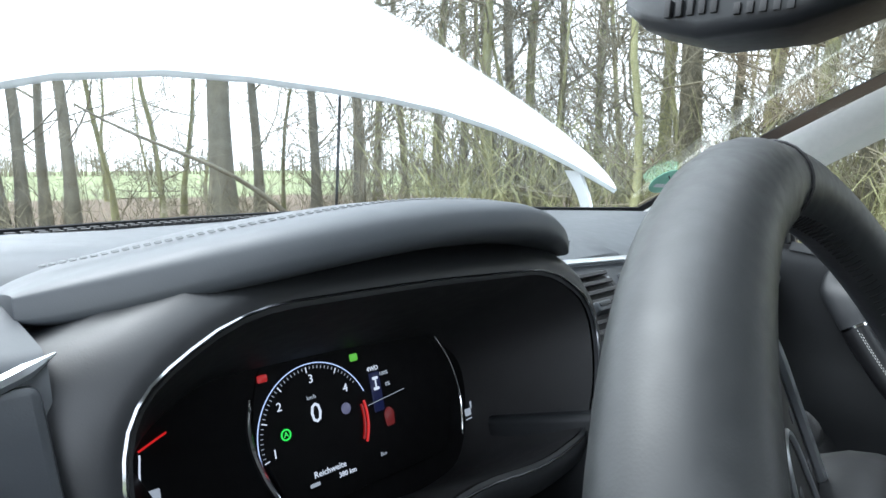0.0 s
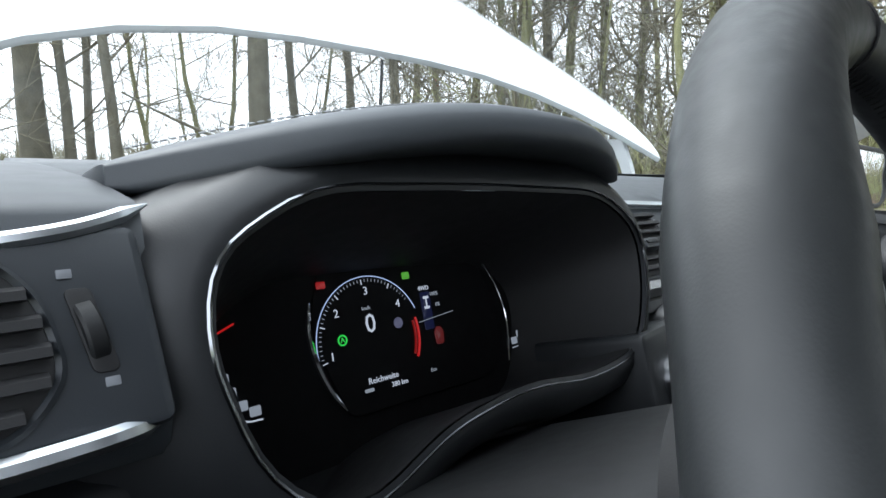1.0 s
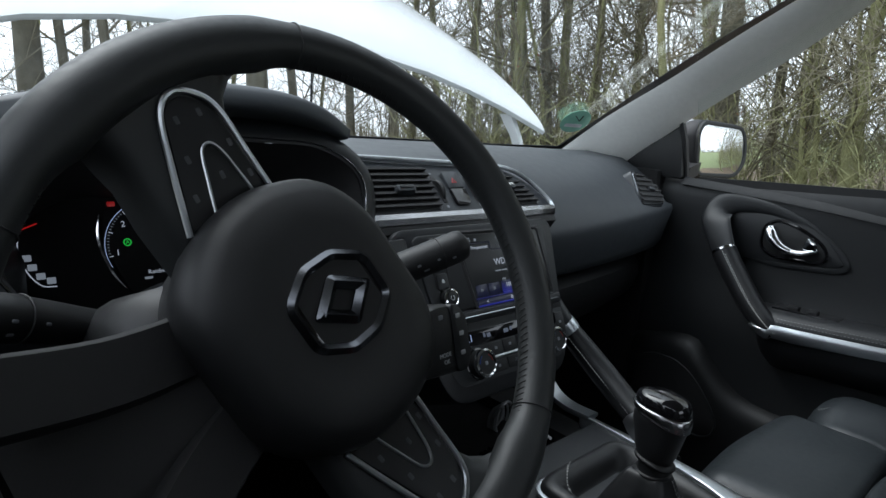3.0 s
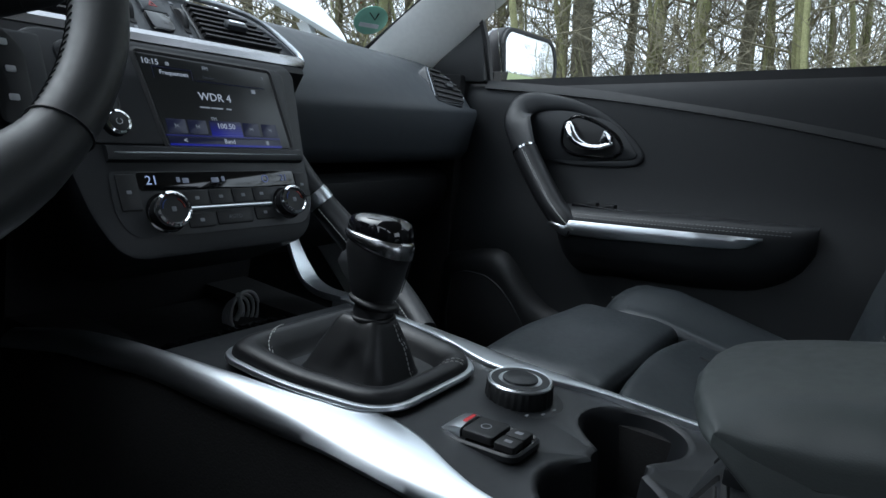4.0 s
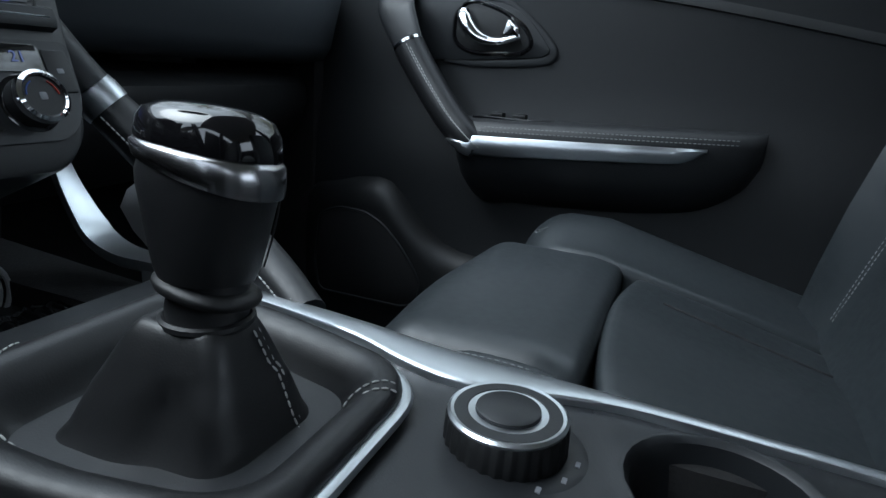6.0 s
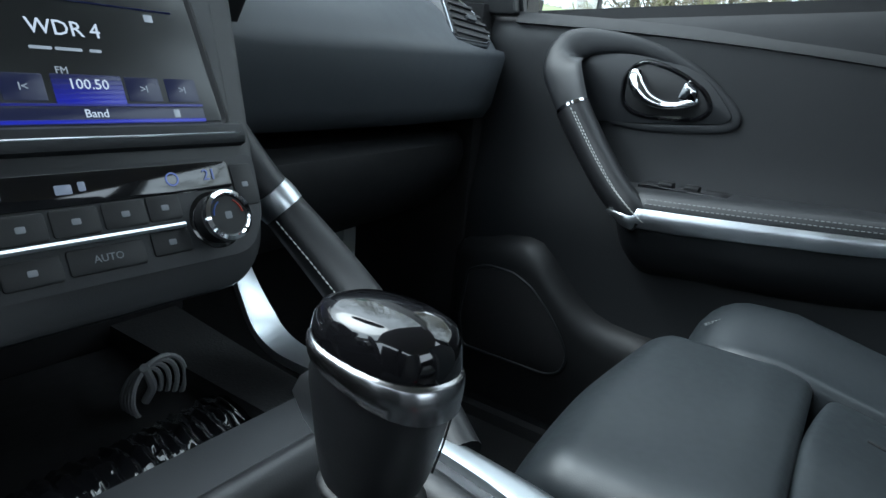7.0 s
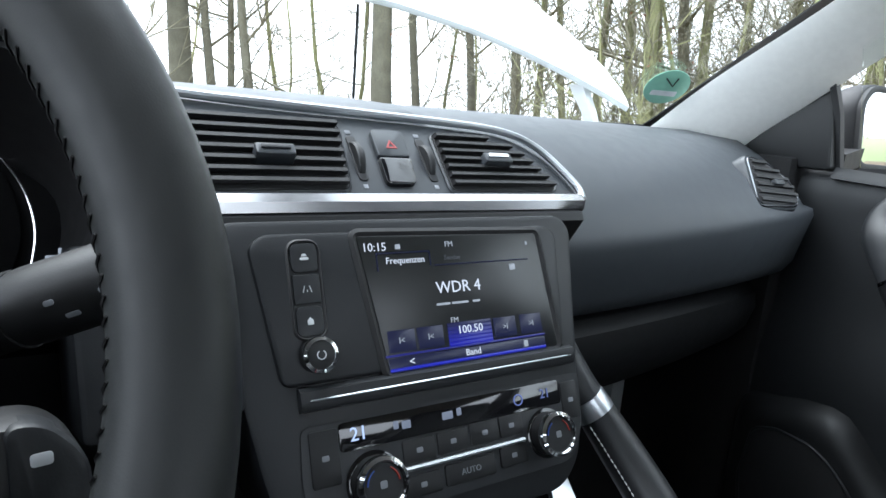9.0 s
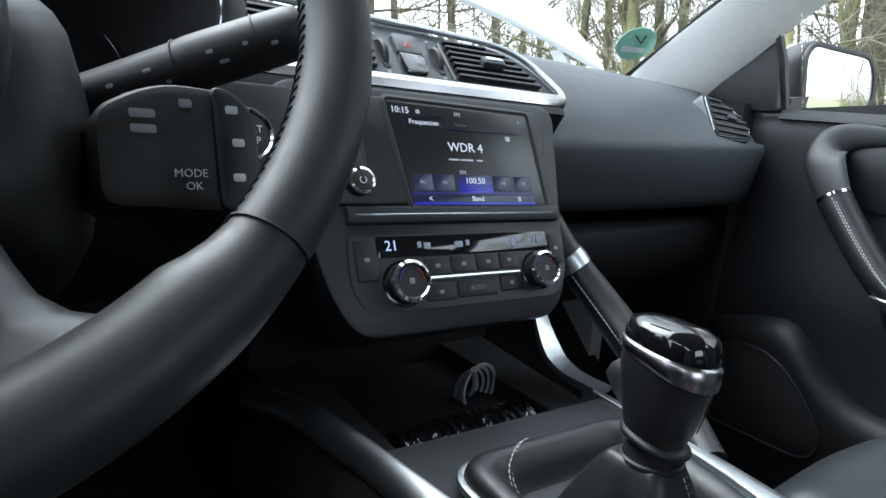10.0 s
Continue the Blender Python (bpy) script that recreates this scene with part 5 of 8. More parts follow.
# ---------------------------------------------------------------- centre console
console = thing("centre_console", "black centre console with silver side trims and cup holders", "centre console", (0.01, -0.35, 0.34))
def con_z(y):
    return 0.700 + 0.07 * (y + 0.45) if y > -0.45 else 0.700 + 0.0 * y


deck = bmesh.new()
loft([[V(-w, y, con_z(y) - 0.03), V(-w, y, con_z(y) - d), V(w + 0.008, y, con_z(y) - d), V(w + 0.008, y, con_z(y) - 0.03)] for y, w, d in ((-0.085, 0.118, 0.016), (-0.20, 0.102, 0.010), (-0.29, 0.084, 0.003), (-0.325, 0.080, 0.001), (-0.36, 0.084, 0.0), (-0.402, 0.098, 0.0))], True, True, deck)
part("deck", deck, M_STACK, console, "charcoal moulded deck")
# cup holders: a patch of deck round two joined wells
def peanut(n=72):
    """Outline of two round cups that run into one another."""
    c1, c2, r = (-0.0400, -0.4770), (0.0600, -0.4650), 0.0415
    cx, cy = 0.010, -0.4712
    out = []
    for i in range(n):
        a = 2 * math.pi * i / n
        d = V(math.cos(a), math.sin(a))
        best = 0.020
        for c in (c1, c2):
            o = V(cx - c[0], cy - c[1])
            b_ = o.dot(d)
            disc = b_ * b_ - (o.dot(o) - r * r)
            if disc > 0:
                best = max(best, -b_ + math.sqrt(disc))
        best = max(best, 0.0195)
        out.append((cx + d.x * best, cy + d.y * best))
    sm = []
    for i in range(n):
        p = [Vector(out[(i + j) % n]) for j in (-1, 0, 1)]
        q = p[0] * 0.25 + p[1] * 0.5 + p[2] * 0.25
        sm.append((q.x, q.y))
    return sm


def box_outline(n, x0, x1, y0, y1, cx, cy):
    out = []
    for i in range(n):
        a = 2 * math.pi * i / n
        dx, dy = math.cos(a), math.sin(a)
        t = min(((x1 - cx) / dx if dx > 0 else (x0 - cx) / dx) if abs(dx) > 1e-6 else 9, ((y1 - cy) / dy if dy > 0 else (y0 - cy) / dy) if abs(dy) > 1e-6 else 9)
        out.append((cx + dx * t, cy + dy * t))
    return out


PN = peanut()
BX = box_outline(72, -0.100, 0.108, -0.540, -0.402, 0.010, -0.4712)
rings = [[V(x, y, 0.668) for x, y in BX], [V(x, y, con_z(y)) for x, y in BX], [V(x, y, con_z(y) + 0.0002) for x, y in inset(PN, -0.008)], [V(x, y, con_z(y) + 0.0018) for x, y in inset(PN, -0.0055)], [V(x, y, con_z(y) + 0.0016) for x, y in inset(PN, -0.003)], [V(x, y, 0.6995) for x, y in PN],
         [V(x, y, 0.690) for x, y in inset(PN, 0.001)], [V(x, y, 0.628) for x, y in inset(PN, 0.005)]]
well = bmesh.new()
loft(rings, False, True, well)
well.faces.new([v for v in [min(well.verts, key=lambda w, p=p: (w.co - V(p[0], p[1], 0.628)).length_squared) for p in inset(PN, 0.005)]])
part("cup_holder", well, M_STACK, console, "two joined cup holder wells", 40)
for x, y, w in ((-0.045, -0.490, 0.020), (0.062, -0.480, 0.020)):
    part("cup_grip", plate(rrect(w, 0.016, 0.003, 3, x, y), Matrix.Translation((0, 0, 0.634)), 0.008, 0.002), M_DARK, console, "black rubber grip in the cup well")
# side trims, broad beside the gear lever
for s, off in ((-1, 0.0), (1, 0.008)):
    keys = [(-0.060, 0.117, 0.1335, 0.7105, 0.693), (-0.09, 0.115, 0.130, 0.7125, 0.695), (-0.17, 0.104, 0.1265, 0.7135, 0.696), (-0.25, 0.0915, 0.1205, 0.7135, 0.696), (-0.295, 0.076, 0.1165, 0.7130, 0.696), (-0.325, 0.070, 0.1155, 0.7122, 0.695),
            (-0.36, 0.0765, 0.1150, 0.7105, 0.694), (-0.395, 0.0900, 0.1148, 0.708, 0.693), (-0.43, 0.0975, 0.1140, 0.706, 0.692), (-0.50, 0.0975, 0.1120, 0.704, 0.690), (-0.58, 0.0940, 0.1075, 0.7025, 0.689), (-0.72, 0.0935, 0.1060, 0.701, 0.688)]
    if s < 0:
        keys = [(0.120, 0.155, 0.172, 0.690, 0.676), (0.04, 0.130, 0.148, 0.702, 0.686), (-0.03, 0.121, 0.138, 0.709, 0.691)] + keys[1:]
    pi = spline([V(k[1], k[0], k[3]) for k in keys], 6)
    po = spline([V(k[2], k[0], k[4]) for k in keys], 6)
    rings = []
    for a, b in zip(pi, po):
        w, h = b.x - a.x, a.z - b.z
        ring = []
        flat_top = ((0.0, 0.6), (0.0, 0.04), (0.02, -0.02), (0.08, -0.04), (0.25, -0.05), (0.45, -0.04), (0.62, 0.0), (0.76, 0.10), (0.87, 0.30), (0.95, 0.62), (1.0, 1.05), (0.96, 1.3), (0.5, 1.4), (0.05, 1.0))
        for f, g in flat_top if s > 0 else ((0.0, 0.6), (0.0, 0.05), (0.02, -0.01), (0.07, -0.02), (0.20, 0.02), (0.36, 0.09), (0.52, 0.20), (0.67, 0.35), (0.80, 0.53), (0.91, 0.77), (1.0, 1.05), (0.96, 1.3), (0.5, 1.4), (0.05, 1.0)):
            ring.append(V(s * (a.x + w * f) + off, a.y, a.z - h * g))
        rings.append(ring)
    part("side_trim", loft(rings), M_SILVER, console, "broad satin silver side trim", 50)
    side = bmesh.new()
    loft([[V(s * xt + off, y, 0.690), V(s * (xt + 0.016) + off, y, 0.60), V(s * 0.145 + off, y, 0.34), V(s * 0.085 + off, y, 0.34), V(s * 0.085 + off, y, 0.688)] for y, xt in ((0.16, 0.150), (0.02, 0.136), (-0.10, 0.1265), (-0.20, 0.121), (-0.30, 0.112), (-0.45, 0.110), (-0.62, 0.103), (-0.95, 0.102))], True, True, side)
    part("side_panel", side, M_CARPET, console, "black console side panel")
# curved silver strip that drops from the centre stack into the passenger's trim
legp = spline([V(0.134, 0.046, 0.800), V(0.135, 0.040, 0.768), V(0.134, 0.026, 0.740), V(0.130, 0.004, 0.719), V(0.125, -0.030, 0.7105), V(0.124, -0.075, 0.7105)], 6)
rings = []
for i, p in enumerate(legp):
    d = (legp[min(len(legp) - 1, i + 1)] - legp[max(0, i - 1)]).normalized()
    nrm = V(1, 0, 0).cross(d).normalized()
    w = 0.012 + 0.015 * min(1.0, i / 16)
    rings.append([p + V(u * w, 0, 0) + nrm * (h * -0.005) for u, h in ((0.0, 0.2), (0.02, -0.5), (0.12, -1.0), (0.55, -0.9), (0.95, -0.3), (1.0, 0.6), (0.5, 1.0), (0.0, 1.0))])
part("trim_leg", loft(rings), M_SILVER, console, "curved silver leg up to the centre stack", 50)
# front tray with a ribbed gloss cover
tray = bmesh.new()
block((-0.10, -0.085, 0.655), (0.11, 0.16, 0.668), 0.003, tray)
part("tray", tray, M_MATT, console, "black storage tray under the stack")
# crumpled dark foil strip over the tray's front edge
fo = bmesh.new()
FA, FB = V(-0.079, -0.046, 0.689), V(0.100, -0.014, 0.676)
rings = []
for i in range(91):
    p = FA.lerp(FB, i / 90)
    row = []
    for j in range(11):
        q = V(p.x * 60, j * 0.55, 3.0)
        h = 0.0030 * noise.noise(q) + 0.0022 * noise.noise(q * 2.3) + 0.0012 * math.sin(i * 1.15)
        row.append(p + V(0.0012 * noise.noise(q * 1.7 + V(9, 0, 0)), -0.026 + 0.0048 * j, h + 0.0065 * math.sin(math.pi * j / 10)))
    rings.append(row + [p + V(0, 0.022, -0.010), p + V(0, -0.026, -0.010)])
loft(rings, True, True, fo)
solo("crumpled_foil", fo, M_PIANO, "crumpled glossy black foil lying in the tray", "foil", sharp=50)

# mode dial
mode = thing("drive_mode_dial", "ribbed black rotary drive mode dial with silver edge", "dial", (0.047, -0.370, 0.70))
F_MODE = Matrix.Translation((0.047, -0.368, 0.7015))
part("plinth", turned([(0.040, -0.004), (0.040, 0.001), (0.036, 0.003), (0.031, 0.003)], F_MODE, 48), M_STACK, mode, "charcoal plinth")
rings = []
N = 120
for r, z, k in ((0.0285, 0.002, 0), (0.0285, 0.004, 1), (0.0278, 0.0165, 1), (0.0270, 0.0185, 0)):
    rings.append([F_MODE @ V((r + (0.0009 if (i // 2) % 2 and k else 0)) * math.cos(2 * math.pi * i / N), (r + (0.0009 if (i // 2) % 2 and k else 0)) * math.sin(2 * math.pi * i / N), z) for i in range(N)])
part("grip", loft(rings), M_DARK, mode, "ribbed black grip")
part("edge", turned([(0.0278, 0.0175), (0.0282, 0.0190), (0.0268, 0.0202), (0.0255, 0.0198)], F_MODE, 48), M_SILVER, mode, "thin silver edge")
part("cap", turned([(0.0262, 0.0185), (0.0250, 0.0200), (0.0190, 0.0202), (0.0180, 0.0192), (0.0, 0.0190)], F_MODE, 48, cap=False), M_STACK, mode, "charcoal cap")
part("knob", turned([(0.0155, 0.0188), (0.0150, 0.0215), (0.0135, 0.0222), (0.0, 0.0222)], F_MODE, 40, cap=False), M_STACK, mode, "raised round button")
for a in range(100, 271, 24):
    q = F_MODE @ V(0.0345 * math.cos(radians(a)), 0.0345 * math.sin(radians(a)), 0.0032)
    part("scale_mark", plate(rrect(0.004, 0.0022, 0.0004, 2), Matrix.Translation(q), 0.001, 0.0001, lift=0.0003), M_DIMPRINT, mode)

# parking brake switch
F_EPB = plane_frame((-0.030, -0.368, 0.7045), (0, -1, 0.07), (1, 0, 0))
epb = thing("parking_brake_switch", "electric parking brake switch with a silver red-marked tip", "switch", (-0.030, -0.368, 0.703))
part("surround", rim(rounded([(-0.030, -0.024), (0.052, -0.024), (0.054, 0.017), (-0.014, 0.020), (-0.028, 0.012)], 0.010), rounded([(-0.027, -0.021), (0.049, -0.021), (0.051, 0.014), (-0.013, 0.017), (-0.025, 0.010)], 0.008), F_EPB, 0.004, 0.0005), M_STACK, epb, "charcoal surround")
part("recess", plate(rounded([(-0.027, -0.021), (0.049, -0.021), (0.051, 0.014), (-0.013, 0.017), (-0.025, 0.010)], 0.008), F_EPB, 0.003, 0.0004, lift=0.0002), M_PIANO, epb, "black finger recess")
lv = part("lever", plate(rrect(0.027, 0.029, 0.003, 3, 0.0165, -0.003), F_EPB, 0.006, 0.002, lift=0.0075), M_DARK, epb, "black lift lever")
tip = part("lever_tip", loft([[F_EPB @ V(0.0028 - 0.019 * math.sin(a), y, 0.0005 + h * math.cos(a)) for a in [radians(90 * i / 8) for i in range(9)]] + [F_EPB @ V(0.0028, y, 0.0)] for y, h in ((-0.0180, 0.004), (-0.0165, 0.0070), (-0.010, 0.0082), (0.004, 0.0082), (0.0105, 0.0070), (0.0120, 0.004))]), M_SILVER, epb, "silver lever tip")
part("tip_mark", plate(rrect(0.0035, 0.014, 0.0005, 2, 0.0005, -0.001), F_EPB, 0.002, 0.0002, lift=0.0094), M_RED, tip, "red bar")
part("lever_symbol", rim(circle(0.0042, 16, 0.0165, -0.003), circle(0.0034, 16, 0.0165, -0.003), F_EPB, 0.0004, 0.0077, rise=0.0001), M_DIMPRINT, lv)
for y in (-0.010, 0.006):
    bt = part("button", plate(rrect(0.0165, 0.0150, 0.002, 3, 0.0400, y - 0.0015), F_EPB, 0.005, 0.001, lift=0.006), M_DARK, epb, "black push button")
    part("button_symbol", plate(rrect(0.006, 0.004, 0.0006, 2, 0.0400, y - 0.0015), F_EPB, 0.0004, 0.0001, lift=0.0062), M_DIMPRINT, bt)

# ---------------------------------------------------------------- gear lever
gear = thing("gear_lever", "black leather gear lever with a glossy capped knob", "gear lever", (0.005, -0.215, 0.71))
RING = rounded([(-0.077, -0.319), (0.056, -0.319), (0.080, -0.22), (0.078, -0.142), (-0.096, -0.142), (-0.098, -0.22)], [0.034, 0.034, 0.06, 0.028, 0.028, 0.06], 8)
def ring_z(y):
    return 0.7140 + 0.022 * (y + 0.30)


k = len(RING)
part("base_ring", tube([V(x + 0.004, y, ring_z(y)) for x, y in inset(RING, -0.001)], 0.0042, 8, closed=True, flat=0.8), M_SILVER, gear, "silver ring round the gaiter")
# padded leather collar, then the gaiter up to the neck
neck = V(-0.003, -0.2405, 0)
G_PROFILE = ((0.0, -0.005), (0.003, 0.002), (0.012, 0.0065), (0.035, 0.0098), (0.08, 0.0118), (0.14, 0.0118), (0.20, 0.0095), (0.26, 0.0045), (0.31, -0.0030), (0.36, -0.0095), (0.42, -0.0125), (0.48, -0.0110), (0.54, -0.0030), (0.60, 0.0095), (0.66, 0.0225), (0.72, 0.0340), (0.76, 0.0405), (0.785, 0.0430), (0.81, 0.0438), (0.845, 0.0432))


def gaiter_point(i, f, lift=0.0):
    """A place on the gaiter: i along its outline, f from the ring to the neck."""
    k0 = int(i) % len(RING)
    x, y = Vector(RING[k0]).lerp(Vector(RING[(k0 + 1) % len(RING)]), i - int(i))
    h = G_PROFILE[-1][1]
    for (f0, h0), (f1, h1) in zip(G_PROFILE, G_PROFILE[1:]):
        if f0 <= f <= f1:
            h = h0 + (h1 - h0) * (f - f0) / (f1 - f0)
            break
    a = math.atan2(y - neck.y, x - neck.x)
    fold = (0.0024 * math.sin(5 * a + 1.0) + 0.0012 * math.sin(9 * a)) * min(1.0, max(0.0, (f - 0.42) / 0.2)) * (1.0 if f < 0.66 else 0.25)
    q = V(x + 0.004, y, ring_z(y)).lerp(V(neck.x, neck.y, ring_z(neck.y)), f)
    front = 0.004 * max(0.0, min(1.0, (y + 0.24) / 0.1)) if 0.02 < f < 0.34 else 0.0
    return q + V(fold * math.cos(a), fold * math.sin(a), h + front * math.sin(math.pi * min(1.0, f / 0.34)) + lift)


fs_ = [G_PROFILE[0][0]]
for (f0, _), (f1, _) in zip(G_PROFILE, G_PROFILE[1:]):
    fs_ += [(f0 + f1) / 2, f1]
part("gaiter", loft([[gaiter_point(i, f) for i in range(len(RING))] for f in fs_], False), M_LEATHER, gear, "black leather gaiter with pale stitching", 70)


def radial_row(b0, b1, f0, f1, d, n=16):
    """A line up the gaiter from bearing b0 to b1 (degrees) about the neck, moved sideways by d."""
    pts = []
    for f in steps(f0, f1, n):
        a0 = b0 + (b1 - b0) * (f - f0) / (f1 - f0)
        c = [gaiter_point(i, f, 0.0005) for i in range(len(RING))]
        ang = [math.degrees(math.atan2(q.y - neck.y, q.x - neck.x)) for q in c]
        i = min(range(len(c)), key=lambda k_: abs((ang[k_] - a0 + 180) % 360 - 180))
        j = (i + 1) % len(c) if ((a0 - ang[i] + 180) % 360 - 180) > 0 else i - 1
        span = (ang[j] - ang[i] + 180) % 360 - 180
        t_ = ((a0 - ang[i] + 180) % 360 - 180) / span if abs(span) > 1e-6 else 0
        q = c[i].lerp(c[j], max(0, min(1, t_)))
        side_ = V(-math.sin(radians(a0)), math.cos(radians(a0)), 0)
        pts.append(q + side_ * d)
    return pts


for b0, b1, f0, f1 in ((104, 146, 0.06, 0.40), (-62, -66, 0.03, 0.30), (-72, -72, 0.49, 0.775)):
    for d in (-0.0036, 0.0036):
        part("stitching", dashes(radial_row(b0, b1, f0, f1, d * (1.0 if f0 < 0.4 else 0.6)), 0.0046, 0.0033, 0.0006), M_THREAD, gear, "pale grey stitching")
part("neck_ring", tube([V(neck.x + 0.0188 * math.cos(a), neck.y + 0.0188 * math.sin(a), ring_z(neck.y) + 0.0425) for a in [2 * math.pi * i / 32 for i in range(32)]], 0.0022, 7, closed=True), M_LEATHER, gear, "rolled leather edge")
# neck, collar ring, grip
TILT = Matrix.Translation((-0.003, -0.2405, 0.7565)) @ Matrix.Rotation(radians(-3), 4, "X") @ Matrix.Rotation(radians(7), 4, "Y")


def oval(rx, ry, z, yo=0.0, p=0.85, n=36):
    out = []
    for i in range(n):
        a = 2 * math.pi * i / n
        c, s = math.cos(a), math.sin(a)
        out.append(TILT @ V(rx * math.copysign(abs(c) ** p, c), yo + ry * math.copysign(abs(s) ** p, s), z))
    return out


def slope(rx, ry, z, tilt=0.10, p=0.85):
    return [TILT @ (TILT.inverted() @ q + V(0, 0, tilt * (TILT.inverted() @ q).y)) for q in oval(rx, ry, z, 0, p)]


part("neck", loft([oval(0.0180, 0.0185, -0.014, p=1), oval(0.0184, 0.0190, -0.004, p=1), oval(0.0172, 0.0178, 0.001, p=1), oval(0.0176, 0.0182, 0.006, p=1), oval(0.0168, 0.0174, 0.011, p=1), oval(0.0170, 0.0175, 0.018, p=1)]), M_LEATHER, gear, "black leather neck", 60)
part("lift_collar", loft([slope(0.0165, 0.0170, 0.0110, 0.22), slope(0.0205, 0.0215, 0.0122, 0.22), slope(0.0212, 0.0224, 0.0142, 0.22), slope(0.0208, 0.0218, 0.0160, 0.22), slope(0.0180, 0.0185, 0.0178, 0.22)]), M_DARK, gear, "black lift collar", 60)
part("grip", loft([oval(0.0185, 0.0190, 0.018), oval(0.0205, 0.0215, 0.024), oval(0.0225, 0.0245, 0.036), oval(0.0237, 0.0280, 0.050), oval(0.0246, 0.0300, 0.058), oval(0.0248, 0.0305, 0.064), oval(0.0235, 0.0290, 0.0700)]), M_LEATHER, gear, "black leather grip", 60)
part("chrome_band", loft([slope(0.0240, 0.0298, 0.0630, 0.30), slope(0.0258, 0.0318, 0.0640, 0.30), slope(0.0264, 0.0325, 0.0680, 0.24), slope(0.0264, 0.0325, 0.0725, 0.16), slope(0.0248, 0.0306, 0.0742, 0.15)]), M_BAND, gear, "satin silver band", 60)
cap = part("cap", loft([slope(0.0247, 0.0305, 0.0735, 0.15), slope(0.0252, 0.0310, 0.0765, 0.14), slope(0.0243, 0.0300, 0.0835, 0.11), slope(0.0218, 0.0272, 0.0885, 0.09), slope(0.0160, 0.0205, 0.0915, 0.08), slope(0.0080, 0.0105, 0.0928, 0.08), slope(0.001, 0.001, 0.0932, 0.08)]), M_PIANO, gear, "gloss black domed cap", 60)
part("grip_seam", tube([TILT @ V(r_ * math.cos(radians(-52)), (r_ * 1.15) * math.sin(radians(-52)), z) for r_, z in ((0.0212, 0.024), (0.0240, 0.036), (0.0260, 0.048), (0.0266, 0.054))], 0.0005, 5), M_MATT, gear, "pressed seam down the grip")
for x in (-0.009, 0.0, 0.009):
    part("gate_line", tube([TILT @ V(x, -0.009, 0.0910), TILT @ V(x, 0.009, 0.0926)], 0.0005, 4), M_DIMPRINT, cap, "white gear gate line")
part("gate_line", tube([TILT @ V(-0.009, 0.0, 0.0919), TILT @ V(0.009, 0.0, 0.0919)], 0.0005, 4), M_DIMPRINT, cap)

fin = loft([[TILT @ V(-w, y, z) , TILT @ V(w, y, z), TILT @ V(w * 0.7, y2, z), TILT @ V(-w * 0.7, y2, z)] for w, y, y2, z in ((0.008, 0.020, 0.022, 0.024), (0.012, 0.020, 0.034, 0.036), (0.013, 0.022, 0.041, 0.046), (0.013, 0.024, 0.037, 0.054), (0.010, 0.026, 0.030, 0.060))])
part("reverse_trigger", fin, M_SILVER, gear, "satin silver reverse trigger", 50)

# grab handle between stack and console on the passenger's side
grab = thing("console_grab_handle", "padded grab handle with pale stitching and a silver collar", "grab handle", (0.15, -0.08, 0.69))
gp = spline([V(0.128, 0.035, 0.880), V(0.140, 0.010, 0.845), V(0.157, -0.010, 0.815), V(0.1665, -0.058, 0.774), V(0.161, -0.112, 0.742), V(0.147, -0.162, 0.720), V(0.128, -0.205, 0.702)], 6)
part("bar", tube(gp[10:], [0.0170 + 0.003 * math.sin(math.pi * i / 20) for i in range(len(gp) - 10)], 14), M_LEATHER, grab, "black padded leather bar", 60)
part("upper_bar", tube(gp[:9], 0.0175, 14), M_STACK, grab, "charcoal upper end", 60)
part("silver_collar", tube(gp[8:12], [0.0178, 0.0186, 0.0186, 0.0180], 16), M_SILVER, grab, "satin silver collar", 60)
for d in (-0.003, 0.003):
    part("stitching", dashes([p + V(-0.0165 + d, -0.006, 0.004 + d) for p in gp[12:]], 0.005, 0.0036, 0.0007), M_THREAD, grab, "pale stitched seam")

# coiled cable in the tray
cable = thing("coiled_cable", "coiled pale grey cable lying in the tray", "cable", (0.075, 0.02, 0.665))
bm = bmesh.new()
for i in range(4):
    r = 0.023 + 0.003 * i
    pts = [V(0.062 + 0.002 * i + 0.80 * r * math.cos(a), 0.052 + 0.20 * r * math.cos(a) - 0.005 * i, 0.676 + 0.8 * r * math.sin(a) + 0.002 * i) for a in [2 * math.pi * j / 26 for j in range(26)]]
    tube(pts, 0.0021, 6, bm, True)
part("coil", bm, M_CABLE, cable, "loops of pale cable")
bm = tube(spline([V(0.060, 0.045, 0.670), V(0.063, 0.039, 0.684), V(0.056, 0.033, 0.702), V(0.052, 0.029, 0.708)], 5), 0.0035, 7)
part("tie", bm, M_CABLE, cable, "cable end and tie")

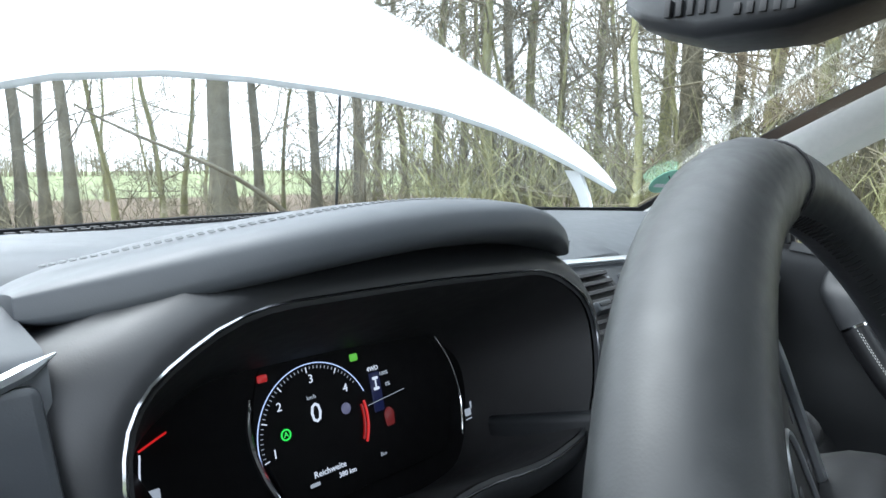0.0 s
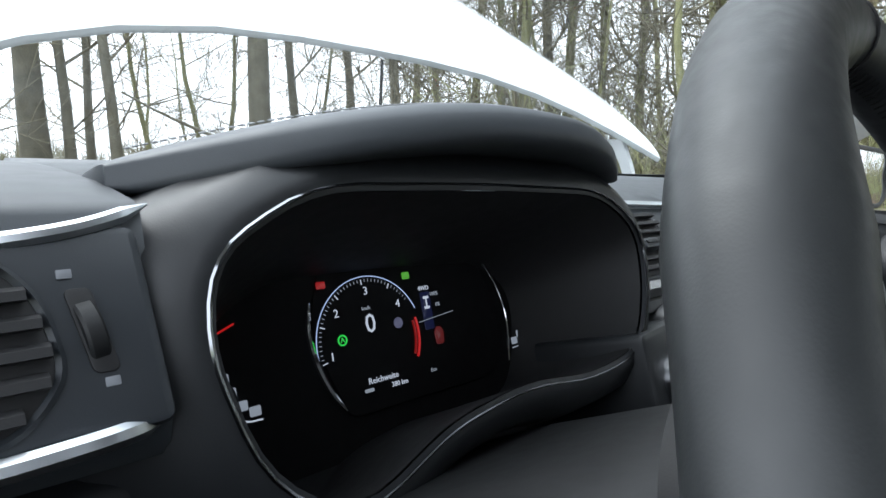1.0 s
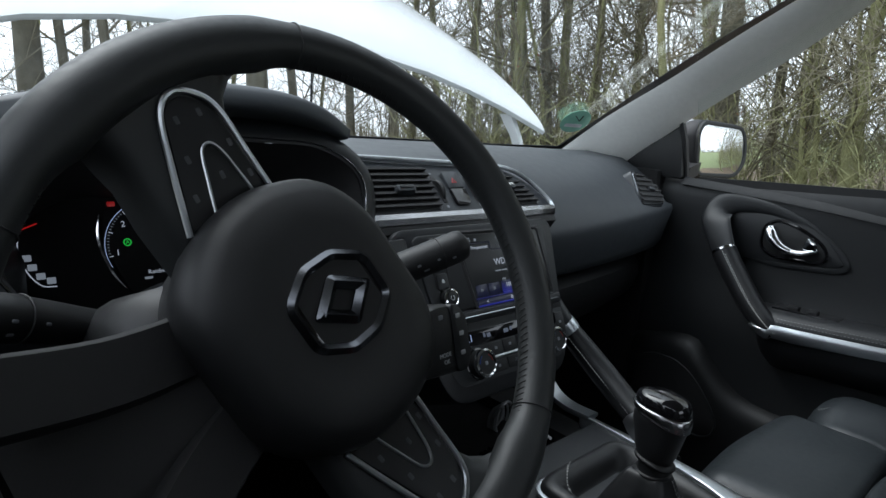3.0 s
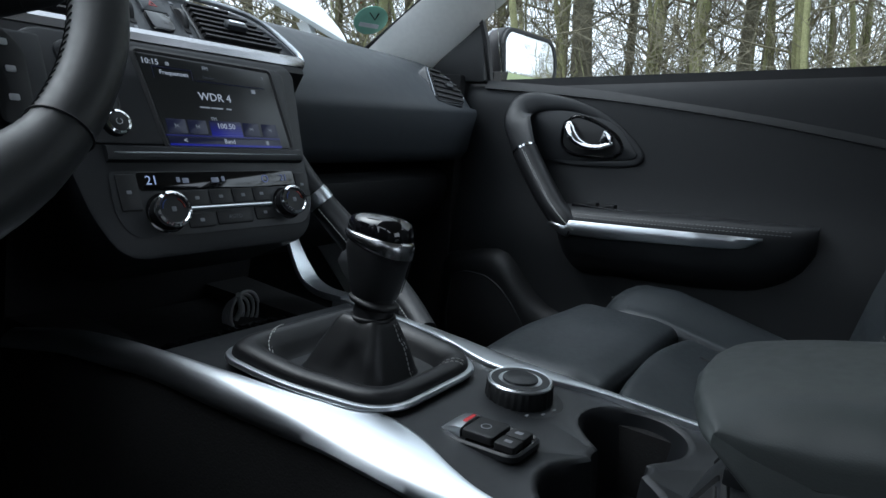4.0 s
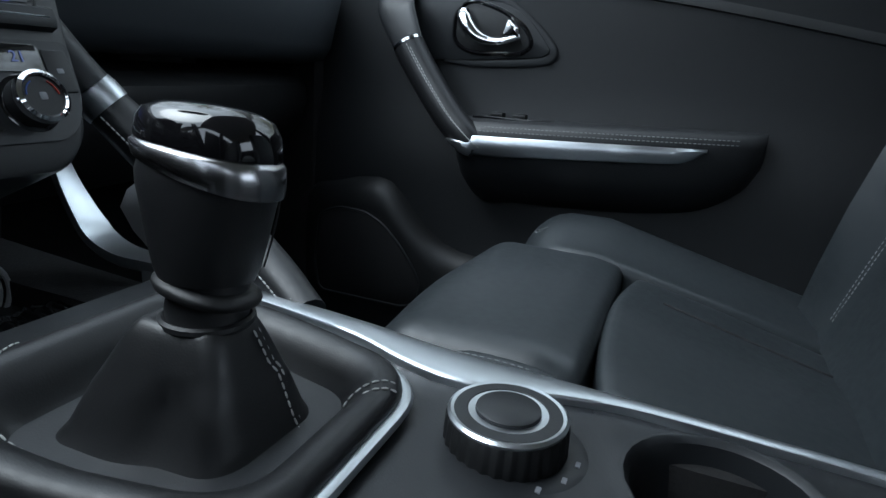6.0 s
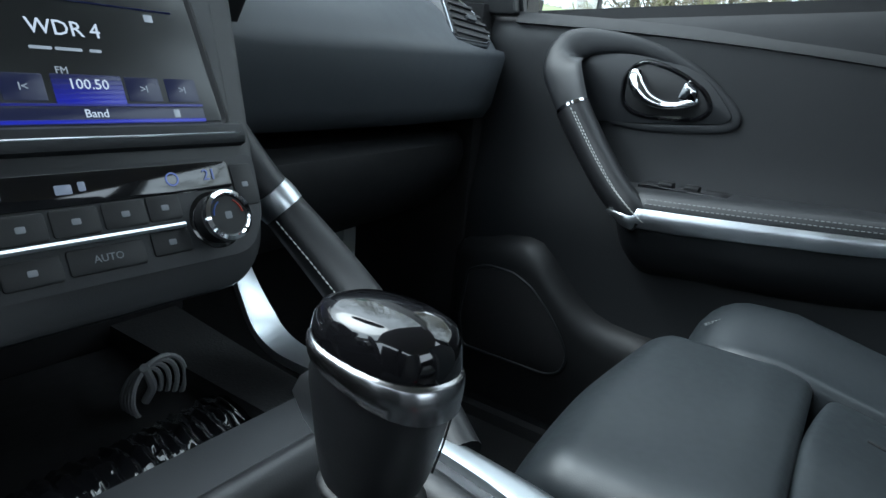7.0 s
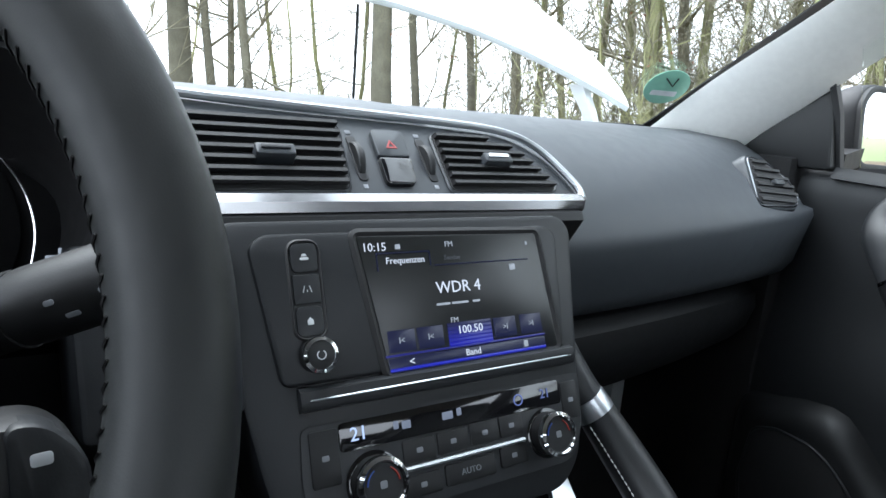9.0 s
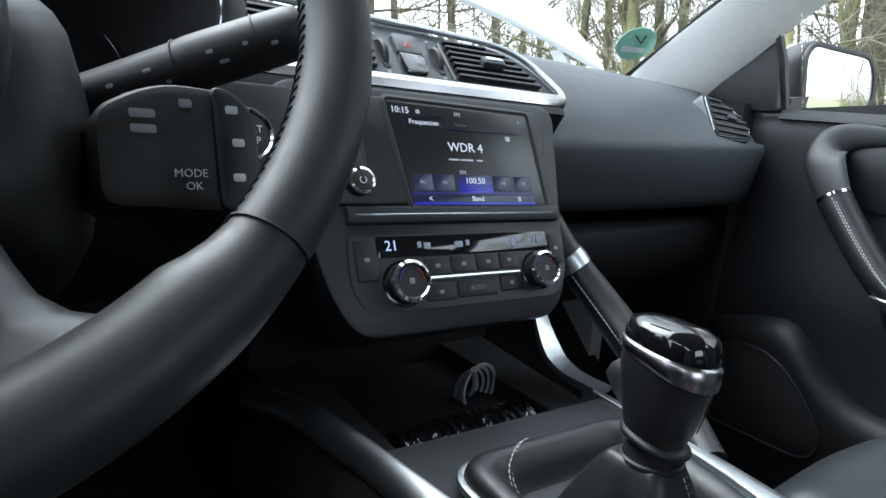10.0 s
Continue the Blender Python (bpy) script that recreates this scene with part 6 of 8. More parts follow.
# ---------------------------------------------------------------- armrest box
box = thing("armrest_box", "black console box with a padded leather armrest lid", "armrest", (0.0, -0.72, 0.34))
rings = []
for x, k in ((-0.0955, 0.006), (-0.0965, 0.003), (-0.0945, 0.0012), (-0.090, 0.0), (-0.060, 0.0), (-0.030, 0.0), (0.005, 0.0), (0.040, 0.0), (0.070, 0.0), (0.100, 0.0), (0.1045, 0.0012), (0.1065, 0.003), (0.1055, 0.006)):
    yf = -0.519 - 0.020 * (abs(x - 0.005) / 0.1) ** 2
    rings.append([V(x, y, z) for y, z in ((yf - k, 0.36), (yf - k, 0.694), (yf - 0.004 - k, 0.704 - k), (yf - 0.018 - k, 0.728 - k), (yf - 0.028 - k, 0.7425 - k), (yf - 0.034 - k, 0.7455 - k), (-0.60, 0.751 - k), (-0.65, 0.761 - k), (-0.80, 0.783 - k), (-0.98, 0.792 - k), (-0.98, 0.36))])
part("body", loft(rings), M_STACK, box, "charcoal box body", 40)
LP = rounded([(-0.990, 0.797), (-0.80, 0.784), (-0.65, 0.763), (-0.575, 0.7490), (-0.562, 0.7495), (-0.542, 0.764), (-0.5165, 0.783), (-0.5185, 0.792), (-0.560, 0.8055), (-0.63, 0.820), (-0.80, 0.840), (-0.99, 0.846)], [0.01, 0.05, 0.05, 0.006, 0.006, 0.012, 0.004, 0.005, 0.03, 0.05, 0.05, 0.01], 5)
LID_TOP = [(-0.99, 0.846), (-0.80, 0.840), (-0.63, 0.820), (-0.56, 0.8055), (-0.5185, 0.792), (-0.5165, 0.787)]
LID_LOW = [(-0.99, 0.797), (-0.80, 0.784), (-0.65, 0.763), (-0.575, 0.7490), (-0.542, 0.764), (-0.5165, 0.783)]


def along(line, y):
    for (y0, z0), (y1, z1) in zip(line, line[1:]):
        if y <= y1:
            return z0 + (z1 - z0) * max(0.0, y - y0) / (y1 - y0)
    return line[-1][1]


rings = []
LID_EDGE = ((0.0, 0.0, 0.0), (-0.0012, 0.30, 0.70), (-0.0014, 0.42, 0.90), (-0.0008, 0.50, 0.97), (0.0008, 0.60, 1.0), (0.0040, 0.715, 1.0), (0.0090, 0.825, 1.0), (0.0160, 0.915, 1.0), (0.0250, 0.97, 1.0), (0.0380, 1.0, 1.0))
edge = [(-0.0790 + d, a, b) for d, a, b in LID_EDGE] + [(-0.01, 1.0, 1.0), (0.03, 1.0, 1.0)] + [(0.0955 - d, a, b) for d, a, b in reversed(LID_EDGE)]
for x, kt, kb in edge:
    nose = 0.024 * max(0.0, abs(x - 0.008) / 0.087) ** 2.5
    ring = []
    for y, z in LP:
        mid_ = along(LID_TOP, y) * 0.42 + along(LID_LOW, y) * 0.58
        zn = mid_ + (z - mid_) * (kt if z > mid_ else kb)
        splay = 0.011 * max(0.0, min(1.0, (abs(x - 0.008) - 0.055) / 0.02)) * (along(LID_TOP, y) - zn) / max(0.004, along(LID_TOP, y) - along(LID_LOW, y))
        ring.append(V(x + math.copysign(splay, x - 0.008), y - nose * max(0.0, (y + 0.66) / 0.14), zn))
    rings.append(ring)
lid = part("lid", loft(rings, False), M_LID, box, "padded leather lid", 75)
for d in (0.0, 0.010):
    part("stitching", dashes(spline([V(-0.0905, -0.606 - d, 0.763 + d * 0.2), V(-0.0875, -0.613 - d, 0.780), V(-0.0850, -0.630 - d, 0.795), V(-0.0820, -0.680 - d, 0.811)], 6), 0.006, 0.0042, 0.00065), M_DTHREAD, lid, "pale stitched seam")
part("lid_frame", loft([[V(-0.064, y, z), V(0.084, y, z), V(0.084, -0.70, z + 0.012), V(-0.064, -0.70, z + 0.012)] for y, z in ((-0.574, 0.744), (-0.556, 0.762))]), M_MATT, box, "black lid frame")
for x in (-0.046, 0.004, 0.058):
    part("clip", block((x - 0.007, -0.564, 0.744), (x + 0.007, -0.546, 0.754), 0.002), M_STACK, box, "charcoal lid clip")
F_AUX = plane_frame((-0.058, -0.5425, 0.7225), (-1, -0.25, 0), (0, -0.51, 0.86))
AX = rounded([(-0.030, -0.016), (0.026, -0.018), (0.030, 0.014), (-0.026, 0.018)], 0.006)
aux = part("socket_panel", plate(AX, F_AUX, 0.010, 0.002, lift=0.0015), M_STACK, box, "black socket panel with a flap")
part("socket_edge", rim(inset(AX, -0.003), inset(AX, 0.002), F_AUX, 0.008, 0.0015, rise=0.002), M_DARK, aux, "raised edge")
part("flap", plate(rounded([(-0.024, -0.011), (0.014, -0.0125), (0.016, 0.010), (-0.021, 0.0125)], 0.003), F_AUX, 0.004, 0.001, lift=0.0030), M_MATT, aux)
part("flap_grip", plate(rrect(0.005, 0.024, 0.002, 3, 0.021, -0.001), F_AUX, 0.004, 0.0015, lift=0.0045), M_DARK, aux)
part("socket_mark", tube([F_AUX @ V(-0.010, 0.006, 0.0034), F_AUX @ V(-0.005, 0.003, 0.0034), F_AUX @ V(-0.004, 0.006, 0.0034)], 0.0006, 4), M_PRINT, aux)
part("socket_mark", plate(rrect(0.0016, 0.0016, 0.0004, 2, -0.001, -0.006), F_AUX, 0.001, 0.0001, lift=0.0034), M_RED, aux)
F_AUX2 = plane_frame((0.052, -0.5385, 0.7225), (-1, 0.19, 0), (0, -0.51, 0.86))
part("blank_panel", plate(rrect(0.034, 0.032, 0.005, 4), F_AUX2, 0.010, 0.002, lift=0.0015), M_DARK, box, "black blank panel")

# ---------------------------------------------------------------- seats
def cushion_pad(x0, x1, y0, y1, height, radii, drop=0.13, nx=26, ny=30, bow=0.0):
    """A stuffed panel: plan x0..x1 by y0 (front)..y1 (back), height(x, y) on top, rounded by radii (near side, far side, front, back)."""
    rl, rr, rf, rb = radii

    def shoulder(d, r):
        e = 1 - min(1.0, max(0.0, d / r)) if r > 0 else 0.0
        return r * (1 - math.sqrt(max(0.0, 1 - e * e)))

    def ease(i, n):
        f = i / n
        return 0.5 - 0.5 * math.cos(math.pi * f) if 0 < i < n else f
    rows = []
    for j in range(ny + 1):
        fy = ease(j, ny)
        row = []
        for i in range(nx + 1):
            fx = ease(i, nx)
            x = x0 + (x1 - x0) * fx
            yf = y0 - bow * (2 * fx - 1) ** 2
            y = yf + (y1 - yf) * fy
            dx, dy = (x - x0) * math.copysign(1, x1 - x0), yf - y
            dz = shoulder(dx, rl) + shoulder(abs(x1 - x), rr) + shoulder(dy, rf) + shoulder(y - y1, rb)
            row.append(V(x, y, height(x, y) - min(dz, max(rl, rr, rf, rb) * 1.15)))
        rows.append(row)
    bm = bmesh.new()
    g = [[bm.verts.new(p) for p in r] for r in rows]
    for j in range(ny):
        for i in range(nx):
            bm.faces.new((g[j][i], g[j][i + 1], g[j + 1][i + 1], g[j + 1][i]))
    edge = [(0, i) for i in range(nx + 1)] + [(j, nx) for j in range(1, ny + 1)] + [(ny, i) for i in range(nx - 1, -1, -1)] + [(j, 0) for j in range(ny - 1, 0, -1)]
    low = [bm.verts.new(V(g[j][i].co.x, g[j][i].co.y, g[j][i].co.z - drop)) for j, i in edge]
    k_ = len(edge)
    for a in range(k_):
        b_ = (a + 1) % k_
        (j0, i0), (j1, i1) = edge[a], edge[b_]
        bm.faces.new((g[j1][i1], g[j0][i0], low[a], low[b_]))
    bm.faces.new(low)
    return bm


def seat(name, cx, s, label, base, dy=0.0, dz=0.0, near_up=0.0, lean=0.0, arch=0.0):
    """A front seat; s = 1 when its console side faces -x."""
    t = thing("car_seat", label, "seat", base)

    def X(u):
        return cx + s * u

    def top(x, y):
        """The seat's upper surface, sloping down to the back."""
        yy = y - dy
        return 0.667 + dz - 0.24 * max(0.0, -0.345 - yy) - 0.10 * max(0.0, yy + 0.235) + 0.003 * math.sin(31 * x + 17 * yy) * 0.4

    def outer(x, y):
        f = max(0.0, min(1.0, ((x - cx) * s - 0.125) / 0.13))
        return top(x, y) + 0.022 * f * f * (3 - 2 * f)

    def inner(x, y):
        return top(x, y) - 0.004 + near_up - arch * (y - dy + 0.345) ** 2

    cush = part("cushion", cushion_pad(X(-0.200), X(0.133), -0.185 + dy, -0.381 + dy, top, (0.036, 0.010, 0.050, 0.012), bow=0.012), M_SEAT, t, "charcoal leather front roll", 70)
    part("insert_panel", cushion_pad(X(-0.190), X(0.127), -0.380 + dy, -0.74 + dy, lambda x, y: top(x, y) - 0.003 + 0.004 * math.exp(-((x - X(-0.01)) / 0.05) ** 2), (0.010, 0.012, 0.012, 0.02), bow=0.016), M_SEAT, t, "charcoal leather insert panel", 70)
    part("insert_seam", tube([V(X(0.060), y + dy, top(X(0.060), y + dy) - 0.0022) for y in steps(-0.43, -0.72, 12)], 0.0016, 6), M_MATT, t, "pressed seam")
    part("bolster", cushion_pad(X(0.128), X(0.285), -0.238 + dy, -0.74 + dy, outer, (0.012, 0.045, 0.055, 0.02), bow=0.018), M_SEAT, t, "charcoal leather outer bolster", 70)
    nb = part("bolster", cushion_pad(X(-0.234), X(-0.188), -0.246 + dy, -0.74 + dy, inner, (0.024, 0.006, 0.055, 0.02), nx=18, bow=0.004), M_SEAT, t, "charcoal leather inner bolster", 70)
    for u, h in ((0.262, outer), (0.255, outer)):
        part("stitching", dashes([V(X(u - 0.10 * max(0.0, (y + 0.34) / 0.09) ** 2), y + dy, h(X(u), y + dy) - 0.0060 - 0.0035 * (u > 0.258) - 0.012 * max(0.0, (y + 0.34) / 0.09) ** 2) for y in steps(-0.258, -0.72, 26)], 0.006, 0.004, 0.0007), M_DTHREAD, cush, "grey stitched seam")
    for u in (-0.199, -0.206):
        part("stitching", dashes([V(X(u), y + dy, inner(X(u), y + dy) - 0.0003 - (0.0006 if u < -0.2 else 0.0) - 0.030 * max(0.0, 1 - (-0.262 - y) / 0.030) ** 2) for y in steps(-0.270, -0.72, 26)], 0.006, 0.004, 0.0007), M_DTHREAD, nb, "grey stitched seam")
    dy += lean
    # backrest
    rings = []
    for q in steps(0, 1, 9):
        z = 0.60 + 0.62 * q
        y = -0.69 - 0.22 * q + dy
        w = 1.0 - 0.10 * max(0, q - 0.6) / 0.4
        bol = 0.045 * math.sin(math.pi * min(1, q * 0.9 + 0.1))
        ring = [(-0.250, -0.10), (-0.258, -0.02), (-0.240, bol), (-0.205, bol + 0.012), (-0.165, bol * 0.5), (-0.10, 0.004), (0, 0.008), (0.10, 0.004), (0.165, bol * 0.5), (0.205, bol + 0.012), (0.240, bol), (0.258, -0.02), (0.250, -0.10)]
        rings.append([V(cx + s * u * w, y + d * 0.95, z + d * 0.33) for u, d in ring])
    bk = part("backrest", loft(rings), M_SEAT, t, "charcoal leather backrest", 50)
    for u, d in ((-0.150, 0.016), (0.150, 0.016), (-0.143, 0.012), (0.143, 0.012)):
        pts = []
        for q in steps(0.05, 0.9, 8):
            bol = 0.045 * math.sin(math.pi * min(1, q * 0.9 + 0.1))
            f = (abs(u) - 0.10) / 0.065
            dd = 0.004 + (bol * 0.5 - 0.004) * f + 0.001
            pts.append(V(cx + s * u, -0.69 - 0.22 * q + dy + dd * 0.95, 0.60 + 0.62 * q + dd * 0.33))
        part("stitching", dashes(pts, 0.006, 0.004, 0.0007), M_DTHREAD, bk, "grey stitched seam")
    dy -= lean
    pan = bmesh.new()
    block((cx - 0.19, -0.72 + dy, 0.35), (cx + 0.19, -0.25 + dy, 0.54), 0.02, pan)
    part("seat_base", pan, M_MATT, t, "black seat base")
    rail = bmesh.new()
    for u in (-0.18, 0.18):
        block((cx + u - 0.02, -0.80, 0.335), (cx + u + 0.02, -0.16, 0.36), 0.004, rail)
    part("rails", rail, M_MATT, t, "black floor rails")
    return t


seat("passenger_seat", 0.405, 1, "charcoal leather passenger seat with stitched side bolsters", (0.405, -0.45, 0.34), lean=0.085)
seat("driver_seat", -0.405, -1, "charcoal leather driver's seat with stitched side bolsters", (-0.405, -0.45, 0.34), -0.090, 0.020, 0.012, 0.0, 0.9)

# belt buckle beside the driver's seat
buckle = thing("seat_belt_buckle", "black seat belt buckle with a red release button", "belt buckle", (-0.150, -0.60, 0.55))
F_BUC = plane_frame((-0.152, -0.588, 0.699), (0.35, -0.9, 0.0), (0.0, 0.12, 1))
b = plate(rrect(0.050, 0.085, 0.006, 4, 0, -0.045), F_BUC, 0.026, 0.004)
part("case", b, M_MATT, buckle, "black case")
b = bmesh.new()
loft([[F_BUC @ V(x, y - 0.002, -0.013 + z * 1.05) for x, z in rrect(0.043 - i * 0.004, 0.020 - i * 0.003, 0.004, 3)] for i, y in enumerate((-0.002, 0.007, 0.009))], True, True, b)
part("release_button", b, M_RED, buckle, "red release button")
part("strap", loft([[V(-0.150 + dx, y, z) for dx in (-0.004, 0.004)] + [V(-0.146, y - 0.04, z), V(-0.154, y - 0.04, z)] for y, z in ((-0.56, 0.62), (-0.60, 0.45), (-0.62, 0.36))]), M_MATT, buckle, "black strap")


# ---------------------------------------------------------------- passenger door
door = thing("passenger_door", "closed black passenger door with chrome handle and silver armrest trim", "car door", (0.76, -0.30, 0.34))


def belt_z(y):
    return 1.036 + 0.045 * max(0.0, 0.10 - y)


def door_x(y, f):
    """Depth of the door's skin: f = 0 at the foot, 1 at the window's ledge."""
    x = 0.742
    x += 0.022 * max(0.0, min(1.0, (f - 0.52) / 0.14)) ** 2
    x -= 0.030 * max(0.0, (0.34 - f) / 0.34) ** 0.7
    x += 0.012 * max(0.0, (f - 0.93) / 0.07) ** 2
    return x


rows_ = []
fs = [0, 0.08, 0.16, 0.24, 0.32, 0.40, 0.48, 0.56, 0.64, 0.72, 0.80, 0.86, 0.91, 0.94, 0.965, 0.985, 1.0]
for y in steps(0.20, -0.72, 20):
    rows_.append([V(door_x(y, f), y, 0.36 + (belt_z(y) - 0.36) * f - (0.004 if f == 1.0 else 0)) for f in fs] + [V(0.80, y, belt_z(y) - 0.008), V(0.80, y, 0.36)])
part("skin", loft(rows_), M_DOOR, door, "black grained door skin", 50)
# sculpted crease under the ledge
cr = spline([V(0.763, 0.14, 1.024), V(0.763, -0.05, 1.014), V(0.763, -0.25, 0.997), V(0.763, -0.45, 0.972), V(0.763, -0.70, 0.930)], 6)
part("crease", loft([[p + V(0.004, 0, 0.016), p + V(-0.0035, 0, 0.006), p + V(-0.0055, 0, -0.001), p + V(0.004, 0, -0.003)] for p in cr]), M_DOOR, door, "shaped crease", 60)
# handle bezel
FD = door_frame(0.762)
BI = rounded([(-0.025, 0.884), (0.060, 0.884), (0.200, 0.897), (0.212, 0.906), (0.172, 0.956), (0.085, 0.990), (0.000, 0.987), (-0.030, 0.960)], [0.01, 0.03, 0.01, 0.015, 0.03, 0.03, 0.03, 0.03], 5)
part("handle_panel", plate(BI, FD, 0.012, 0.001, lift=0.006), M_FLARE, door, "dark satin handle panel")


def ribbon(pts, ws, h=0.28, n=14):
    """A smooth band on the door: widths ws along points, bulging towards the cabin."""
    pts = spline([V(*p) for p in pts], 6)
    wv = [q.x for q in spline([V(w, 0, 0) for w in ws], 6)]
    rings = []
    for i, p in enumerate(pts):
        d = (pts[min(len(pts) - 1, i + 1)] - pts[max(0, i - 1)]).normalized()
        side_ = d.cross(V(-1, 0, 0)).normalized()
        w = max(0.001, wv[i])
        rings.append([p + side_ * (w * math.copysign(abs(math.cos(a)) ** 0.8, math.cos(a))) + V(-1, 0, 0) * (w * h * math.sin(a)) for a in [2 * math.pi * j / n for j in range(n)]])
    return loft(rings)


part("handle_bezel", ribbon([(0.702, -0.002, 0.899), (0.712, 0.018, 0.930), (0.727, 0.036, 0.960), (0.744, 0.034, 0.985), (0.754, 0.000, 0.997), (0.757, -0.070, 0.993), (0.759, -0.140, 0.968), (0.760, -0.195, 0.928), (0.760, -0.214, 0.902), (0.761, -0.190, 0.890), (0.761, -0.100, 0.882), (0.758, -0.040, 0.884)],
                            (0.0250, 0.0290, 0.0330, 0.0280, 0.0190, 0.0120, 0.0095, 0.0085, 0.0080, 0.0070, 0.0060, 0.0040)), M_FLARE, door, "grey satin bezel sweeping from the grip round the handle", 60)
RC = rounded([(0.055, 0.912), (0.085, 0.898), (0.165, 0.900), (0.181, 0.913), (0.170, 0.936), (0.128, 0.962), (0.080, 0.974), (0.056, 0.957)], [0.02, 0.02, 0.02, 0.012, 0.02, 0.03, 0.015, 0.02], 5)
part("handle_cup", rim(inset(RC, -0.005), inset(RC, 0.002), FD, 0.006, 0.0070, rise=0.003), M_PIANO, door, "gloss black cup edge")
part("handle_recess", plate(RC, FD, 0.010, 0.0005, lift=0.0068), M_DARK, door, "dark handle recess")
hp = spline([V(0.753, -0.070, 0.957), V(0.748, -0.073, 0.949), V(0.744, -0.081, 0.936), V(0.743, -0.096, 0.923), V(0.743, -0.118, 0.916), V(0.745, -0.140, 0.917), V(0.752, -0.162, 0.925)], 6)
hw = [0.0105, 0.0125, 0.0125, 0.0100, 0.0068, 0.0060, 0.0055]
wid = [hw[min(6, i // 6)] + (hw[min(6, i // 6 + 1)] - hw[min(6, i // 6)]) * (i % 6) / 6 for i in range(len(hp))]
part("handle", tube(hp, wid, 12, flat=0.8), M_CHROME, door, "chrome door handle", 60)
part("lock_tab", plate(rounded([(0.134, 0.924), (0.164, 0.920), (0.160, 0.940), (0.143, 0.950)], 0.005), FD, 0.02, 0.004, lift=0.016), M_CHROME, door, "chrome lock tab")
# pull grip and armrest
gp = spline([V(0.722, 0.046, 0.985), V(0.708, 0.024, 0.945), V(0.7005, -0.001, 0.902), V(0.690, -0.040, 0.852), V(0.676, -0.085, 0.803), V(0.669, -0.118, 0.775), V(0.672, -0.136, 0.760)], 6)
part("grip_collar", tube([gp[12], gp[12].lerp(gp[13], 0.45)], 0.0256, 18), M_CHROME, door, "thin chrome collar", 60)
part("grip_bar", tube(gp[12:], [0.0250 - 0.0001 * i for i in range(len(gp) - 12)], 18), M_LEATHER, door, "black leather pull grip", 60)
for d in (-0.0035, 0.0035):
    part("stitching", dashes([p + V(-0.0236, -0.006 + d, 0.005 + d * 0.7) for p in gp[13:]], 0.006, 0.004, 0.0007), M_THREAD, door, "pale stitched seam")
# armrest: a long padded shelf with a silver trim below its edge
ARM = [(q.x, q.y, q.z) for q in spline([V(*k_) for k_ in ((-0.088, 0.3, 0.2), (-0.10, 0.8, 0.7), (-0.13, 0.98, 1), (-0.20, 0.97, 1), (-0.30, 0.86, 1), (-0.40, 0.69, 0.95), (-0.46, 0.56, 0.85), (-0.505, 0.40, 0.6), (-0.525, 0.20, 0.3))], 5)]


def arm_top(y):
    return 0.790 + 0.040 * (-0.13 - y)


rings = []
for y, w, h in ARM:
    zt, x0, d = arm_top(y), 0.745, 0.088 * w
    ring = [(x0, zt + 0.012), (x0 - d * 0.6, zt + 0.012), (x0 - d * 0.90, zt + 0.006), (x0 - d, zt - 0.008 * h), (x0 - d * 0.99, zt - 0.020 * h), (x0 - d * 0.97, zt - 0.034 * h), (x0 - d * 0.90, zt - 0.060 * h), (x0 - d * 0.62, zt - 0.092 * h), (x0 - d * 0.2, zt - 0.115 * h), (x0, zt - 0.12 * h)]
    rings.append([V(a, y, b) for a, b in ring])
part("armrest", loft(rings), M_DOOR, door, "black padded armrest", 60)
for f, dz in ((0.947, 0.0020), (0.985, -0.0040)):
    part("stitching", dashes([V(0.745 - 0.088 * w * f - 0.0012, y, arm_top(y) + dz + 0.0006) for y, w, h in ARM if -0.49 < y < -0.135], 0.006, 0.0042, 0.0006), M_DTHREAD, door, "grey stitched seam")
rings = []
for y, t, o in [(q.x, q.y, q.z) for q in spline([V(*k_) for k_ in ((-0.094, 0.10, 0.004), (-0.108, 0.5, 0.006), (-0.125, 0.85, 0.006), (-0.16, 1.0, 0.001), (-0.25, 0.95, 0.0), (-0.35, 0.85, 0.0), (-0.42, 0.75, -0.002), (-0.452, 0.20, -0.004))], 5)]:
    zt = arm_top(y) - 0.010 - (0.0 if y < -0.13 else 0.006)
    w = min(ARM, key=lambda k_: abs(k_[0] - y))[1] if y < -0.16 else 0.98
    x = 0.745 - 0.088 * max(w, 0.5) - 0.0015 - o
    ring = [(x + 0.012, zt), (x - 0.002, zt - 0.0005), (x - 0.0055, zt - 0.006 * t), (x - 0.0055, zt - 0.018 * t), (x - 0.0025, zt - 0.027 * t), (x + 0.012, zt - 0.032 * t)]
    rings.append([V(a, y, b) for a, b in ring])
part("armrest_trim", loft(rings), M_SILVER, door, "satin silver armrest trim", 40)
# window switch panel on the inner shelf
b = bmesh.new()
block((0.700, -0.235, 0.798), (0.748, -0.115, 0.8065), 0.002, b)
part("switch_panel", b, M_PIANO, door, "gloss black window switch panel")
for y in (-0.150, -0.185):
    b = bmesh.new()
    block((0.710, y - 0.010, 0.805), (0.730, y + 0.010, 0.8125), 0.003, b)
    part("window_switch", b, M_DARK, door, "black window switch")
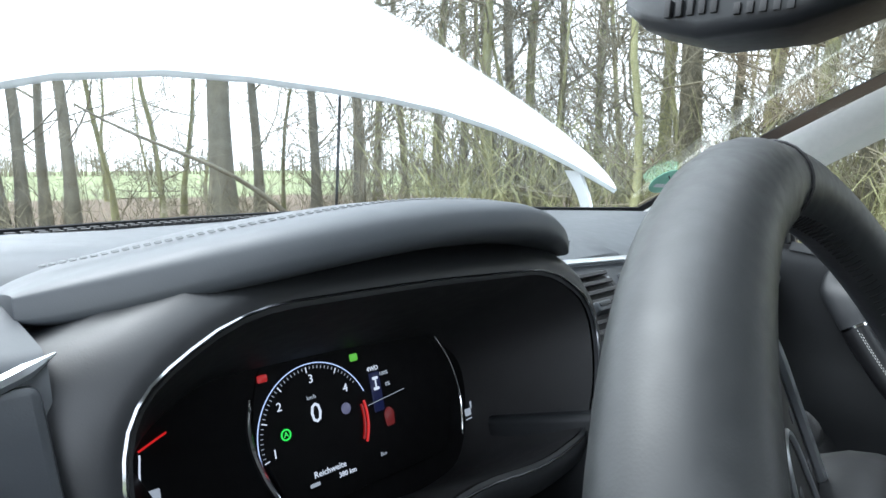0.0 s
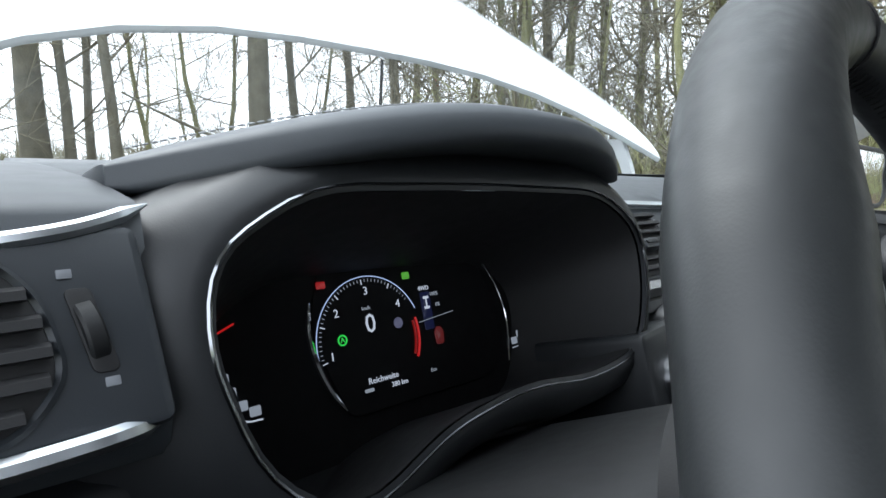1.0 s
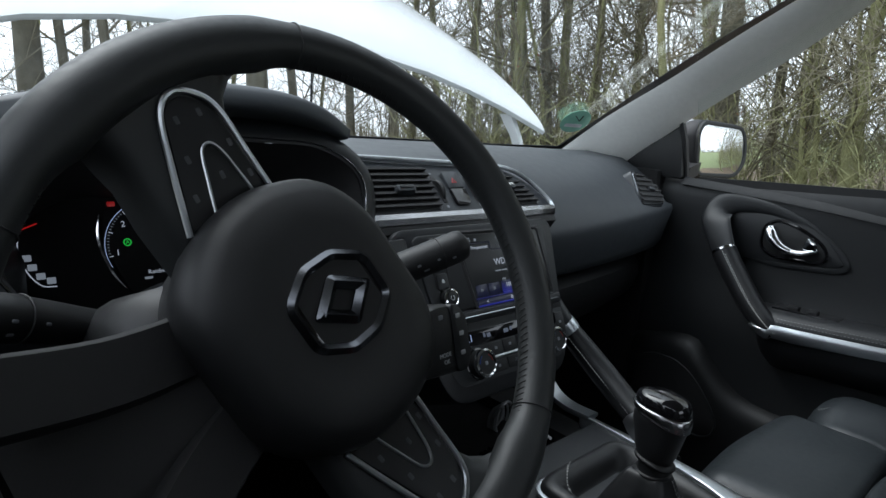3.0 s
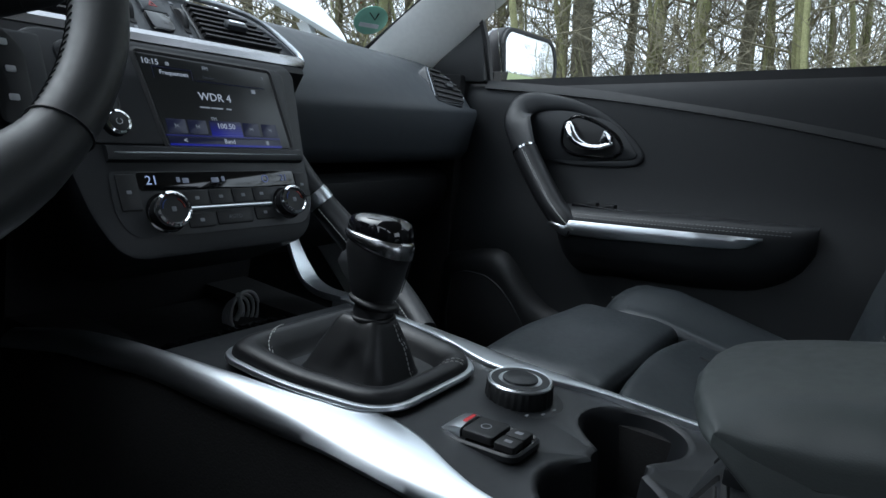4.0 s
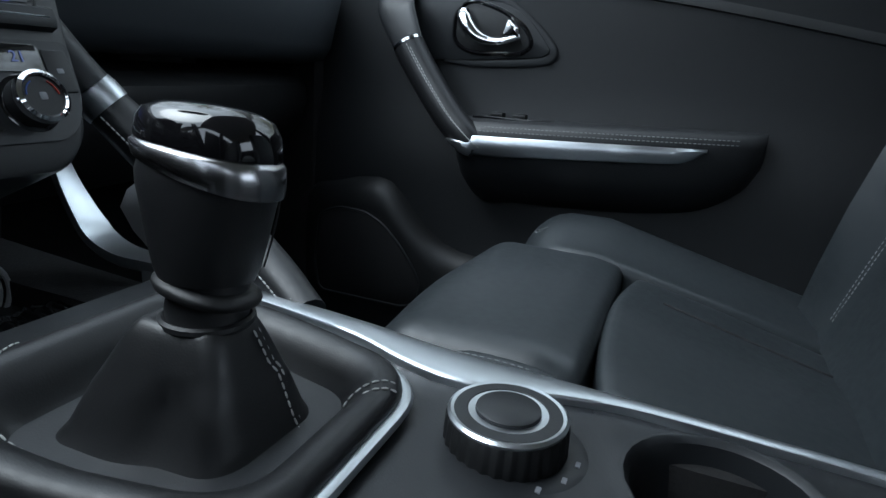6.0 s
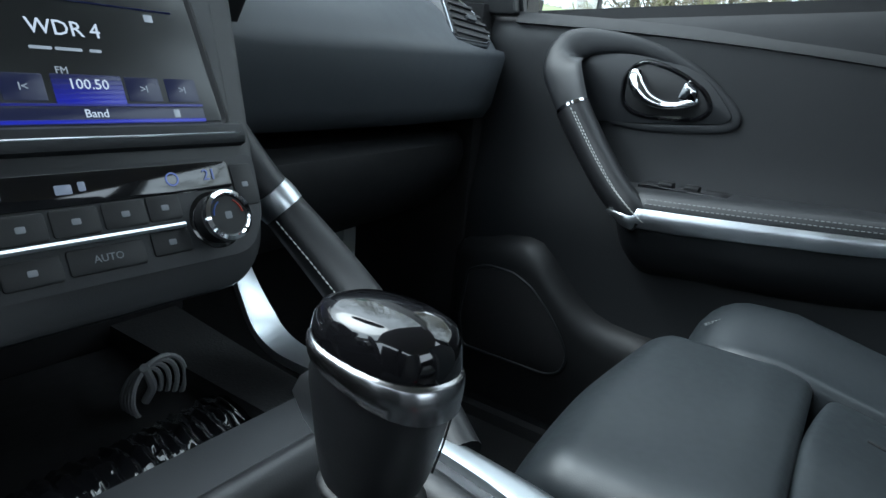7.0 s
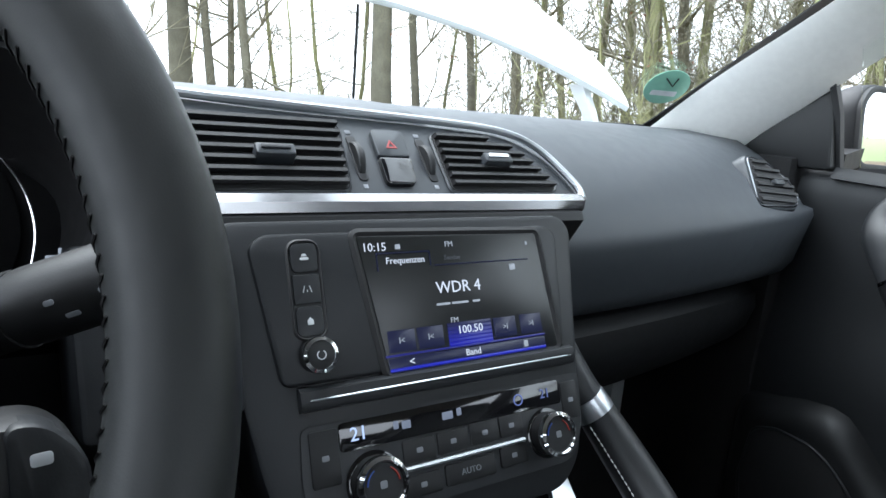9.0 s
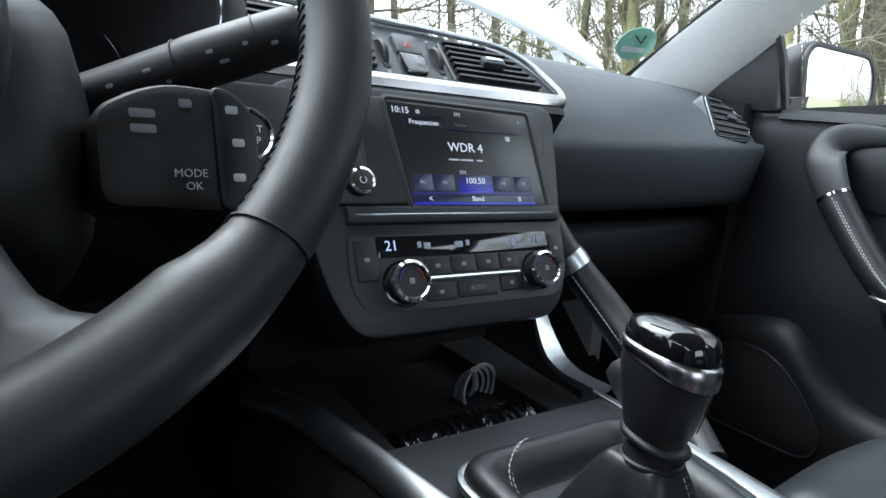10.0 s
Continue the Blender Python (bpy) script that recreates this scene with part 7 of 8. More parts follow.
# lower pocket with a raised loudspeaker housing before it
rings = []
for y, w, zt in ((0.195, 0.5, 0.630), (0.18, 0.8, 0.640), (0.14, 0.95, 0.648), (0.10, 1.0, 0.660), (0.06, 1.0, 0.665), (0.035, 1.0, 0.660), (0.012, 1.0, 0.640), (-0.012, 1.0, 0.614), (-0.04, 1.0, 0.588), (-0.07, 1.0, 0.569), (-0.10, 1.0, 0.560), (-0.14, 1.0, 0.556), (-0.30, 1.0, 0.552), (-0.48, 0.8, 0.550), (-0.56, 0.3, 0.545)):
    d = 0.034 * w
    ring = [(0.745, zt + 0.018), (0.742 - d * 0.30, zt + 0.013), (0.742 - d * 0.70, zt + 0.004), (0.742 - d * 0.95, zt - 0.010), (0.742 - d * 1.08, zt - 0.030), (0.742 - d * 1.15, 0.47), (0.742 - d, 0.43), (0.742 - d * 0.9, 0.375), (0.745, 0.37)]
    rings.append([V(a, y, b) for a, b in ring])
part("door_pocket", loft(rings), M_DARK, door, "black door pocket with loudspeaker housing", 60)
SPK = rounded([(0.015, 0.470), (0.040, 0.482), (0.046, 0.512), (0.028, 0.545), (0.000, 0.580), (-0.030, 0.608), (-0.064, 0.624), (-0.115, 0.625), (-0.150, 0.610), (-0.160, 0.520), (-0.150, 0.470)], 0.012, 4)
F_SPKR = plane_frame((0.7035, 0, 0), (0, -1, 0), (0, 0, 1))
spk = part("speaker_grille", plate(SPK, F_SPKR, 0.006, 0.002, lift=0.002), M_MATT, door, "black perforated loudspeaker grille")
part("speaker_edge", tube([F_SPKR @ V(x, z, 0.002) for x, z in inset(SPK, -0.002)], 0.0024, 7, closed=True), M_STACK, spk, "raised loudspeaker edge")
# black trim at the window's front corner
cor = rounded([(-0.315, 1.035), (-0.140, 1.034), (-0.150, 1.120), (-0.170, 1.172)], [0.01, 0.008, 0.02, 0.01])
part("corner_trim", plate(cor, door_frame(0.752), 0.02, 0.004), M_DARK, door, "black window corner trim")
gl = sheet(lambda y, v: V(0.785 - 0.16 * v, y, belt_z(y) - 0.02 + (1.455 - belt_z(y)) * v), steps(0.11, -0.72, 4), steps(0, 1, 4), (-0.004, 0, 0))
gp_ = part("window_pane", gl, M_GLASS, door, "clear side window")
gp_.visible_shadow = False
part("window_seal", loft([[V(0.772, y, belt_z(y) - 0.010), V(0.772, y, belt_z(y) + 0.006), V(0.782, y, belt_z(y) + 0.006), V(0.782, y, belt_z(y) - 0.01)] for y in (0.11, -0.30, -0.72)]), M_MATT, door, "black rubber window seal")
part("front_seal", loft([[V(x - 0.002, y - 0.004, z), V(x + 0.010, y - 0.004, z), V(x + 0.010, y + 0.006, z), V(x - 0.002, y + 0.006, z)] for x, y, z in ((0.772, 0.137, 1.03), (0.755, 0.146, 1.12), (0.738, 0.160, 1.185))]), M_MATT, door, "black window divider")

# ---------------------------------------------------------------- door mirror
mirror = thing("door_mirror", "black door mirror with a white outer cap reflecting sky", "door mirror", (0.88, 0.2, 1.03))
F_MIR = plane_frame((0.955, 0.150, 1.103), (1, -0.17, 0.0), (0, 0.105, 1))
MO = rounded([(-0.088, -0.060), (0.070, -0.062), (0.108, -0.030), (0.112, 0.020), (0.094, 0.058), (-0.070, 0.064), (-0.090, 0.040)], [0.02, 0.03, 0.03, 0.03, 0.025, 0.025, 0.02], 5)
rings = [[F_MIR @ V(x, y, z) for x, y in inset(MO, d)] for d, z in ((-0.006, -0.003), (-0.010, -0.006), (-0.012, -0.030), (-0.004, -0.075), (0.018, -0.105), (0.045, -0.118))]
part("housing", loft(rings[:4]), M_MATT, mirror, "black housing rim", 60)
part("cap", loft([[F_MIR @ V(x, y, z) for x, y in inset(MO, d)] for d, z in ((-0.0135, -0.046), (-0.006, -0.076), (0.016, -0.106), (0.045, -0.119))]), M_PAINT, mirror, "white painted outer cap", 60)
part("edge", rim(inset(MO, -0.0065), inset(MO, 0.003), F_MIR, 0.010, 0.0045), M_MATT, mirror, "black edge")
part("mirror_glass", plate(inset(MO, 0.003), F_MIR, 0.004, 0.0005, lift=0.0035), M_MIRROR, mirror, "silvered mirror glass")
part("foot", loft([[V(0.79, 0.20, 1.03), V(0.79, 0.14, 1.03), V(0.79, 0.14, 1.06), V(0.79, 0.20, 1.06)], [V(0.90, 0.21, 1.045), V(0.90, 0.16, 1.045), V(0.90, 0.16, 1.075), V(0.90, 0.21, 1.075)]]), M_MATT, mirror, "black mirror foot")
rear_mirror = thing("rear_view_sensor_pod", "dark grey mirror and sensor pod with slots at the windscreen", "sensor pod", (0, 0.05, 1.29))
rings = []
for y, w, z0, z1 in ((0.150, 0.022, 1.335, 1.350), (0.120, 0.045, 1.312, 1.365), (0.06, 0.055, 1.296, 1.395), (-0.02, 0.058, 1.300, 1.44), (-0.075, 0.052, 1.318, 1.46), (-0.09, 0.04, 1.335, 1.46)):
    rings.append([V(x, y, (z0 + z1) / 2 + z) for x, z in rrect(2 * w, z1 - z0, min(0.015, (z1 - z0) * 0.4), 4)])
part("pod", loft(rings), M_STACK, rear_mirror, "dark grey slotted pod", 50)
for i in range(5):
    part("slot", block((-0.0585, 0.085 - 0.011 * i, 1.316), (-0.050, 0.091 - 0.011 * i, 1.332), 0.001), M_MATT, rear_mirror, "dark cooling slot")
    part("slot", block((-0.0600, 0.020 - 0.011 * i, 1.312), (-0.052, 0.026 - 0.011 * i, 1.322), 0.001), M_MATT, rear_mirror, "dark cooling slot")

# ---------------------------------------------------------------- open bonnet
bonnet = thing("bonnet", "white car bonnet standing open on its prop rod", "bonnet", (0, 0.52, 1.0))


def hood_point(u, v):
    c = 1 - abs(u) ** 2.9
    y0, z0 = 0.515 + 0.205 * c, 1.111 + 0.160 * c
    y = y0 + (1.02 - 0.06 * c) * v
    z = z0 + (0.56 - 0.03 * c) * v ** 0.78 + 0.035 * c * math.sin(math.pi * v)
    return V(0.705 * u * (1 - 0.14 * v * v), y, z)


us = [-1, -0.98, -0.94, -0.86, -0.75, -0.6, -0.4, -0.2, 0, 0.2, 0.4, 0.6, 0.75, 0.86, 0.94, 0.98, 1]
part("panel", sheet(hood_point, us, [0, 0.01, 0.03] + steps(0.08, 1, 12), (0, 0.004, -0.006)), M_PAINT, bonnet, "white painted outer panel", 60)
inner = sheet(lambda u, v: hood_point(u * 0.985, 0.020 + v * 0.95) + V(0, 0.016, -0.016), us, steps(0, 1, 8), (0, 0.002, -0.003))
part("inner_panel", inner, mat("pale_teal_primer", (0.50, 0.60, 0.62), 0.4), bonnet, "pale grey-green inner panel", 60)
lip = loft([[hood_point(u, 0.0), hood_point(u, 0.0) + V(0, 0.003, -0.003), hood_point(u * 0.99, 0.012) + V(0, 0.014, -0.006), hood_point(u * 0.985, 0.02) + V(0, 0.02, -0.010)] for u in us])
part("rear_flange", lip, M_PAINT, bonnet, "white folded rear flange", 60)
for s in (1, -1):
    part("hinge", loft([[V(s * x, y - w, z), V(s * (x + 0.016), y - w, z), V(s * (x + 0.016), y + w, z), V(s * x, y + w, z)] for x, y, z, w in ((0.640, 0.600, 1.155, 0.020), (0.655, 0.575, 1.10, 0.014), (0.665, 0.560, 1.05, 0.012), (0.668, 0.555, 0.98, 0.018))]), M_PAINT, bonnet, "white painted hinge arm")
part("prop_rod", tube([V(0.432, 1.242, 1.345), V(0.428, 1.236, 1.15), V(0.425, 1.23, 0.88)], 0.0045, 8), M_MATT, bonnet, "thin black prop rod")

# front end under the bonnet: cowl, wings and engine bay cover
cowl = bmesh.new()
loft([[V(x, ws_base(x) + a, z) for a, z in ((0.02, 1.045), (0.05, 1.05), (0.14, 1.02), (0.16, 0.95), (0.02, 0.95))] for x in steps(-0.70, 0.70, 12)], True, True, cowl)
solo("cowl_panel", cowl, M_MATT, "black plastic cowl under the windscreen", "cowl", sharp=40)
bay = bmesh.new()
block((-0.68, 0.70, 0.55), (0.68, 1.50, 0.86), 0.05, bay)
solo("engine_cover", bay, M_MATT, "black engine cover in the open bay", "engine cover")
for s in (1, -1):
    w = bmesh.new()
    loft([[V(s * 0.70, y, z), V(s * 0.86, y, z - 0.06), V(s * 0.90, y, z - 0.35), V(s * 0.88, y, 0.15), V(s * 0.70, y, 0.15)] for y, z in ((0.45, 1.00), (0.8, 0.99), (1.2, 0.94), (1.5, 0.84), (1.62, 0.70))], True, True, w)
    solo("front_wing", w, M_PAINT, "white painted front wing of the car", "car wing", sharp=50)
    for yy in (1.05, -1.55):
        F_T = plane_frame((s * 0.80, yy, 0.22), (0, 1, 0), (0, 0, 1))
        ty = thing("road_wheel", "black tyred road wheel under the car", "wheel", (s * 0.80, yy, -0.11))
        part("tyre", turned([(0.20, -0.10), (0.31, -0.10), (0.33, -0.07), (0.33, 0.07), (0.31, 0.10), (0.20, 0.10)], F_T, 40), M_MATT, ty, "black rubber tyre")
        part("rim", turned([(0.20, -0.06), (0.20, 0.08), (0.05, 0.05), (0.03, 0.06)], F_T, 32), M_SILVER, ty, "silver alloy rim")


# ---------------------------------------------------------------- wood and field round the car
G0 = V(0, 0, -0.11)
GX = (V(1, 0, 0) - UP * UP.x).normalized()
GY = UP.cross(GX)


def ground(x, y, z=0.0):
    """A place on the sloping ground, x across and y ahead of the car."""
    return G0 + GX * x + GY * y + UP * z


rng = random.Random(7)


def bumps(x, y):
    r = math.hypot(x, y)
    return (noise.noise(V(x * 0.25, y * 0.25, 0)) * 0.10 + noise.noise(V(x * 0.9, y * 0.9, 3)) * 0.05) * min(1.0, max(0.0, (r - 3) / 4)) * (1.0 if r < 80 else 0.2)


bm = bmesh.new()
rad = [0, 1.5, 3, 4.5, 6, 7.5, 9, 11, 13, 15, 18, 21, 25, 30, 36, 44, 55, 70, 100, 160, 300, 700, 1800]
rings = []
for r in rad[1:]:
    rings.append([ground(r * math.cos(2 * math.pi * i / 96), r * math.sin(2 * math.pi * i / 96), bumps(r * math.cos(2 * math.pi * i / 96), r * math.sin(2 * math.pi * i / 96))) for i in range(96)])
loft(rings, False, True, bm)
bm.faces.new([v for v in list(bm.verts)[:96]])
gm = bpy.data.materials.new("wood_floor_and_meadow")
gm.use_nodes = True
gn, gl_ = gm.node_tree.nodes, gm.node_tree.links
gb = gn["Principled BSDF"]
gb.inputs["Roughness"].default_value = 0.95
gt = gn.new("ShaderNodeTexCoord")
gs = gn.new("ShaderNodeSeparateXYZ")
gl_.new(gt.outputs["Object"], gs.inputs[0])
edge_n = gn.new("ShaderNodeTexNoise")
edge_n.inputs["Scale"].default_value = 0.25
gl_.new(gt.outputs["Object"], edge_n.inputs["Vector"])
# the wood lies ahead and to the passenger's side; meadow beyond it and behind the car
dist = gn.new("ShaderNodeVectorMath")
dist.operation = "LENGTH"
gl_.new(gt.outputs["Object"], dist.inputs[0])


def gmath(op, a, b):
    nd = gn.new("ShaderNodeMath")
    nd.operation = op
    for k_, q in enumerate((a, b)):
        if hasattr(q, "links"):
            gl_.new(q, nd.inputs[k_])
        else:
            nd.inputs[k_].default_value = q
    return nd.outputs[0]


wob = gmath("MULTIPLY", edge_n.outputs["Fac"], 10.0)
far_ = gmath("GREATER_THAN", gmath("ADD", dist.outputs["Value"], wob), 36.0)
behind = gmath("LESS_THAN", gmath("ADD", gs.outputs["Y"], gmath("MULTIPLY", edge_n.outputs["Fac"], 3.0)), -3.0)
mask = gmath("MAXIMUM", far_, behind)
lit_n = gn.new("ShaderNodeTexNoise")
lit_n.inputs["Scale"].default_value, lit_n.inputs["Detail"].default_value = 14.0, 6.0
gl_.new(gt.outputs["Object"], lit_n.inputs["Vector"])
rl = gn.new("ShaderNodeValToRGB")
rl.color_ramp.elements[0].position, rl.color_ramp.elements[0].color = 0.35, (0.045, 0.034, 0.022, 1)
rl.color_ramp.elements[1].position, rl.color_ramp.elements[1].color = 0.68, (0.19, 0.135, 0.085, 1)
gl_.new(lit_n.outputs["Fac"], rl.inputs["Fac"])
rf = gn.new("ShaderNodeValToRGB")
rf.color_ramp.elements[0].position, rf.color_ramp.elements[0].color = 0.3, (0.120, 0.150, 0.060, 1)
rf.color_ramp.elements[1].position, rf.color_ramp.elements[1].color = 0.7, (0.19, 0.22, 0.10, 1)
gl_.new(lit_n.outputs["Fac"], rf.inputs["Fac"])
mixc = gn.new("ShaderNodeMix")
mixc.data_type = "RGBA"
gl_.new(mask, mixc.inputs[0])
gl_.new(rl.outputs[0], mixc.inputs[6])
gl_.new(rf.outputs[0], mixc.inputs[7])
gl_.new(mixc.outputs[2], gb.inputs["Base Color"])
gbump = gn.new("ShaderNodeBump")
gbump.inputs["Distance"].default_value = 0.04
gl_.new(lit_n.outputs["Fac"], gbump.inputs["Height"])
gl_.new(gbump.outputs[0], gb.inputs["Normal"])
solo("ground", bm, gm, "leaf-strewn woodland floor running out into green meadow", "ground", "structure", 80)


def limb(bm, p, d, length, r, depth, r_, tips, spread=0.6):
    """A branch that bends and forks; thin ends are collected in tips."""
    n = 4 if depth > 1 else 3
    pts, rs = [p], [r]
    q, dd = p.copy(), d.copy()
    for i in range(n):
        dd = (dd + V(r_.uniform(-1, 1), r_.uniform(-1, 1), r_.uniform(-0.5, 0.9)) * 0.20).normalized()
        q = q + dd * (length / n)
        pts.append(q.copy())
        rs.append(r * (1 - 0.72 * (i + 1) / n) + 0.0034)
    tube(pts, rs, 6 if r > 0.05 else (4 if r > 0.012 else 3), bm)
    if depth <= 0:
        tips.append((pts[-1], dd))
        return
    for i in range(r_.randint(3, 4) if depth > 1 else r_.randint(3, 5)):
        k_ = r_.randint(1, n)
        a = dd.orthogonal().normalized()
        a.rotate(Matrix.Rotation(r_.uniform(0, 6.28), 3, dd))
        nd = (dd * (1 - spread * 0.5) + a * spread + V(0, 0, 0.12)).normalized()
        limb(bm, pts[k_], nd, length * r_.uniform(0.45, 0.7), rs[k_] * 0.62, depth - 1, r_, tips, spread)


def make_tree(seed, h, r0, low, bark, leaves=0, sub=2, crook=0.012, brush=0):
    """A bare winter tree at the origin: tapered trunk with root flare, limbs, twigs and a few dead leaves."""
    r_ = random.Random(seed)
    t = thing("bare_tree", "leafless winter tree with grey-brown bark and fine twigs", "tree", (0, 0, 0), "bare trees in the wood")
    trunk = bmesh.new()
    pts, rs = [], []
    q = V(0, 0, -0.15)
    lean = V(r_.uniform(-0.02, 0.02), r_.uniform(-0.02, 0.02), 0)
    bend = V(0, 0, 0)
    for i in range(13):
        f = i / 12
        pts.append(q.copy())
        rs.append(r0 * (1 - 0.80 * f) * (1 + 0.55 * math.exp(-f * 30)))
        bend = (bend * 0.6 + V(r_.uniform(-crook, crook), r_.uniform(-crook, crook), 0)) * (1.0 if i else 0.3)
        q = q + V(lean.x + bend.x, lean.y + bend.y, 1) * (h / 12)
    tube(pts, rs, 12, trunk)
    for v in trunk.verts:
        nz = noise.noise(v.co * 2.2 + V(seed, 0, 0))
        v.co.x += nz * r0 * 0.12
        v.co.y += noise.noise(v.co * 2.2 + V(0, seed, 5)) * r0 * 0.12
    part("trunk", trunk, bark, t, "rough bark trunk", 80)
    crown, tips = bmesh.new(), []
    for i in range(r_.randint(11, 15)):
        f = r_.uniform(low, 0.97)
        k_ = min(11, int(f * 12))
        p = pts[k_].lerp(pts[k_ + 1], f * 12 - k_) if f * 12 - k_ < 1 else pts[k_]
        a = r_.uniform(0, 6.28)
        up_ = r_.uniform(0.15, 0.7)
        d = V(math.cos(a), math.sin(a), up_).normalized()
        limb(crown, p, d, h * r_.uniform(0.14, 0.26) * (1.1 - 0.5 * f), rs[k_] * r_.uniform(0.22, 0.38), sub, r_, tips)
    # low side branches and water shoots
    for i in range(brush):
        f = r_.uniform(0.06, 0.42)
        k_ = min(11, int(f * 12))
        a = r_.uniform(0, 6.28)
        d = V(math.cos(a), math.sin(a), r_.uniform(-0.1, 0.9)).normalized()
        limb(crown, pts[k_].lerp(pts[k_ + 1], f * 12 - k_), d, h * r_.uniform(0.07, 0.17), rs[k_] * r_.uniform(0.10, 0.24), 2, r_, tips, 0.75)
    part("crown", crown, M_TWIG, t, "bare forked limbs and twigs", 80)
    if leaves:
        lv = bmesh.new()
        for p, d in tips:
            if r_.random() < leaves:
                for j in range(3):
                    c = p + V(r_.uniform(-0.12, 0.12), r_.uniform(-0.12, 0.12), r_.uniform(-0.12, 0.05))
                    a = V(r_.uniform(-1, 1), r_.uniform(-1, 1), r_.uniform(-1, 1)).normalized() * 0.030
                    b_ = a.orthogonal().normalized() * 0.018
                    f4 = [c - a, c + b_ + V(0, 0, 0.006), c + a, c - b_ + V(0, 0, 0.006)]
                    lv.faces.new([lv.verts.new(w) for w in f4])
        part("dead_leaves", lv, M_LEAF, t, "sparse russet dead leaves", 80)
    return t


def place(t, x, y, turn, scale=1.0, lean=0.0):
    """Pose of a tree rooted on the ground and growing upright."""
    m = Matrix((GX, GY, UP)).transposed().to_4x4()
    m.translation = ground(x, y, bumps(x, y))
    return m @ Matrix.Rotation(radians(turn), 4, "Z") @ Matrix.Rotation(lean, 4, "X") @ Matrix.Scale(scale, 4)


def move(t, m):
    t.matrix_basis = m
    return t


protos = [make_tree(11, 17, 0.30, 0.30, M_BARK, 0, 2, 0.02, 5), make_tree(12, 15, 0.12, 0.20, M_BARK, 0, 3, 0.05, 10), make_tree(13, 14, 0.12, 0.12, M_MOSS, 0.0, 3, 0.07, 14),
          make_tree(14, 13, 0.11, 0.12, M_MOSS, 0.10, 3, 0.08, 14), make_tree(15, 11, 0.075, 0.08, M_MOSS, 0.0, 3, 0.10, 12), make_tree(16, 9, 0.05, 0.08, M_MOSS, 0.03, 2, 0.13, 12)]


def polar(az, d):
    return d * math.sin(radians(az)), d * math.cos(radians(az))


# trees that can be told apart: bearing from straight ahead, distance, kind, size
KNOWN = ((7.9, 15, 0, 0.95), (10.3, 15, 1, 1.0), (11.9, 16, 1, 0.9), (13.5, 14, 1, 1.0), (17, 17, 4, 1.0), (20.5, 15, 4, 0.9), (22.5, 19, 4, 1.1), (25.4, 14, 0, 1.0), (28.7, 15, 1, 1.0), (31, 17, 5, 1.2), (33.9, 15, 1, 1.0), (38, 15, 1, 1.15), (39.8, 17, 2, 1.0), (42.5, 16, 2, 0.9),
         (45.5, 14, 2, 1.0), (48, 14, 3, 1.0), (50, 12, 3, 1.1), (52.8, 15, 1, 1.2), (54.2, 13, 3, 1.1), (57, 14, 2, 0.95), (61, 15, 2, 1.0), (66.8, 13, 2, 1.2), (68.8, 12, 0, 0.85), (72.3, 15, 1, 1.0), (75, 12, 2, 1.0),
         (79, 10, 2, 1.0), (82.3, 12, 1, 1.1), (88, 9, 2, 0.9), (94, 10, 0, 0.8), (99, 13, 1, 1.0), (104, 9, 2, 1.0), (3, 14, 1, 0.9), (-4, 16, 1, 1.0), (-10, 13, 2, 1.0))
used = set()
for az, d, k_, sc in KNOWN:
    x, y = polar(az, d)
    m = place(None, x, y, rng.uniform(0, 360), sc)
    if k_ not in used:
        used.add(k_)
        move(protos[k_], m)
    else:
        copy_thing(protos[k_], m)
for k_ in (4, 5):
    if k_ not in used:
        used.add(k_)
        x, y = polar(60 + 8 * k_, 8.5)
        move(protos[k_], place(None, x, y, 40, 1.0))
for i in range(30):
    az = rng.uniform(44, 128) if i % 3 else rng.uniform(-30, 44)
    d = rng.uniform(15, 34) if i % 3 else rng.uniform(20, 34)
    x, y = polar(az, d)
    copy_thing(protos[rng.choice((1, 2, 2, 3, 4, 4, 5) if i % 3 else (4, 4, 5))], place(None, x, y, rng.uniform(0, 360), rng.uniform(0.75, 1.15), rng.uniform(-0.05, 0.05)))
for i in range(24):
    az = rng.uniform(50, 125)
    d = rng.uniform(6.5, 14)
    x, y = polar(az, d)
    copy_thing(protos[rng.choice((4, 5, 5))], place(None, x, y, rng.uniform(0, 360), rng.uniform(0.55, 0.95), rng.uniform(-0.10, 0.10)))

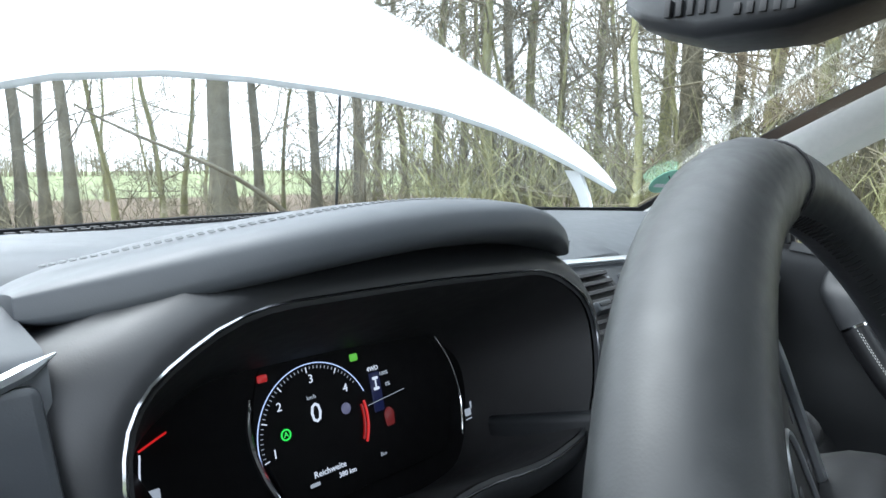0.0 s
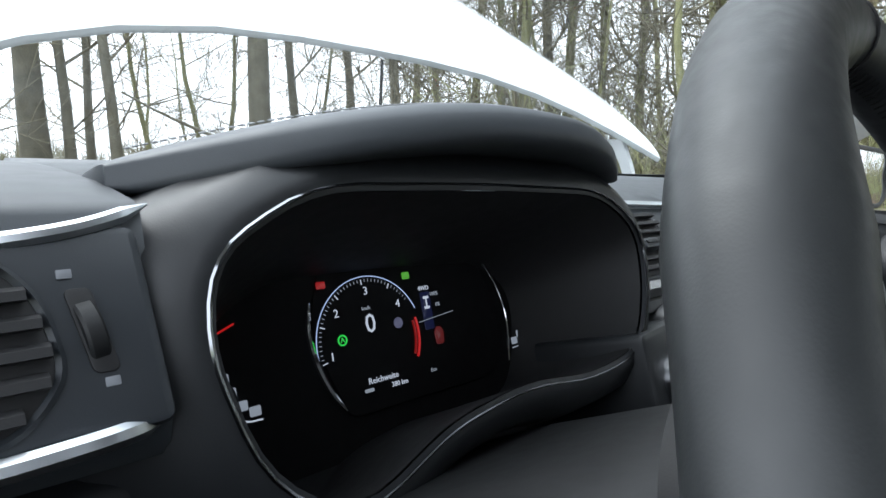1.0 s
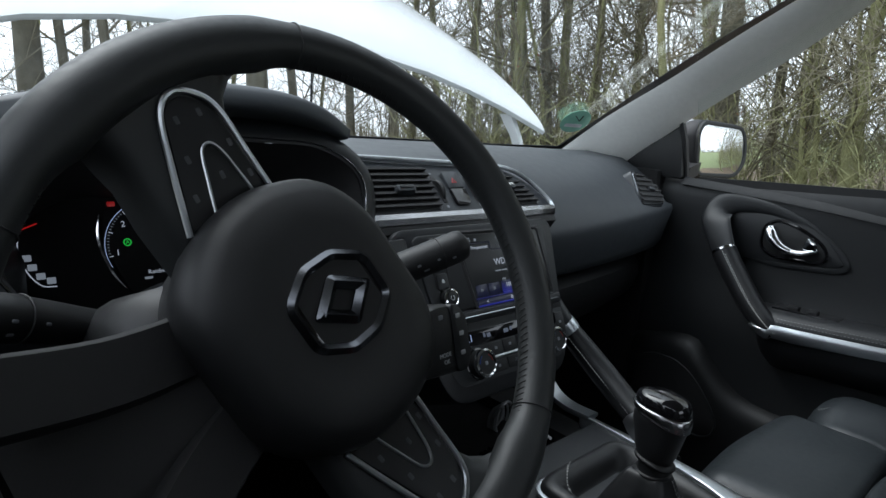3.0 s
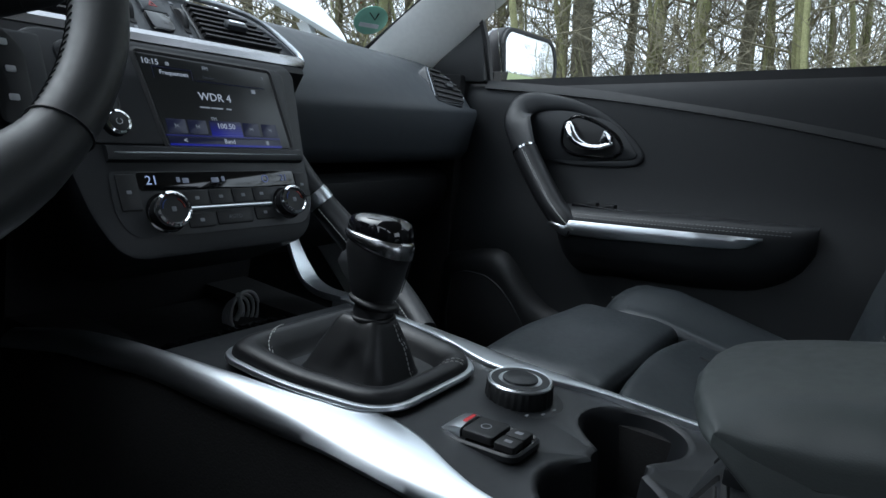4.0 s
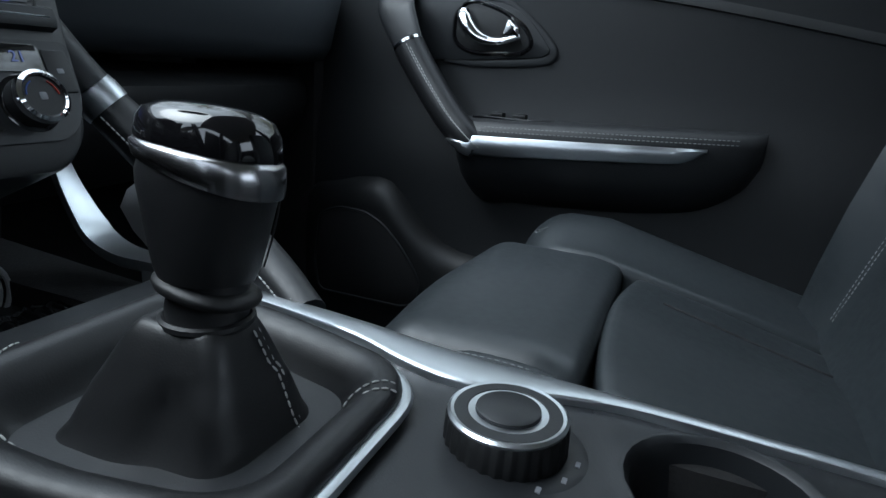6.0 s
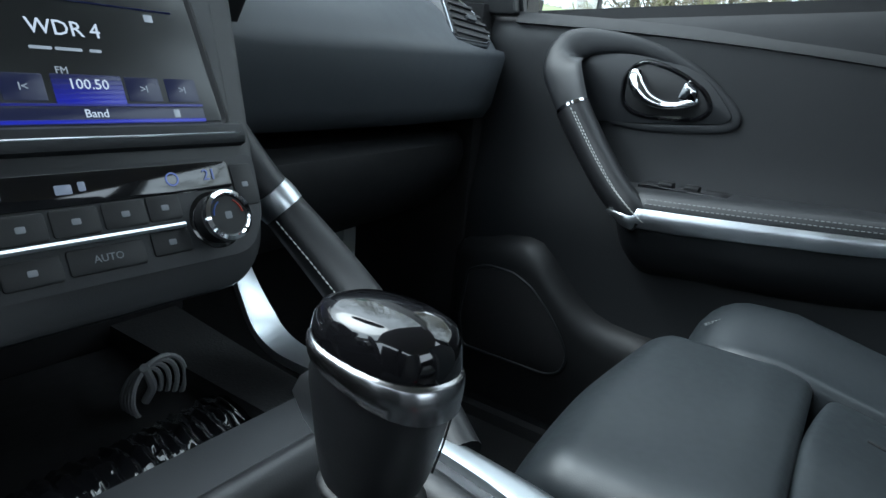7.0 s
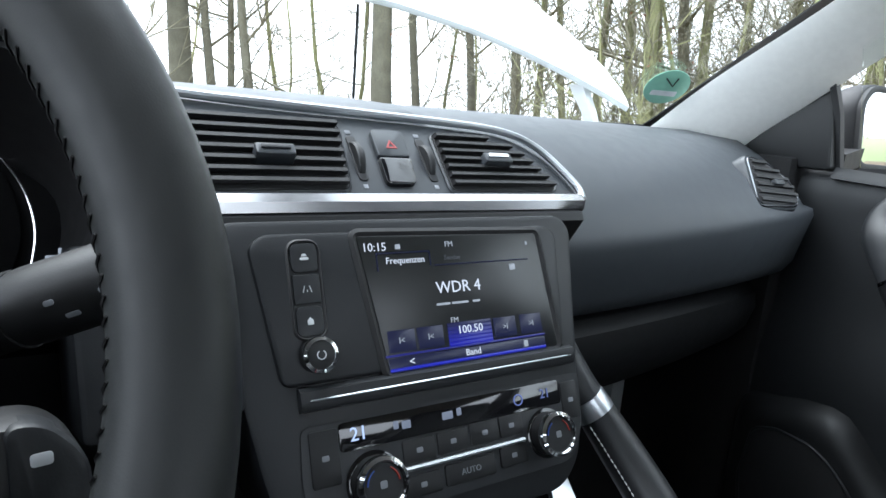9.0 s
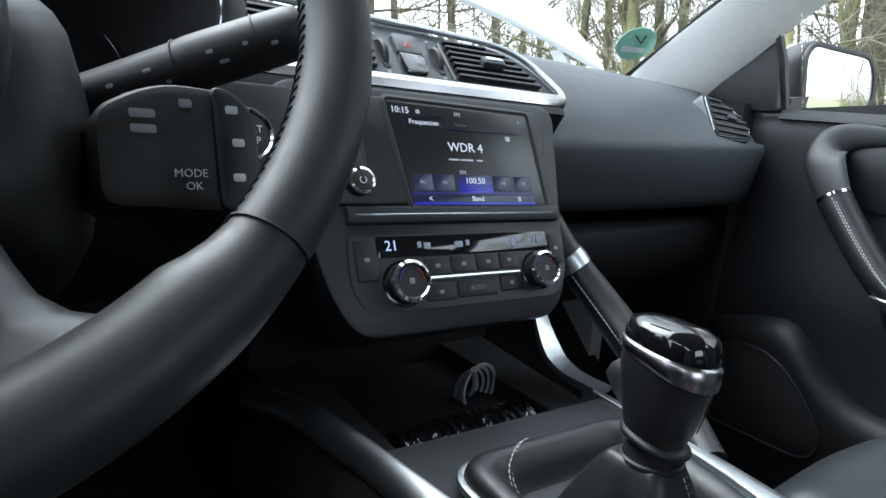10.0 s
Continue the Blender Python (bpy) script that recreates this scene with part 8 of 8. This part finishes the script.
# undergrowth: arching stems and brushwood
def thicket(n, az0, az1, d0, d1, hmax, seed, rad=0.010, forks=5):
    r_ = random.Random(seed)
    bm = bmesh.new()
    for i in range(n):
        az, d = r_.uniform(az0, az1), r_.uniform(d0, d1)
        x, y = polar(az, d)
        p = ground(x, y, bumps(x, y) - 0.05)
        h = hmax * r_.uniform(0.3, 1.0)
        dd = (UP + V(r_.uniform(-1, 1), r_.uniform(-1, 1), 0) * 0.5).normalized()
        pts, q = [p], p.copy()
        for j in range(5):
            dd = (dd + V(r_.uniform(-1, 1), r_.uniform(-1, 1), r_.uniform(-0.6, 0.25)) * 0.25).normalized()
            q = q + dd * h / 5
            pts.append(q.copy())
        rr = rad * r_.uniform(0.5, 1.3)
        tube(pts, [rr * (1 - 0.15 * j) for j in range(6)], 3, bm)
        for j in range(forks):
            k_ = r_.randint(1, 5)
            e = (dd + V(r_.uniform(-1, 1), r_.uniform(-1, 1), r_.uniform(-0.5, 0.8)) * 1.1).normalized()
            a = pts[k_]
            b_ = a + e * h * 0.22
            c = b_ + (e + V(r_.uniform(-1, 1), r_.uniform(-1, 1), r_.uniform(-0.4, 0.5)) * 0.6).normalized() * h * 0.16
            tube([a, b_, c], [rr * 0.6, rr * 0.45, rr * 0.25], 3, bm)
    return bm


solo("undergrowth", thicket(1250, 44, 128, 7.5, 22, 2.6, 3, 0.013, 6), M_MOSS, "tangled olive-brown undergrowth between the trees", "undergrowth", "stuff", 80)
solo("undergrowth", thicket(900, -35, 60, 10, 24, 1.5, 4, 0.012, 7), M_TWIG, "low brown brushwood on the wood floor", "undergrowth", "stuff", 80)
solo("undergrowth", thicket(280, 34, 100, 10, 19, 5.5, 5, 0.015, 13), M_TWIG, "tall thin brown saplings and twigs", "undergrowth", "stuff", 80)
# one long fallen branch across the view ahead
fb = bmesh.new()
x0, y0 = polar(33, 10.5)
x1, y1 = polar(13, 9.0)
A, B = ground(x0, y0, 0.0), ground(x1, y1, 2.15)
pts = [A.lerp(B, f) + UP * (0.55 * math.sin(math.pi * f) * (1 - f)) for f in steps(0, 1, 10)]
tube(pts, [0.055 - 0.004 * i for i in range(11)], 7, fb)
solo("fallen_branch", fb, M_BARK, "long bent branch leaning over the wood floor", "branch", "", 80)
# hedge and woods far over the meadow
def far_woods(n, seed):
    r_ = random.Random(seed)
    bm = bmesh.new()
    for i in range(n):
        az, d = r_.uniform(-60, 330), r_.uniform(150, 230)
        x, y = polar(az, d)
        h = r_.uniform(4, 9)
        p = ground(x, y, 0)
        for j in range(14):
            b0 = p + GX * r_.uniform(-5, 5) + GY * r_.uniform(-5, 5)
            e = b0 + UP * h * r_.uniform(0.5, 1) + V(r_.uniform(-0.8, 0.8), r_.uniform(-0.8, 0.8), 0)
            tube([b0, b0.lerp(e, 0.5) + V(r_.uniform(-0.3, 0.3), r_.uniform(-0.3, 0.3), 0), e], [0.14, 0.11, 0.03], 3, bm)
            for k_ in range(4):
                q = b0.lerp(e, r_.uniform(0.3, 0.9))
                tube([q, q + V(r_.uniform(-1.6, 1.6), r_.uniform(-1.6, 1.6), r_.uniform(0.2, 1.5))], [0.07, 0.03], 3, bm)
    return bm


solo("far_woods", far_woods(420, 9), M_TWIG, "far grey-brown woods along the meadow's edge", "woods", "stuff", 80)
